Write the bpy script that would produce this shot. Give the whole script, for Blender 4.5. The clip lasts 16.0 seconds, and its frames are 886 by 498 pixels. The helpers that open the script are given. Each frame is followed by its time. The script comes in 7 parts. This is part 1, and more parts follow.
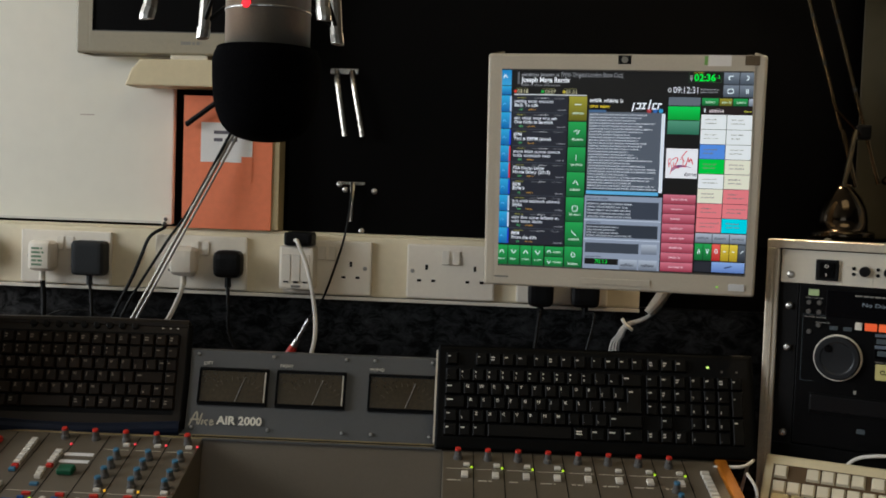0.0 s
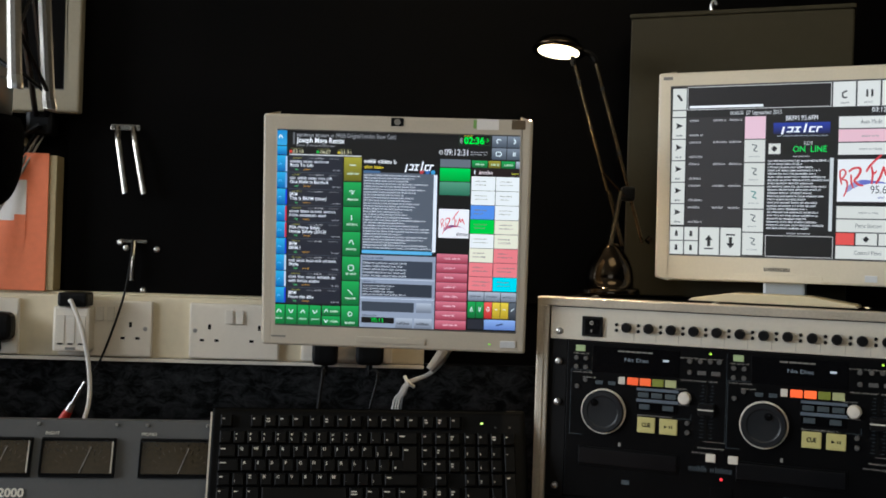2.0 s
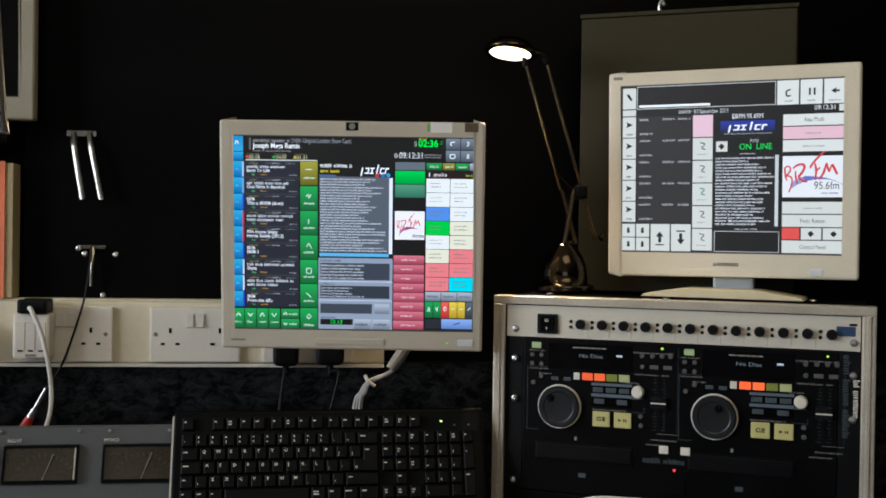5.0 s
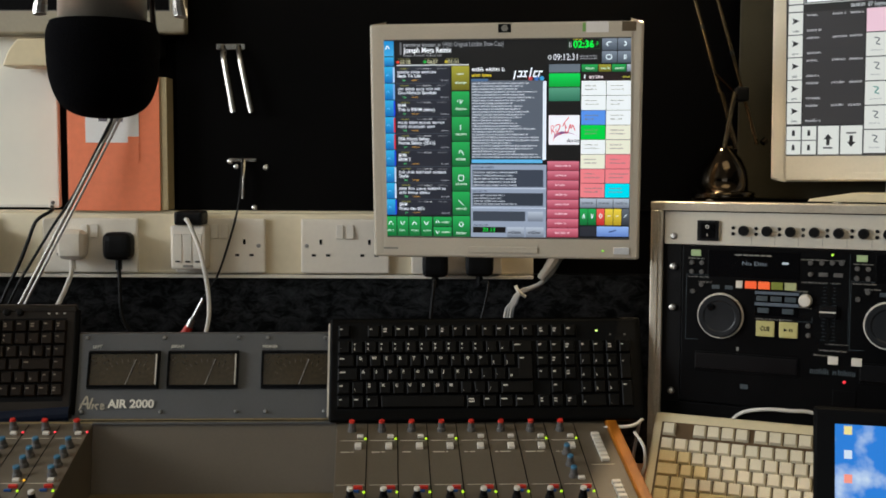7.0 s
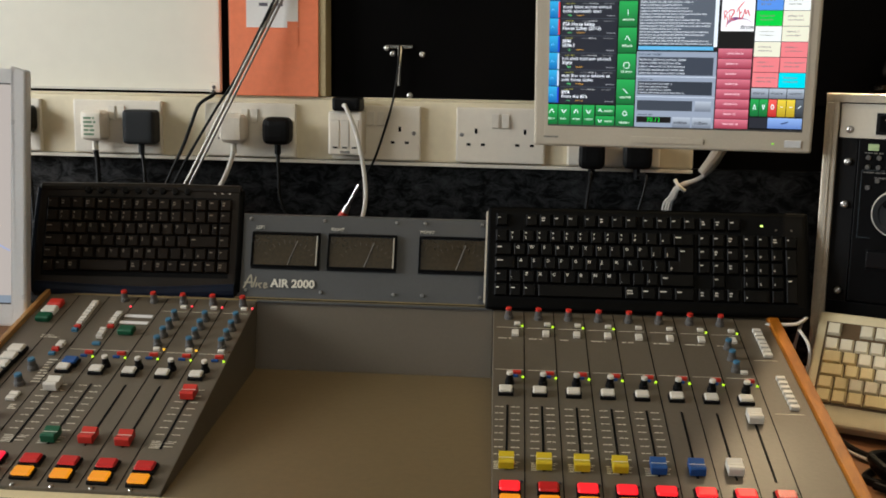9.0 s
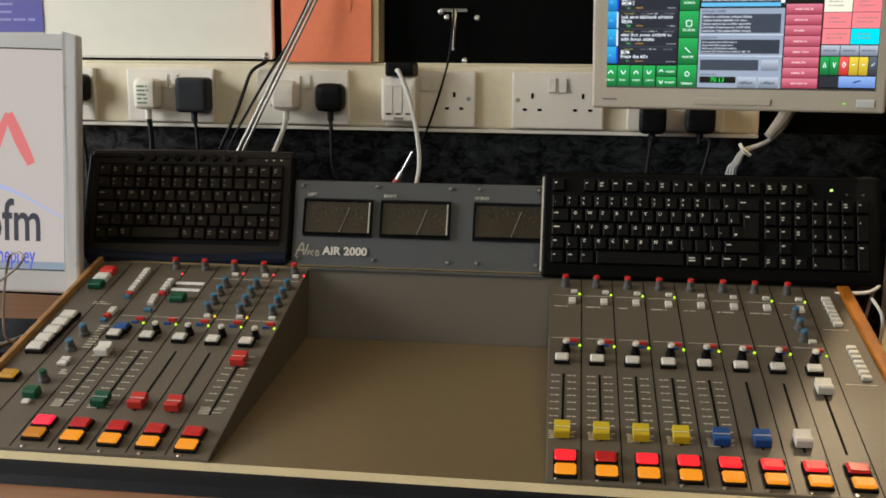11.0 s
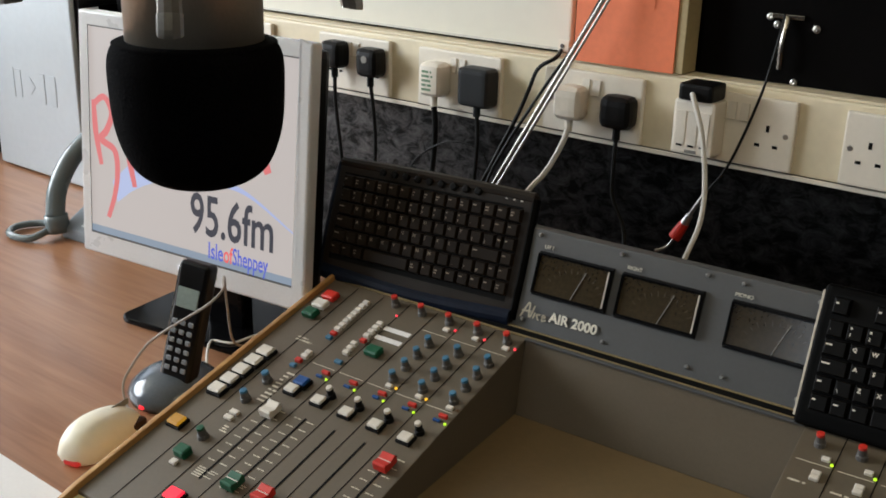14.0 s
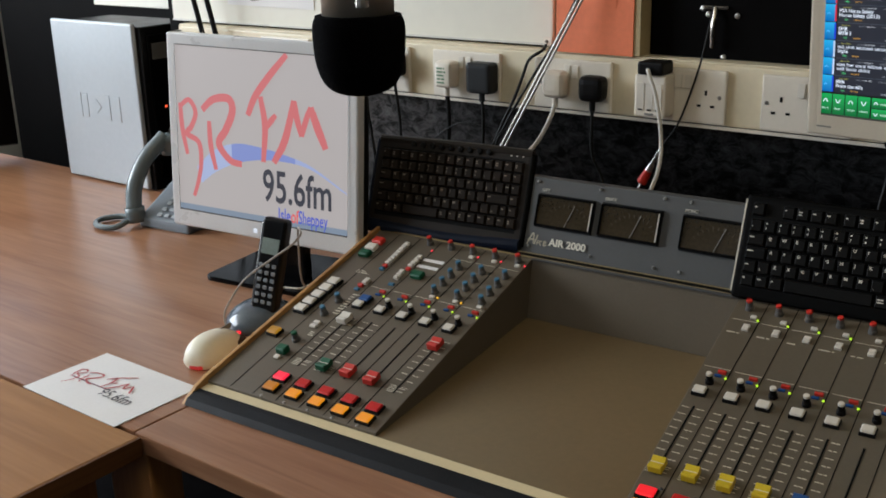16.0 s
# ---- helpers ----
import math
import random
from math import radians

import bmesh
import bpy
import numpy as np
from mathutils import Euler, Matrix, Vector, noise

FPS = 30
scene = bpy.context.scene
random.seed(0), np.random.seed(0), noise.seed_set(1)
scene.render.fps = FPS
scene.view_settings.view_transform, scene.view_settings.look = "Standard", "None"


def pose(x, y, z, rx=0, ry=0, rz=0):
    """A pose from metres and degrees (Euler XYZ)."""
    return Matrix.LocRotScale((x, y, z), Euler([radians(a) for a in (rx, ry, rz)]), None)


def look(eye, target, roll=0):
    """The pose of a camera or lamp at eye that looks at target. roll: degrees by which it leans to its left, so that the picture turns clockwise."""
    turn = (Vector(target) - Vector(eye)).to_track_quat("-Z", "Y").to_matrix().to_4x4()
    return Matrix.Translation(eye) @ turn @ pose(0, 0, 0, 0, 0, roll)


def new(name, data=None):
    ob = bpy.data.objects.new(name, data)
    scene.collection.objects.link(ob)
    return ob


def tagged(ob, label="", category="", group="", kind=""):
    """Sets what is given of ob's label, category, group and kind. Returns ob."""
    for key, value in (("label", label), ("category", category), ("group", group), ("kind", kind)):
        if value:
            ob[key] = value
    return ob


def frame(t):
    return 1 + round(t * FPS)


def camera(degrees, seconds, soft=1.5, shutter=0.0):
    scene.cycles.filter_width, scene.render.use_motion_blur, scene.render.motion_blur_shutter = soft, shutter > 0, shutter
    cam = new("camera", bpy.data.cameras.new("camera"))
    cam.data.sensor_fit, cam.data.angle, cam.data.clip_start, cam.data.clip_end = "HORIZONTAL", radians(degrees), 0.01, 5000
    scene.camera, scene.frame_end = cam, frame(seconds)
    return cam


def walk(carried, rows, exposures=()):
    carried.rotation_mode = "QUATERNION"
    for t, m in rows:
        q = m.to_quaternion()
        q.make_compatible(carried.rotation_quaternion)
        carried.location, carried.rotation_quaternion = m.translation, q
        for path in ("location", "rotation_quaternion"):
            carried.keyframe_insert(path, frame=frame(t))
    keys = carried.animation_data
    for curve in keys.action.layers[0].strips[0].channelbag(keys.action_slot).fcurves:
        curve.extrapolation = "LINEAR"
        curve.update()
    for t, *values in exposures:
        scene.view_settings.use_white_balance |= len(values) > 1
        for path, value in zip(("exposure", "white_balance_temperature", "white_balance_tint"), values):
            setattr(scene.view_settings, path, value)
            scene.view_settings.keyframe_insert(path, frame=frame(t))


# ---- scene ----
cam = camera(45.5, 16.0, soft=1.75)
PATH = [
    (0, (0.073, 0.259, 1.242), (-0.083, 2.25, 1.142), 2.0),
    (0.5, (0.116, 0.268, 1.242), (0.081, 2.266, 1.163), 2.2),
    (1, (0.138, 0.263, 1.263), (0.168, 2.262, 1.213), 1.6),
    (1.5, (0.152, 0.257, 1.265), (0.244, 2.254, 1.235), 1.6),
    (2, (0.171, 0.255, 1.26), (0.304, 2.251, 1.263), 1.9),
    (2.5, (0.18, 0.251, 1.264), (0.352, 2.244, 1.268), 1.8),
    (3, (0.19, 0.25, 1.264), (0.379, 2.241, 1.268), 1.5),
    (3.5, (0.19, 0.249, 1.266), (0.387, 2.239, 1.26), 1.1),
    (5.8, (0.176, 0.223, 1.284), (0.369, 2.213, 1.253), 0.7),
    (6, (0.174, 0.245, 1.268), (0.332, 2.239, 1.229), 0.4),
    (6.5, (0.155, 0.256, 1.25), (0.217, 2.253, 1.169), 0.7),
    (7, (0.134, 0.26, 1.239), (0.109, 2.255, 1.094), 0.2),
    (7.5, (0.115, 0.264, 1.221), (0.026, 2.252, 1.019), 0.7),
    (8, (0.103, 0.269, 1.217), (-0.047, 2.246, 0.954), 0.6),
    (8.5, (0.089, 0.267, 1.213), (-0.111, 2.234, 0.912), 0.7),
    (9, (0.079, 0.264, 1.213), (-0.169, 2.222, 0.888), 1.0),
    (9.2, (0.081, 0.264, 1.215), (-0.188, 2.216, 0.872), 0.8),
    (11.3, (0.082, 0.318, 1.185), (-0.281, 2.25, 0.815), 0.3),
    (11.5, (0.07, 0.374, 1.2), (-0.301, 2.296, 0.792), -0.1),
    (12, (0.079, 0.568, 1.259), (-0.478, 2.422, 0.755), -1.7),
    (12.5, (0.147, 0.694, 1.372), (-0.64, 2.411, 0.715), -0.3),
    (13, (0.206, 0.76, 1.402), (-0.787, 2.337, 0.675), 1.3),
    (13.5, (0.204, 0.78, 1.417), (-0.841, 2.331, 0.709), 1.4),
    (14, (0.264, 0.72, 1.421), (-0.891, 2.206, 0.744), 1.4),
    (14.5, (0.351, 0.621, 1.428), (-0.897, 2.022, 0.735), 1.5),
    (15, (0.376, 0.509, 1.441), (-0.865, 1.921, 0.756), 0.4),
    (15.5, (0.416, 0.384, 1.444), (-0.732, 1.888, 0.796), -0.3),
    (16, (0.484, 0.343, 1.435), (-0.665, 1.856, 0.81), -1.4),
]
walk(cam, [(t, look(eye, target, roll)) for t, eye, target, roll in PATH],
     [(t, e, k, 7) for t, e, k in ((0, -0.53, 6000), (1.5, -0.29, 5850), (3.5, -0.22, 5700), (6, -0.23, 5750), (7, -0.22, 6050), (8.5, -0.09, 6150), (11.5, 0.06, 6100), (13, 0.12, 6050), (14, 0.05, 5950), (15, -0.12, 5800), (16, -0.22, 5750))])

# ---- light ----
world = bpy.data.worlds.new("world")
scene.world = world
world.use_nodes = True
wn = world.node_tree.nodes
sky = wn.new("ShaderNodeTexSky")
sky.sky_type, sky.sun_disc = "NISHITA", False
sky.sun_elevation, sky.sun_rotation = radians(35), radians(250)
world.node_tree.links.new(sky.outputs[0], wn["Background"].inputs[0])
wn["Background"].inputs[1].default_value = 0.1
scene.view_settings.exposure = 0.0


def area_light(name, m, w, h, power, colour):
    data = bpy.data.lights.new(name, "AREA")
    data.shape, data.size, data.size_y, data.energy, data.color = "RECTANGLE", w, h, power, colour
    ob = new(name, data)
    ob.matrix_world = m
    return ob


# daylight of the window in the west wall
area_light("window_daylight", look((-3.44, 0.45, 1.85), (0.0, 1.4, 0.8)), 2.0, 1.2, 118, (1.0, 0.99, 0.98))
# daylight of the same window beyond the mullion
area_light("far_window_daylight", look((-3.44, 2.3, 1.75), (-1.2, 1.4, 0.75)), 1.2, 1.1, 7, (1.0, 0.99, 0.98))
# added warm overhead fill with no known source, to brighten the level surfaces
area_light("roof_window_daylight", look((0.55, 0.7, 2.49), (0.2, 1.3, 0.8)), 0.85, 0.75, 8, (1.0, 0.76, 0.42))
# faint frontal fill added behind the camera, from an assumed, unseen window
area_light("back_window_daylight", look((-0.1, -2.4, 1.9), (0.2, 1.5, 0.7)), 1.6, 1.0, 7, (1.0, 0.96, 0.9))

# ---- materials ----


def lin(r, g, b):
    return tuple((c / 255 / 12.92 if c <= 10 else ((c / 255 + 0.055) / 1.055) ** 2.4) for c in (r, g, b)) + (1.0,)


def mat(name, rgb, rough=0.5, metal=0.0, vary=0.12, scale=40.0, bump=0.05, coat=0.0, stain=0.0, spread=0.0, spec=None):
    """A surface in an sRGB colour with fine grain, a coarser blotch and bump."""
    m = bpy.data.materials.new(name)
    m.use_nodes = True
    nt = m.node_tree
    n, ln = nt.nodes, nt.links
    b = n["Principled BSDF"]
    b.inputs["Metallic"].default_value = metal
    b.inputs["Coat Weight"].default_value = coat
    b.inputs["Specular IOR Level"].default_value = spec if spec is not None else (0.14 if max(rgb) < 60 else 0.45)
    tc = n.new("ShaderNodeTexCoord")
    fine = n.new("ShaderNodeTexNoise")
    fine.inputs["Scale"].default_value, fine.inputs["Detail"].default_value = scale * 8, 4
    big = n.new("ShaderNodeTexNoise")
    big.inputs["Scale"].default_value, big.inputs["Detail"].default_value = scale * 0.35, 5
    ln.new(tc.outputs["Object"], fine.inputs["Vector"])
    ln.new(tc.outputs["Object"], big.inputs["Vector"])
    mix = n.new("ShaderNodeMix")
    mix.data_type, mix.blend_type = "FLOAT", "MIX"
    mix.inputs[0].default_value = 0.55
    ln.new(fine.outputs["Fac"], mix.inputs[2])
    ln.new(big.outputs["Fac"], mix.inputs[3])
    c = lin(*rgb)
    ramp = n.new("ShaderNodeValToRGB")
    lo, hi = 1 - vary * 1.6, 1 + vary
    ramp.color_ramp.elements[0].position, ramp.color_ramp.elements[1].position = 0.3, 0.7
    ramp.color_ramp.elements[0].color = tuple(x * lo for x in c[:3]) + (1,)
    ramp.color_ramp.elements[1].color = tuple(min(1, x * hi) for x in c[:3]) + (1,)
    ln.new(mix.outputs[0], ramp.inputs[0])
    last = ramp.outputs[0]
    if spread:
        info = n.new("ShaderNodeObjectInfo")
        hsv = n.new("ShaderNodeHueSaturation")
        mr = n.new("ShaderNodeMapRange")
        mr.inputs[3].default_value, mr.inputs[4].default_value = 1 - spread, 1 + spread
        ln.new(info.outputs["Random"], mr.inputs[0])
        ln.new(mr.outputs[0], hsv.inputs["Value"])
        ln.new(last, hsv.inputs["Color"])
        last = hsv.outputs[0]
    if stain:
        sn = n.new("ShaderNodeTexNoise")
        sn.inputs["Scale"].default_value, sn.inputs["Detail"].default_value, sn.inputs["Distortion"].default_value = scale * 0.12, 8, 1.2
        ln.new(tc.outputs["Object"], sn.inputs["Vector"])
        r2 = n.new("ShaderNodeValToRGB")
        r2.color_ramp.elements[0].position, r2.color_ramp.elements[1].position = 0.5, 0.68
        r2.color_ramp.elements[0].color, r2.color_ramp.elements[1].color = (0, 0, 0, 1), (stain, stain, stain, 1)
        ln.new(sn.outputs["Fac"], r2.inputs[0])
        mc = n.new("ShaderNodeMix")
        mc.data_type = "RGBA"
        ln.new(r2.outputs[0], mc.inputs[0])
        ln.new(last, mc.inputs[6])
        mc.inputs[7].default_value = (c[0] * 0.5, c[1] * 0.46, c[2] * 0.38, 1)
        last = mc.outputs[2]
    ln.new(last, b.inputs["Base Color"])
    mr = n.new("ShaderNodeMapRange")
    mr.inputs[3].default_value, mr.inputs[4].default_value = max(0.02, rough - 0.1), min(1, rough + 0.12)
    ln.new(big.outputs["Fac"], mr.inputs[0])
    ln.new(mr.outputs[0], b.inputs["Roughness"])
    if bump:
        bp = n.new("ShaderNodeBump")
        bp.inputs["Strength"].default_value, bp.inputs["Distance"].default_value = bump, 0.002
        ln.new(fine.outputs["Fac"], bp.inputs["Height"])
        ln.new(bp.outputs[0], b.inputs["Normal"])
    return m


def wood(name, dark, light, rough=0.4, along="x", stretch=14.0, scale=5.0, spec=0.5):
    m = bpy.data.materials.new(name)
    m.use_nodes = True
    n, ln = m.node_tree.nodes, m.node_tree.links
    b = n["Principled BSDF"]
    b.inputs["Specular IOR Level"].default_value = spec
    tc, mp = n.new("ShaderNodeTexCoord"), n.new("ShaderNodeMapping")
    s = [stretch] * 3
    s["xyz".index(along)] = 1.0
    mp.inputs["Scale"].default_value = s
    ln.new(tc.outputs["Object"], mp.inputs["Vector"])
    g = n.new("ShaderNodeTexNoise")
    g.inputs["Scale"].default_value, g.inputs["Detail"].default_value, g.inputs["Distortion"].default_value = scale, 9, 0.7
    ln.new(mp.outputs[0], g.inputs["Vector"])
    w = n.new("ShaderNodeTexNoise")
    w.inputs["Scale"].default_value, w.inputs["Detail"].default_value = scale * 0.22, 3
    ln.new(mp.outputs[0], w.inputs["Vector"])
    mix = n.new("ShaderNodeMix")
    mix.inputs[0].default_value = 0.45
    ln.new(g.outputs["Fac"], mix.inputs[2])
    ln.new(w.outputs["Fac"], mix.inputs[3])
    r = n.new("ShaderNodeValToRGB")
    r.color_ramp.elements[0].position, r.color_ramp.elements[1].position = 0.36, 0.64
    r.color_ramp.elements[0].color, r.color_ramp.elements[1].color = lin(*dark), lin(*light)
    ln.new(mix.outputs[0], r.inputs[0])
    ln.new(r.outputs[0], b.inputs["Base Color"])
    mr = n.new("ShaderNodeMapRange")
    mr.inputs[3].default_value, mr.inputs[4].default_value = rough - 0.08, rough + 0.12
    ln.new(w.outputs["Fac"], mr.inputs[0])
    ln.new(mr.outputs[0], b.inputs["Roughness"])
    bp = n.new("ShaderNodeBump")
    bp.inputs["Strength"].default_value, bp.inputs["Distance"].default_value = 0.06, 0.002
    ln.new(g.outputs["Fac"], bp.inputs["Height"])
    ln.new(bp.outputs[0], b.inputs["Normal"])
    return m


GLOW = {}
SCREEN = 1.31  # brightness of lit displays


def glow(r, g, b, strength=1.0):
    """A lit patch of a screen or lamp, by its sRGB colour."""
    key = (r, g, b, strength)
    if key not in GLOW:
        m = bpy.data.materials.new("lit_colour")
        m.use_nodes = True
        p = m.node_tree.nodes["Principled BSDF"]
        p.inputs["Base Color"].default_value = (0.01, 0.01, 0.01, 1)
        p.inputs["Roughness"].default_value = 0.45
        p.inputs["Emission Color"].default_value = lin(r, g, b)
        p.inputs["Emission Strength"].default_value = strength * SCREEN
        GLOW[key] = m
    return GLOW[key]


def gloss(top, low, strength=1.0):
    """A lit button shaded from its upper to its lower edge."""
    key = (top, low, strength)
    if key not in GLOW:
        m = bpy.data.materials.new("lit_button")
        m.use_nodes = True
        n, ln = m.node_tree.nodes, m.node_tree.links
        p = n["Principled BSDF"]
        p.inputs["Base Color"].default_value = (0.01, 0.01, 0.01, 1)
        p.inputs["Roughness"].default_value = 0.45
        tc, sp, r = n.new("ShaderNodeTexCoord"), n.new("ShaderNodeSeparateXYZ"), n.new("ShaderNodeValToRGB")
        r.color_ramp.elements[0].color, r.color_ramp.elements[1].color = lin(*low), lin(*top)
        ln.new(tc.outputs["Generated"], sp.inputs[0])
        ln.new(sp.outputs["Z"], r.inputs[0])
        ln.new(r.outputs[0], p.inputs["Emission Color"])
        p.inputs["Emission Strength"].default_value = strength * SCREEN
        GLOW[key] = m
    return GLOW[key]


M_WALLPAINT = mat("dark_wall_paint", (3, 2, 2), 0.6, vary=0.5, scale=14, bump=0.25, stain=0.4, spec=0.05)
M_SPLASH = mat("scuffed_black_panel", (26, 30, 34), 0.36, vary=0.3, scale=24, bump=0.22, spec=0.55)


def scuff(m, dark, pale, scale):
    """Pale rubbed patches over a dark paint."""
    n, ln = m.node_tree.nodes, m.node_tree.links
    tc, mp, no, r = n.new("ShaderNodeTexCoord"), n.new("ShaderNodeMapping"), n.new("ShaderNodeTexNoise"), n.new("ShaderNodeValToRGB")
    mp.inputs["Rotation"].default_value, mp.inputs["Scale"].default_value = (0.3, 0.4, 0.6), (1.0, 1.0, 1.6)
    no.inputs["Scale"].default_value, no.inputs["Detail"].default_value, no.inputs["Roughness"].default_value, no.inputs["Distortion"].default_value = scale, 12, 0.72, 0.6
    r.color_ramp.elements[0].position, r.color_ramp.elements[0].color = 0.47, lin(*dark)
    r.color_ramp.elements[1].position, r.color_ramp.elements[1].color = 0.74, lin(*pale)
    ln.new(tc.outputs["Object"], mp.inputs[0])
    ln.new(mp.outputs[0], no.inputs["Vector"])
    ln.new(no.outputs["Fac"], r.inputs[0])
    ln.new(r.outputs[0], n["Principled BSDF"].inputs["Base Color"])
    g = n.new("ShaderNodeMapRange")
    g.inputs[1].default_value, g.inputs[2].default_value, g.inputs[3].default_value, g.inputs[4].default_value = 0.42, 0.66, 0.12, 0.95
    ln.new(no.outputs["Fac"], g.inputs[0])
    ln.new(g.outputs[0], n["Principled BSDF"].inputs["Specular IOR Level"])


scuff(M_SPLASH, (2, 2, 2), (16, 17, 19), 34)
M_BLACKPANEL = mat("black_board_paint", (5, 4, 4), 0.45, vary=0.4, scale=20, bump=0.12, spec=0.06)
M_CREAM = mat("cream_trunking_plastic", (221, 210, 182), 0.45, vary=0.05, scale=10, bump=0.03, stain=0.1)
M_SOCKET = mat("white_socket_plastic", (226, 219, 205), 0.38, vary=0.03, scale=20, bump=0.02)
M_FRAMEWOOD = mat("beige_painted_frame", (176, 160, 122), 0.55, vary=0.1, scale=25, bump=0.1)
M_BOARD = mat("white_enamel_board", (222, 219, 206), 0.34, vary=0.03, scale=4, bump=0.01, stain=0.08)
M_BOARDEDGE = mat("pale_board_edge", (200, 198, 190), 0.4, vary=0.04)
M_ORANGE = mat("orange_card", (236, 132, 92), 0.75, vary=0.07, scale=12, bump=0.08)
M_PAPER = mat("white_paper", (226, 224, 222), 0.8, vary=0.03, scale=30, bump=0.03)
M_INK = mat("grey_ink", (95, 92, 100), 0.8, vary=0.05)
M_DESK = wood("brown_desk_laminate", (130, 88, 60), (158, 117, 87), 0.3, spec=0.35)
M_TABLE = wood("tan_table_laminate", (142, 100, 58), (160, 117, 72), 0.5, along="x", spec=0.2)
M_EDGE = wood("dark_table_edge", (78, 50, 28), (104, 70, 40), 0.5, along="y", spec=0.2)
M_LEG = wood("pale_table_leg_wood", (170, 114, 62), (204, 148, 90), 0.5, along="z")
M_TRIM = wood("varnished_wood_trim", (146, 104, 56), (200, 156, 94), 0.4, along="y", stretch=20)
M_TRIM_R = wood("orange_wood_trim", (136, 78, 14), (182, 112, 28), 0.4, along="y", stretch=20)
M_CARPET = mat("dark_carpet", (58, 55, 56), 0.95, vary=0.3, scale=60, bump=0.5)
M_CEIL = mat("ceiling_paint", (236, 231, 212), 0.8, vary=0.04, scale=8)
M_ROOM = mat("room_wall_paint", (190, 186, 172), 0.75, vary=0.06, scale=6, bump=0.08)
M_ROOMDARK = mat("charcoal_wall_paint", (58, 56, 53), 0.75, vary=0.1, scale=6, bump=0.08)
M_CONSOLE = mat("grey_console_enamel", (95, 86, 72), 0.44, vary=0.06, scale=30, bump=0.08, stain=0.12, spec=0.6)
# console enamel tinted warmer and brighter, warm light painted into the tray floor
M_TRAY = mat("warm_lit_tray_enamel", (114, 97, 68), 0.38, vary=0.08, scale=14, bump=0.08, stain=0.3, spec=0.7)
M_WORNBADGE = mat("worn_badge_paint", (164, 157, 138), 0.5, vary=0.15, scale=80)
M_BADGE = mat("off_white_badge_paint", (220, 216, 202), 0.5, vary=0.05)
M_BRIDGE = mat("blue_grey_meter_panel", (78, 79, 80), 0.5, vary=0.05, scale=30, bump=0.08, stain=0.1)
M_BLACK = mat("black_plastic", (15, 15, 16), 0.42, vary=0.2, scale=60, bump=0.12)
M_BLACKGLOSS = mat("glossy_black_plastic", (14, 14, 15), 0.15, vary=0.2, scale=20, bump=0.0)
M_PAD = mat("black_vinyl_armrest", (26, 27, 30), 0.5, vary=0.2, scale=50, bump=0.3)
M_KEYB2 = mat("brownish_black_keyboard_plastic", (32, 25, 17), 0.42, vary=0.2, scale=60, bump=0.15, spec=0.25)
M_KEYCAP2 = mat("brownish_black_keycap", (33, 26, 19), 0.46, vary=0.15, scale=80, bump=0.15, spread=0.2, spec=0.12)
M_FOAM = mat("black_foam", (6, 6, 8), 0.95, vary=0.4, scale=90, bump=0.9, spec=0.03)
M_KEYB = mat("black_keyboard_plastic", (4, 4, 4), 0.45, vary=0.2, scale=60, bump=0.15, spec=0.08)
M_KEYCAP = mat("black_keycap", (8, 7, 6), 0.44, vary=0.15, scale=80, bump=0.15, spread=0.2, spec=0.14)
M_KEYBLUE = mat("navy_keyboard_edge", (24, 30, 44), 0.35, vary=0.2, scale=40, bump=0.1)
M_LEGEND2 = mat("dim_brownish_legend", (134, 122, 106), 0.6, vary=0.15)
M_LEGEND = mat("pale_key_legend", (222, 216, 204), 0.6, vary=0.1)
M_BEIGE = mat("aged_beige_plastic", (206, 193, 158), 0.5, vary=0.05, scale=12, bump=0.06, stain=0.25)
M_BEIGEKEY = mat("beige_keycap", (214, 205, 180), 0.5, vary=0.05, scale=40, bump=0.06, spread=0.06)
M_BEIGEKEY2 = mat("yellowed_keycap", (208, 190, 142), 0.5, vary=0.06, scale=40, bump=0.06, spread=0.06)
M_SILVER = mat("silver_monitor_plastic", (190, 182, 166), 0.38, metal=0.05, vary=0.05, scale=40, bump=0.04)
M_PALE = mat("ivory_monitor_plastic", (216, 207, 186), 0.42, vary=0.04, scale=30, bump=0.04)
# ivory plastic darkened in colour, for the bezel that hangs in shade
M_TVPLASTIC = mat("shaded_ivory_monitor_plastic", (150, 143, 124), 0.45, vary=0.06, scale=20, bump=0.04, stain=0.15)
M_WHITEMON = mat("light_silver_bezel", (216, 218, 220), 0.28, metal=0.1, vary=0.04, scale=30, bump=0.03)
M_PCSILVER = mat("silver_computer_panel", (172, 178, 182), 0.4, metal=0.2, vary=0.04, scale=8, bump=0.03)
M_ALU = mat("worn_aluminium", (190, 182, 166), 0.34, metal=0.35, vary=0.12, scale=30, bump=0.15, stain=0.2)
M_CHROME = mat("chrome", (205, 203, 198), 0.14, metal=1.0, vary=0.05, scale=30, bump=0.02)
M_STEEL = mat("brushed_steel", (170, 168, 164), 0.3, metal=0.9, vary=0.1, scale=60, bump=0.08)
M_MICBODY = mat("satin_nickel", (190, 180, 164), 0.34, metal=0.45, vary=0.06, scale=60, bump=0.1)
M_CONDIT = mat("pale_grey_panel", (196, 190, 176), 0.45, vary=0.04, scale=25, bump=0.04)
M_CDBLACK = mat("charcoal_player_panel", (6, 6, 7), 0.4, vary=0.2, scale=40, bump=0.08, spec=0.1)
M_CDDARK = mat("dark_display_window", (9, 9, 11), 0.2, vary=0.1, scale=20, bump=0.0)
M_FLAP = mat("dark_grey_flap", (13, 13, 15), 0.3, vary=0.15, scale=30, bump=0.05, spec=0.3)
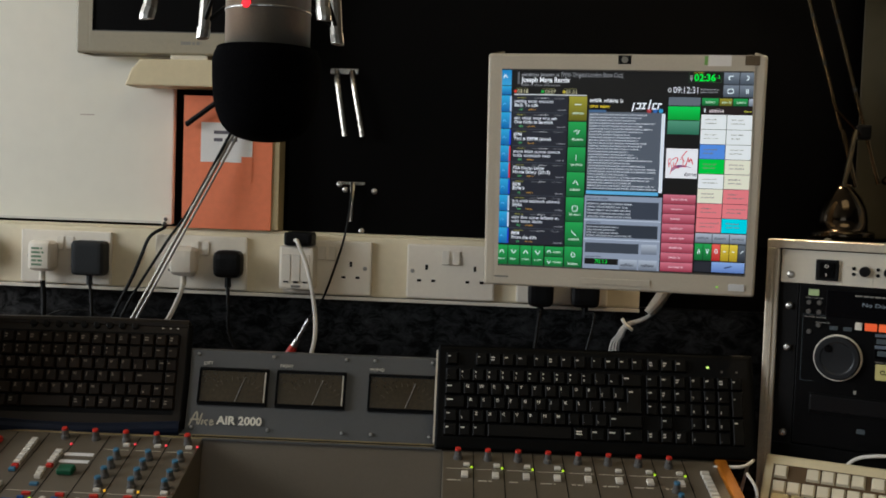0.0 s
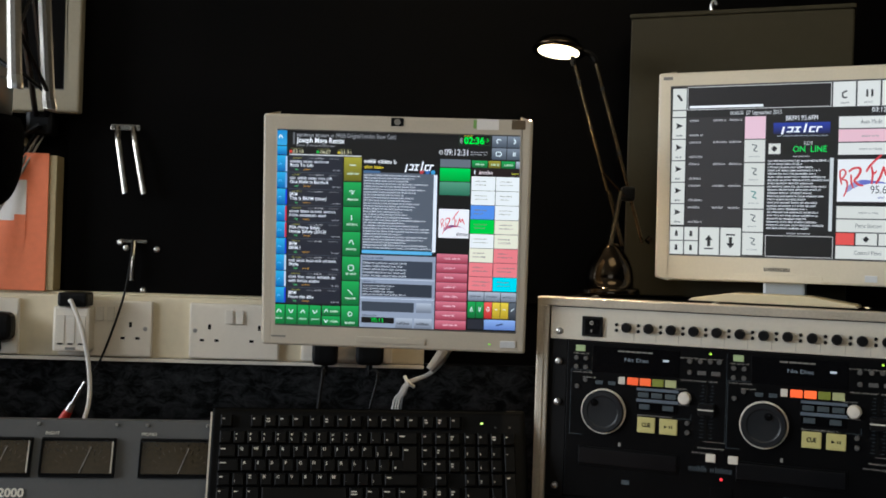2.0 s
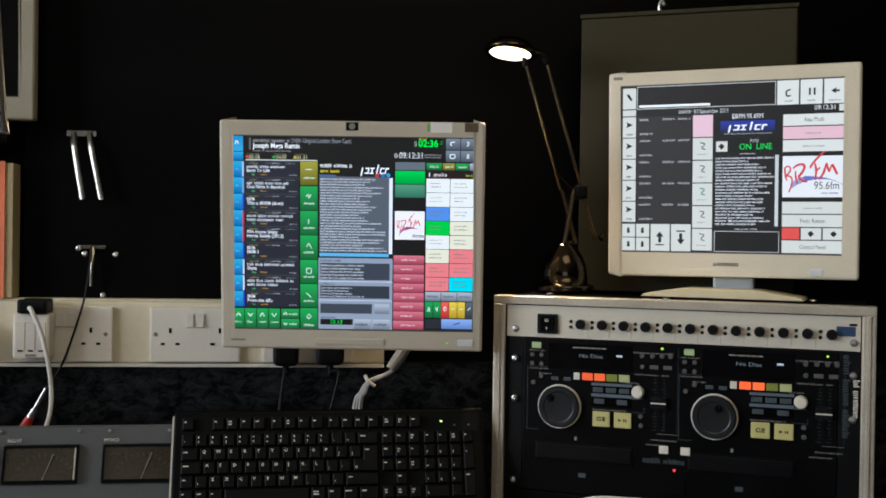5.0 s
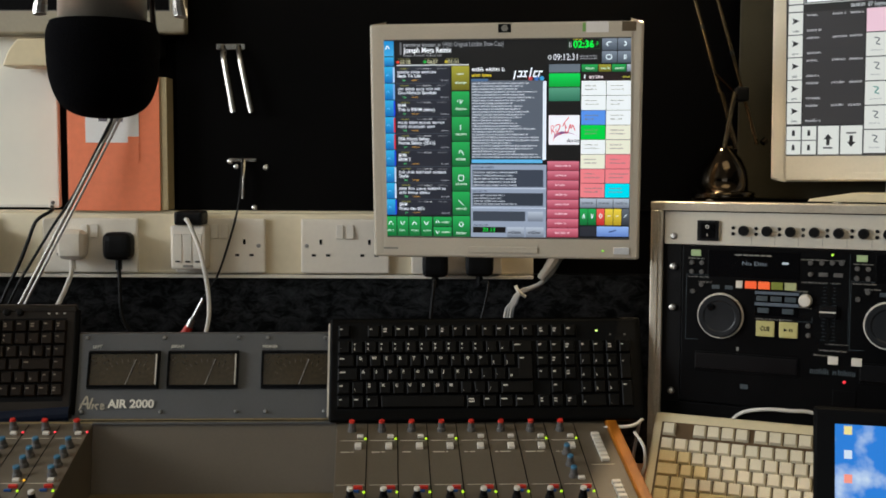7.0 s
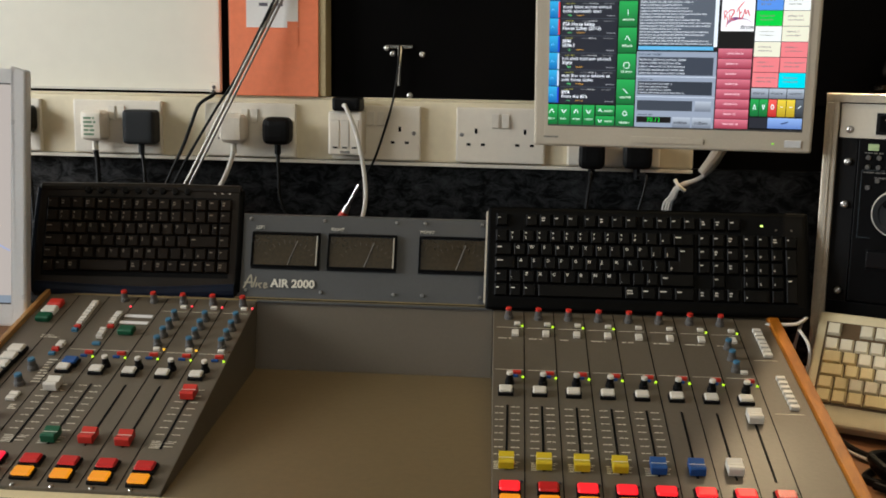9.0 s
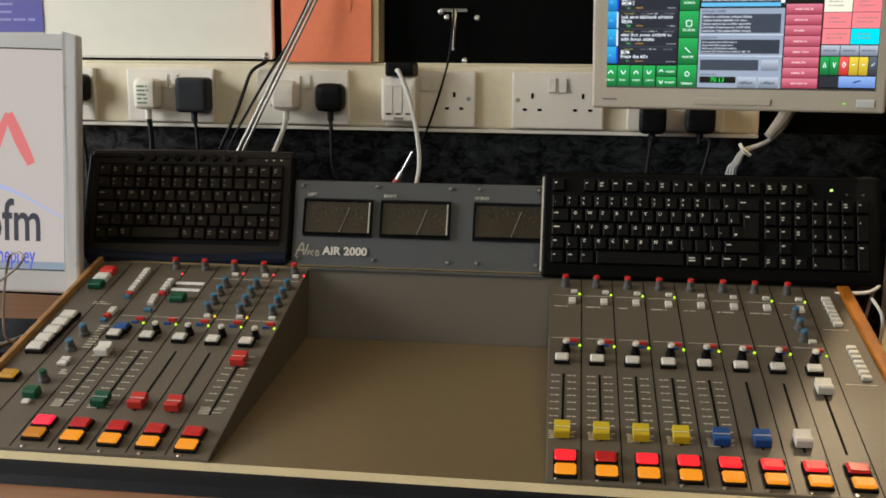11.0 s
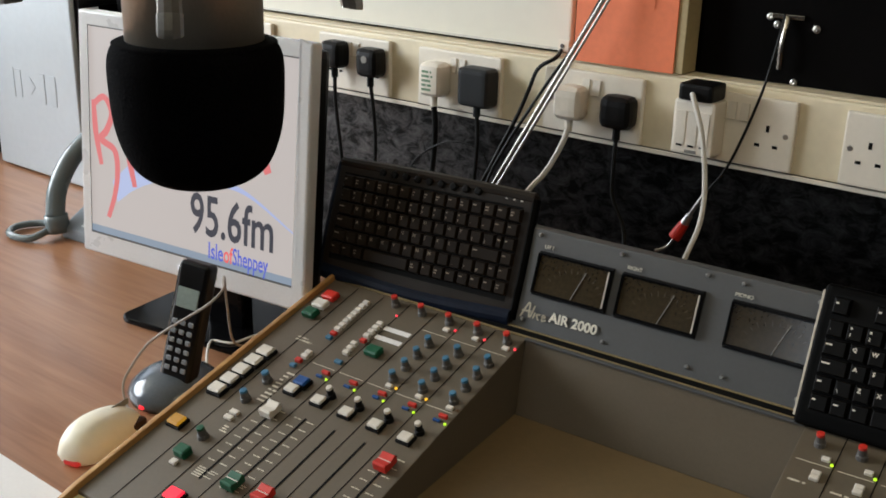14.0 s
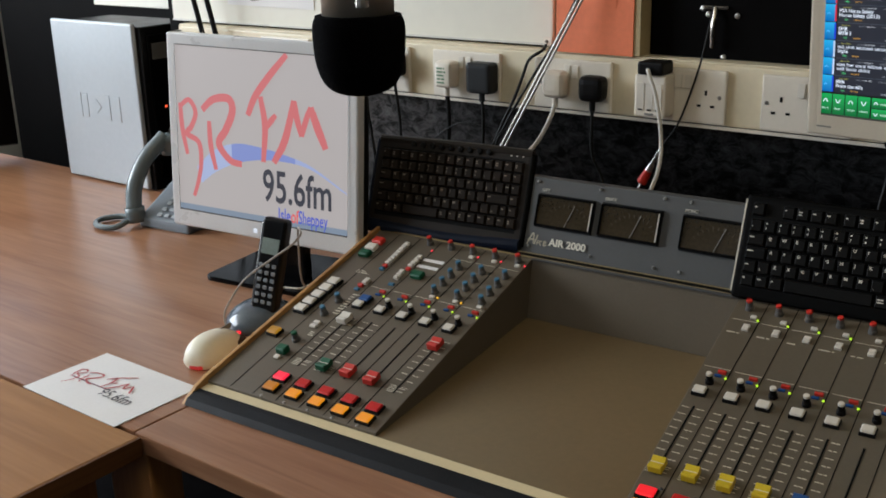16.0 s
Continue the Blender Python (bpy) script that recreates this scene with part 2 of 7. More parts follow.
M_JOG = mat("grey_jog_disc", (24, 26, 29), 0.4, vary=0.1, spec=0.35)
M_DKSLATE = mat("dull_slate_print", (58, 68, 74), 0.55, vary=0.1)
M_HOOK = mat("dull_hook_metal", (150, 146, 138), 0.24, metal=1.0, vary=0.1)
M_KEYWELL = mat("brown_key_well", (78, 58, 32), 0.6, vary=0.1)
M_ROD = mat("dull_boom_rod", (150, 146, 140), 0.42, metal=0.9, vary=0.12, scale=60)
M_SLATE = mat("slate_blue_buttons", (86, 96, 108), 0.5, vary=0.08)
M_PALEBTN = mat("pale_yellow_button", (190, 182, 118), 0.5, vary=0.06)
M_WHITEBTN = mat("white_plastic_button", (214, 208, 196), 0.42, vary=0.05, bump=0.03)
M_GREYLINE = mat("grey_print", (128, 126, 120), 0.6, vary=0.08)
M_TICK = mat("pale_scale_print", (208, 201, 182), 0.6, vary=0.15, scale=120)
M_DKCHROME = mat("dark_nickel", (62, 54, 44), 0.13, metal=1.0, vary=0.1, scale=30, bump=0.03)
M_BRASS = mat("dull_brass", (150, 132, 94), 0.42, metal=0.3, vary=0.2, scale=50)
M_PHONEBLACK = mat("black_handset_plastic", (10, 10, 12), 0.3, vary=0.2, scale=60, spec=0.2)
M_SLOT = mat("black_fader_slot", (8, 8, 8), 0.8, vary=0.1)
M_RED = mat("red_plastic", (196, 48, 36), 0.42, vary=0.06, bump=0.03)
M_DKRED = mat("dark_red_button", (196, 32, 30), 0.35, vary=0.06)
M_YELLOW = mat("yellow_plastic", (206, 180, 22), 0.42, vary=0.06, bump=0.03)
M_BLUE = mat("blue_plastic", (24, 74, 138), 0.42, vary=0.06, bump=0.03)
M_GREEN = mat("green_plastic", (14, 82, 54), 0.42, vary=0.06, bump=0.03)
M_TEAL = mat("blue_knob_cap", (64, 112, 142), 0.45, vary=0.08)
M_GREYKNOB = mat("grey_knob", (84, 82, 80), 0.5, vary=0.1)
M_CABLE_W = mat("white_cable", (208, 204, 196), 0.45, vary=0.05, bump=0.02)
M_CABLE_B = mat("black_cable", (20, 20, 20), 0.5, vary=0.1, bump=0.05)
M_MOUSE = mat("ivory_mouse_plastic", (232, 226, 204), 0.38, vary=0.04, scale=12, bump=0.03, stain=0.15)
M_PHONE = mat("grey_telephone_plastic", (112, 119, 126), 0.35, vary=0.05, bump=0.03)
M_PHONEDK = mat("grey_green_handset", (104, 114, 116), 0.24, vary=0.06, bump=0.03)
M_LAMPROD = mat("bright_lamp_rod", (150, 132, 104), 0.22, metal=1.0, vary=0.1, scale=60)
M_BOX = mat("olive_metal_box_paint", (52, 47, 32), 0.6, vary=0.08, scale=6, bump=0.08)
M_LEADGREY = mat("grey_mouse_lead", (150, 142, 132), 0.45, vary=0.05, bump=0.02)
M_CREAMSTRIP = mat("cream_front_strip", (214, 198, 158), 0.5, vary=0.05, scale=30, stain=0.15)

# ---- building helpers ----


def part(name, bm, material, parent=None, label="", m=None, smooth=False):
    """Links a bmesh as one mesh object under a thing or part."""
    me = bpy.data.meshes.new(name)
    bm.to_mesh(me)
    bm.free()
    return mesh_part(name, me, material, parent, label, m, smooth)


def mesh_part(name, me, material, parent=None, label="", m=None, smooth=False):
    if material is not None and not me.materials:
        me.materials.append(material)
    if smooth:
        for p in me.polygons:
            p.use_smooth = True
    ob = new(name, me)
    if parent is not None:
        ob.parent = parent
    if m is not None:
        ob.matrix_basis = m
    if label:
        ob["label"] = label
    return ob


def thing(name, label, category, m=None, group="", kind=""):
    ob = new(name)
    ob.empty_display_size = 0.05
    if m is not None:
        ob.matrix_basis = m
    return tagged(ob, label, category, group, kind)


def bm_box(x0, x1, y0, y1, z0, z1, bevel=0.0, seg=2, bm=None):
    bm = bm or bmesh.new()
    v = bmesh.ops.create_cube(bm, size=1.0)["verts"]
    bmesh.ops.scale(bm, vec=(x1 - x0, y1 - y0, z1 - z0), verts=v)
    bmesh.ops.translate(bm, vec=((x0 + x1) / 2, (y0 + y1) / 2, (z0 + z1) / 2), verts=v)
    if bevel:
        e = list({e for w in v for e in w.link_edges})
        bmesh.ops.bevel(bm, geom=e, offset=bevel, segments=seg, affect="EDGES", profile=0.6)
    return bm


def bm_lathe(profile, seg=24, bm=None, m=None):
    """A turned shape round z from (radius, height) pairs."""
    bm = bm or bmesh.new()
    rings = []
    for r, z in profile:
        if r < 1e-6:
            rings.append([bm.verts.new((0, 0, z))])
        else:
            rings.append([bm.verts.new((r * math.cos(2 * math.pi * k / seg), r * math.sin(2 * math.pi * k / seg), z)) for k in range(seg)])
    for a, b in zip(rings, rings[1:]):
        for k in range(seg):
            j = (k + 1) % seg
            if len(a) == 1 and len(b) > 1:
                bm.faces.new((a[0], b[j], b[k]))
            elif len(b) == 1 and len(a) > 1:
                bm.faces.new((a[k], a[j], b[0]))
            elif len(a) > 1:
                bm.faces.new((a[k], a[j], b[j], b[k]))
    for ring, flip in ((rings[0], True), (rings[-1], False)):
        if len(ring) > 1:
            bm.faces.new(ring[::-1] if flip else ring)
    if m is not None:
        bm.transform(m)
    return bm


def bm_prism(outline, y0, y1, bevel=0.0, bm=None):
    """An outline of (x, z) drawn along y."""
    bm = bm or bmesh.new()
    a = [bm.verts.new((x, y0, z)) for x, z in outline]
    b = [bm.verts.new((x, y1, z)) for x, z in outline]
    bm.faces.new(a)
    bm.faces.new(b[::-1])
    for k in range(len(a)):
        j = (k + 1) % len(a)
        bm.faces.new((a[j], a[k], b[k], b[j]))
    bmesh.ops.recalc_face_normals(bm, faces=bm.faces[:])
    if bevel:
        bmesh.ops.bevel(bm, geom=bm.edges[:], offset=bevel, segments=2, affect="EDGES", profile=0.6)
    return bm


def bm_side_prism(outline, x0, x1, bevel=0.0):
    """An outline of (y, z) drawn along x."""
    bm = bm_prism([(y, z) for y, z in outline], x0, x1, bevel)
    bm.transform(Matrix(((0, 1, 0, 0), (1, 0, 0, 0), (0, 0, 1, 0), (0, 0, 0, 1))))
    bmesh.ops.recalc_face_normals(bm, faces=bm.faces[:])
    return bm


def spline(points, steps=6):
    pts = [Vector(p) for p in points]
    pts = [2 * pts[0] - pts[1]] + pts + [2 * pts[-1] - pts[-2]]
    out = []
    for i in range(1, len(pts) - 2):
        p0, p1, p2, p3 = pts[i - 1 : i + 3]
        for k in range(steps):
            t = k / steps
            out.append(0.5 * (2 * p1 + (p2 - p0) * t + (2 * p0 - 5 * p1 + 4 * p2 - p3) * t * t + (3 * p1 - p0 - 3 * p2 + p3) * t**3))
    out.append(pts[-2])
    return out


def bm_tube(points, r, seg=8, steps=6, bm=None, radii=None):
    bm = bm or bmesh.new()
    pts = spline(points, steps) if steps > 1 else [Vector(p) for p in points]
    rings, side = [], None
    for i, p in enumerate(pts):
        d = (pts[min(i + 1, len(pts) - 1)] - pts[max(i - 1, 0)]).normalized()
        if side is None:
            side = d.orthogonal().normalized()
        side = (side - d * side.dot(d)).normalized()
        up = d.cross(side)
        rr = r if radii is None else radii[0] + (radii[1] - radii[0]) * i / (len(pts) - 1)
        rings.append([bm.verts.new(p + rr * (side * math.cos(2 * math.pi * k / seg) + up * math.sin(2 * math.pi * k / seg))) for k in range(seg)])
    for a, b in zip(rings, rings[1:]):
        for k in range(seg):
            j = (k + 1) % seg
            bm.faces.new((a[k], a[j], b[j], b[k]))
    bm.faces.new(rings[0][::-1])
    bm.faces.new(rings[-1])
    return bm


def bm_quad(x0, x1, z0, z1, y=0.0, bm=None):
    """A flat patch that faces -y."""
    bm = bm or bmesh.new()
    bm.faces.new([bm.verts.new(p) for p in ((x0, y, z0), (x1, y, z0), (x1, y, z1), (x0, y, z1))])
    return bm


def bm_ribbon(points, width, y=0.0, bm=None, taper=0.5, steps=6):
    """A brush stroke through (x, z) points, facing -y, that swells in the middle."""
    bm = bm or bmesh.new()
    pts = spline([(x, 0, z) for x, z in points], steps)
    prev = None
    for i, p in enumerate(pts):
        d = (pts[min(i + 1, len(pts) - 1)] - pts[max(i - 1, 0)]).normalized()
        nrm = Vector((-d.z, 0, d.x))
        w = width / 2 * (1 - taper + taper * math.sin(math.pi * (0.12 + 0.8 * i / (len(pts) - 1))))
        pair = [bm.verts.new((p.x + s * w * nrm.x, y, p.z + s * w * nrm.z)) for s in (1, -1)]
        if prev:
            bm.faces.new((prev[0], prev[1], pair[1], pair[0]))
        prev = pair
    return bm


def words(body, size, material, parent, m, name="lettering", thick=0.0003, width=None, shear=0.0, bold=0.0):
    """Lettering that lies in the local xy plane, as a mesh."""
    cu = bpy.data.curves.new(name, "FONT")
    cu.body, cu.size, cu.extrude, cu.align_x, cu.align_y, cu.resolution_u, cu.shear = body, size, thick, "CENTER", "CENTER", 3, shear
    cu.offset = bold
    tmp = bpy.data.objects.new(name, cu)
    me = bpy.data.meshes.new_from_object(tmp)
    bpy.data.objects.remove(tmp)
    bpy.data.curves.remove(cu)
    if width and len(me.vertices):
        xs = [v.co.x for v in me.vertices]
        k = width / (max(xs) - min(xs))
        for v in me.vertices:
            v.co.x *= k
    me.materials.clear()
    return mesh_part(name, me, material, parent, "", m)


FACE = pose(0, 0, 0, 90)  # lettering upright on a face that looks along -y


def bars(x0, x1, z0, z1, rows, y=0.0, fill=0.5, rng=None, gap=0.35, indent=0.0, bm=None, short=0.4):
    """Lines of writing too small to read: bars broken into words."""
    bm = bm or bmesh.new()
    rng = rng or random.Random(3)
    h = (z1 - z0) / rows
    for k in range(rows):
        z = z1 - h * (k + 0.5)
        x, end = x0 + indent, x0 + (x1 - x0) * rng.uniform(short, 1.0)
        while x < end:
            w = h * rng.uniform(0.7, 3.0)
            bm_quad(x, min(x + w, end), z - h * fill / 2, z + h * fill / 2, y, bm)
            x += w + h * gap
    return bm


def strokes(x0, x1, z0, z1, rows=1, y=0.0, fill=0.8, seed=1, short=0.97):
    """Writing too small to read: rows of letter-sized strokes in words."""
    bm, rng = bmesh.new(), random.Random(seed)
    hh = (z1 - z0) / rows
    k = hh * fill
    for r in range(rows):
        base = z1 - hh * (r + 0.5 + fill / 2)
        x, end = x0, x0 + (x1 - x0) * rng.uniform(short, 1.0)
        left = rng.randint(3, 9)
        while x < end:
            a, adv = k * 0.17, k * rng.choice((0.3, 0.62, 0.62, 0.66, 0.85))
            bm_quad(x, x + a, base, base + k * rng.choice((0.72, 0.72, 0.72, 1.0)), y, bm)
            if adv > k * 0.4:
                bm_quad(x + adv * 0.5, x + adv * 0.5 + a, base, base + k * 0.72, y, bm)
                q = base + k * rng.choice((0.0, 0.36, 0.6))
                bm_quad(x, x + adv * 0.6, q, q + a * 0.8, y - 0.00001, bm)
            x += adv
            left -= 1
            if not left:
                x, left = x + k * 0.5, rng.randint(3, 9)
    return bm


# ---- the room ----


def slab(name, x0, x1, y0, y1, z0, z1, material, bevel=0.0, label="", category=""):
    return tagged(part(name, bm_box(x0, x1, y0, y1, z0, z1, bevel), material), label, category, kind="structure")


WALL_Y = 2.045
slab("floor", -3.6, 2.3, -2.6, 3.4, -0.1, 0.0, M_CARPET, label="dark carpet floor of the studio", category="floor")
# the gap is made up, a place for the added overhead fill
bm = bmesh.new()
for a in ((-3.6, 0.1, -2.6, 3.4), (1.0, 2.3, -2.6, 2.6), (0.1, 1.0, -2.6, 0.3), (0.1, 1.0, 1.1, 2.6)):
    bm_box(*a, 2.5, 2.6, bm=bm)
tagged(part("ceiling", bm, M_CEIL), "plain painted ceiling with a made-up gap for overhead fill light", "ceiling", kind="structure")
slab("wall_north", -1.63, 2.3, WALL_Y, WALL_Y + 0.12, 0, 2.5, M_WALLPAINT, label="black painted wall behind the desk", category="wall")
slab("wall_north_recess", -2.75, -1.63, 2.32, 2.44, 0, 2.5, M_WALLPAINT, label="dark recessed wall beside the desk", category="wall")
slab("wall_recess_side", -1.63, -1.55, WALL_Y + 0.12, 2.32, 0, 2.5, M_WALLPAINT, label="dark return of the recess", category="wall")
slab("wall_alcove_side", -2.83, -2.75, 2.32, 3.28, 0, 2.5, M_WALLPAINT, label="black painted side wall of the window alcove", category="wall")
slab("wall_alcove_end", -3.6, -2.75, 3.28, 3.4, 0, 2.5, M_WALLPAINT, label="black painted end wall of the window alcove", category="wall")
slab("wall_east", 2.3, 2.42, -2.6, 2.6, 0, 2.5, M_ROOMDARK, label="plain painted side wall", category="wall")


def holed_wall(name, axis, at, thick, lo, hi, hole, material, label):
    """A wall across an axis with one window opening (from, to, sill, head)."""
    bm = bmesh.new()
    a, b, s, t = hole
    for u0, u1, z0, z1 in ((lo, a, 0, 2.5), (b, hi, 0, 2.5), (a, b, 0, s), (a, b, t, 2.5)):
        if axis == "x":
            bm_box(at, at + thick, u0, u1, z0, z1, bm=bm)
        else:
            bm_box(u0, u1, at, at + thick, z0, z1, bm=bm)
    return tagged(part(name, bm, material), label, "wall", kind="structure")


holed_wall("wall_west", "x", -3.72, 0.12, -2.6, 3.4, (-0.65, 2.95, 1.15, 2.45), M_ROOM, "plain painted wall with an unseen window opening")
# the south opening is made up to go with the added back fill
holed_wall("wall_south", "y", -2.72, 0.12, -3.6, 2.3, (-1.0, 0.8, 1.35, 2.4), M_ROOMDARK, "plain painted wall with an unseen window opening")

slab("window_mullion", -3.7, -3.62, 1.53, 1.6, 1.15, 2.45, M_BOARDEDGE, 0.004, "pale painted mullion of the window", "window")

# the scuffed black panel between trunking and desk
slab("wall_panel", -1.6, 2.28, WALL_Y - 0.012, WALL_Y, 0.75, 1.068, M_SPLASH, label="scuffed black panel under the trunking", category="wall panel")

# cable trunking along the wall
tr = thing("trunking", "cream plastic dado trunking along the black wall", "trunking", kind="structure")
part("trunking_body", bm_box(-1.55, 0.262, 2.003, WALL_Y - 0.001, 1.069, 1.17, 0.004), M_CREAM, tr)
part("trunking_lip", bm_box(-1.55, 0.262, 1.999, 2.003, 1.063, 1.0688, 0.001), M_SOCKET, tr, "white lower edge of the trunking")
part("trunking_top_ledge", bm_box(-1.55, 0.262, 2.006, WALL_Y - 0.001, 1.1702, 1.1735, 0.001), M_CREAM, tr)

# ---- desks ----
desk = thing("desk", "brown wood-laminate studio desk under the mixing console", "desk")
part("desktop", bm_box(-3.2, -0.6525, 1.125, 2.02, 0.72, 0.75, 0.002), M_DESK, desk)
part("desktop", bm_box(-0.6505, 1.7, 1.1235, 2.02, 0.72, 0.75, 0.003), M_DESK, desk)
part("joint_filler", bm_box(-0.6524, -0.6506, 1.127, 2.019, 0.722, 0.7475), M_SLOT, desk)
part("leg", bm_box(-0.737, -0.643, 1.134, 1.19, 0.0, 0.7199, 0.004), M_LEG, desk, "pale square wooden leg")
part("leg", bm_box(1.55, 1.62, 1.135, 1.205, 0.0, 0.7199, 0.004), M_LEG, desk)
part("leg", bm_box(-3.1, -3.03, 1.135, 1.205, 0.0, 0.7199, 0.004), M_LEG, desk)
# black sheet added for the shade below the desktop, no real board
part("apron", bm_box(-0.63, 1.55, 1.3, 1.32, 0.6, 0.7199, 0.002), M_BLACK, desk, "black sheet standing in for the shade under the desk")
part("back_panel", bm_box(-3.0, 1.6, 1.96, 1.98, 0.2, 0.7199, 0.002), M_BLACK, desk)
tab = thing("table", "tan laminate table butted against the desk", "table")
part("tabletop", bm_box(-2.3, -0.635, -0.2, 1.1195, 0.72, 0.7495, 0.003), M_TABLE, tab)
part("edge_band", bm_box(-0.6349, -0.631, -0.2, 1.1195, 0.7205, 0.749, 0.0006), M_EDGE, tab, "darker wooden edge band")
for lx, ly in ((-0.72, 1.05), (-0.72, -0.13), (-2.23, 1.05), (-2.23, -0.13)):
    part("leg", bm_box(lx - 0.03, lx + 0.03, ly - 0.03, ly + 0.03, 0.0, 0.7199, 0.004), M_LEG, tab)

# ---- mixing console ----
SLOPE = 15.3
mixer = thing("mixing_console", "grey broadcast mixing console with coloured faders on the desk", "mixing console", pose(-0.139, 1.294, 0.75, 0, 0, 2.6))
PANEL = pose(0, 0, 0.021, SLOPE)


def rise(y):
    return 0.021 + math.tan(radians(SLOPE)) * y


def skewed(bm, x0, x1, splay0, splay1):
    """Splays a wing: its sides x0 and x1 drift outwards by so much from back to front."""
    for v in bm.verts:
        k = (v.co.x - x0) / (x1 - x0)
        v.co.x += (splay0 + (splay1 - splay0) * k) * (0.425 - v.co.y) / 0.425
    return bm


for x0, x1, s0, s1 in ((-0.522, -0.2145, 0.0, 0.006), (0.126, 0.5035, 0.016, 0.021)):
    part("sloping_wing", skewed(bm_side_prism([(-0.004, 0.001), (-0.004, rise(-0.004)), (0.425, rise(0.425)), (0.425, 0.001)], x0, x1, 0.0012), x0, x1, s0, s1), M_CONSOLE, mixer)
part("tray_floor", skewed(bm_side_prism([(-0.0045, 0.001), (-0.0045, 0.0155), (0.405, 0.042), (0.405, 0.001)], -0.2142, 0.1257), -0.2142, 0.1257, 0.006, 0.016), M_TRAY, mixer, "plain sunken tray, warm light tinted into its colour")
part("tray_back", bm_side_prism([(0.406, 0.001), (0.406, 0.043), (0.422, 0.136), (0.4248, 0.136), (0.4248, 0.001)], -0.214, 0.1255), M_CONSOLE, mixer)
part("tray_lip", bm_box(-0.214, 0.1255, 0.4185, 0.4246, 0.1362, 0.1392, 0.001), M_BRIDGE, mixer)
part("channel_strip", bm_box(-0.5205, 0.5135, 0.4262, 0.4495, 0.1342, 0.1362, 0.0005), M_SLOT, mixer, "dark channel below the meter panel")
part("brass_edge", bm_box(-0.5205, 0.5135, 0.4262, 0.4282, 0.1363, 0.139, 0.0004), M_BRASS, mixer, "dull brass edging")
part("brass_edge", bm_box(-0.5205, 0.5135, 0.4455, 0.448, 0.1363, 0.138, 0.0004), M_BRASS, mixer)
part("front_strip", bm_side_prism([(-0.0047, 0.002), (-0.0047, 0.0165), (-0.021, 0.0145), (-0.021, 0.002)], -0.52, 0.525, 0.0008), M_CREAMSTRIP, mixer, "cream edging strip")
part("armrest", bm_side_prism([(-0.0212, 0.0), (-0.0212, 0.0142), (-0.03, 0.0132), (-0.046, 0.0085), (-0.053, 0.0)], -0.523, 0.528, 0.001), M_PAD, mixer, "black padded front edge")
part("end_cheek", bm_side_prism([(-0.052, 0.0), (-0.026, 0.0185), (-0.004, rise(-0.004) + 0.007), (0.445, rise(0.445) + 0.007), (0.445, 0.0)], -0.5295, -0.5225, 0.0015), M_TRIM, mixer, "varnished wooden end cheek")
part("end_cheek", skewed(bm_side_prism([(-0.052, 0.0), (-0.026, 0.0185), (-0.004, rise(-0.004) + 0.006), (0.445, rise(0.445) + 0.006), (0.445, 0.0)], 0.504, 0.5185, 0.0015), 0.504, 0.5185, 0.021, 0.021), M_TRIM_R, mixer, "orange varnished wooden end cheek")
part("meter_bridge", bm_side_prism([(0.4515, 0.135), (0.4928, 0.2532), (0.508, 0.2532), (0.508, 0.001), (0.4255, 0.001), (0.4255, 0.134)], -0.521, 0.514, 0.002), M_BRIDGE, mixer, "blue-grey sloping meter panel")
FACEPLATE = pose(0.021, 0.4515, 0.135, -19.27)


def on_face(x, w, out=0.0):
    return FACEPLATE @ pose(x, -out, w)


def meter(x0, title):
    m = part("level_meter", bm_box(-0.051, 0.051, -0.004, 0.0015, -0.0278, 0.0278, 0.0012), M_BLACK, mixer, "needle level meter with a dark dial", on_face(x0 + 0.051, 0.0722))
    part("dial", bm_quad(-0.0475, 0.0475, -0.0225, 0.0225, -0.0044), M_DIAL, m)
    rim = bmesh.new()
    for a in ((-0.0505, -0.0478, -0.024, 0.024), (0.0478, 0.0505, -0.024, 0.024), (-0.0505, 0.0505, 0.0227, 0.025), (-0.0505, 0.0505, -0.025, -0.0227)):
        bm_box(a[0], a[1], -0.0075, -0.0035, a[2], a[3], 0.0004, 1, rim)
    part("bezel", rim, M_BLACKGLOSS, m)
    # pale strip on the right only, a painted reflection of the meter glass
    part("glass_edge", bm_box(0.0458, 0.0478, -0.0072, -0.0046, -0.022, 0.022, 0.0004), M_ALU, m, "pale strip for the bright reflection along the glass edge")
    ticks = bmesh.new()
    for k in range(11):
        a = radians(58 - 11.6 * k)
        for r0, r1 in ((0.036, 0.0405 if k % 2 else 0.042),):
            dx, dz = math.sin(-a), math.cos(-a)
            cx, cz = 0.006, -0.026
            px, pz = cx + r0 * dx * 1.05, cz + r0 * dz
            qx, qz = cx + r1 * dx * 1.05, cz + r1 * dz
            w = 0.00045
            ticks.faces.new([ticks.verts.new(p) for p in ((px - w, -0.0047, pz), (px + w, -0.0047, pz), (qx + w, -0.0047, qz), (qx - w, -0.0047, qz))])
    part("scale_marks", ticks, M_DIALMARK, m)
    part("needle", bm_tube([(0.004, -0.0055, -0.022), (0.0175, -0.0055, 0.0145)], 0.0006, 6, 1), M_GREYLINE, m)
    words(title, 0.0066, M_BADGE, mixer, on_face(x0 + 0.004 + 0.0018 * len(title), 0.1055, 0.0022) @ FACE)


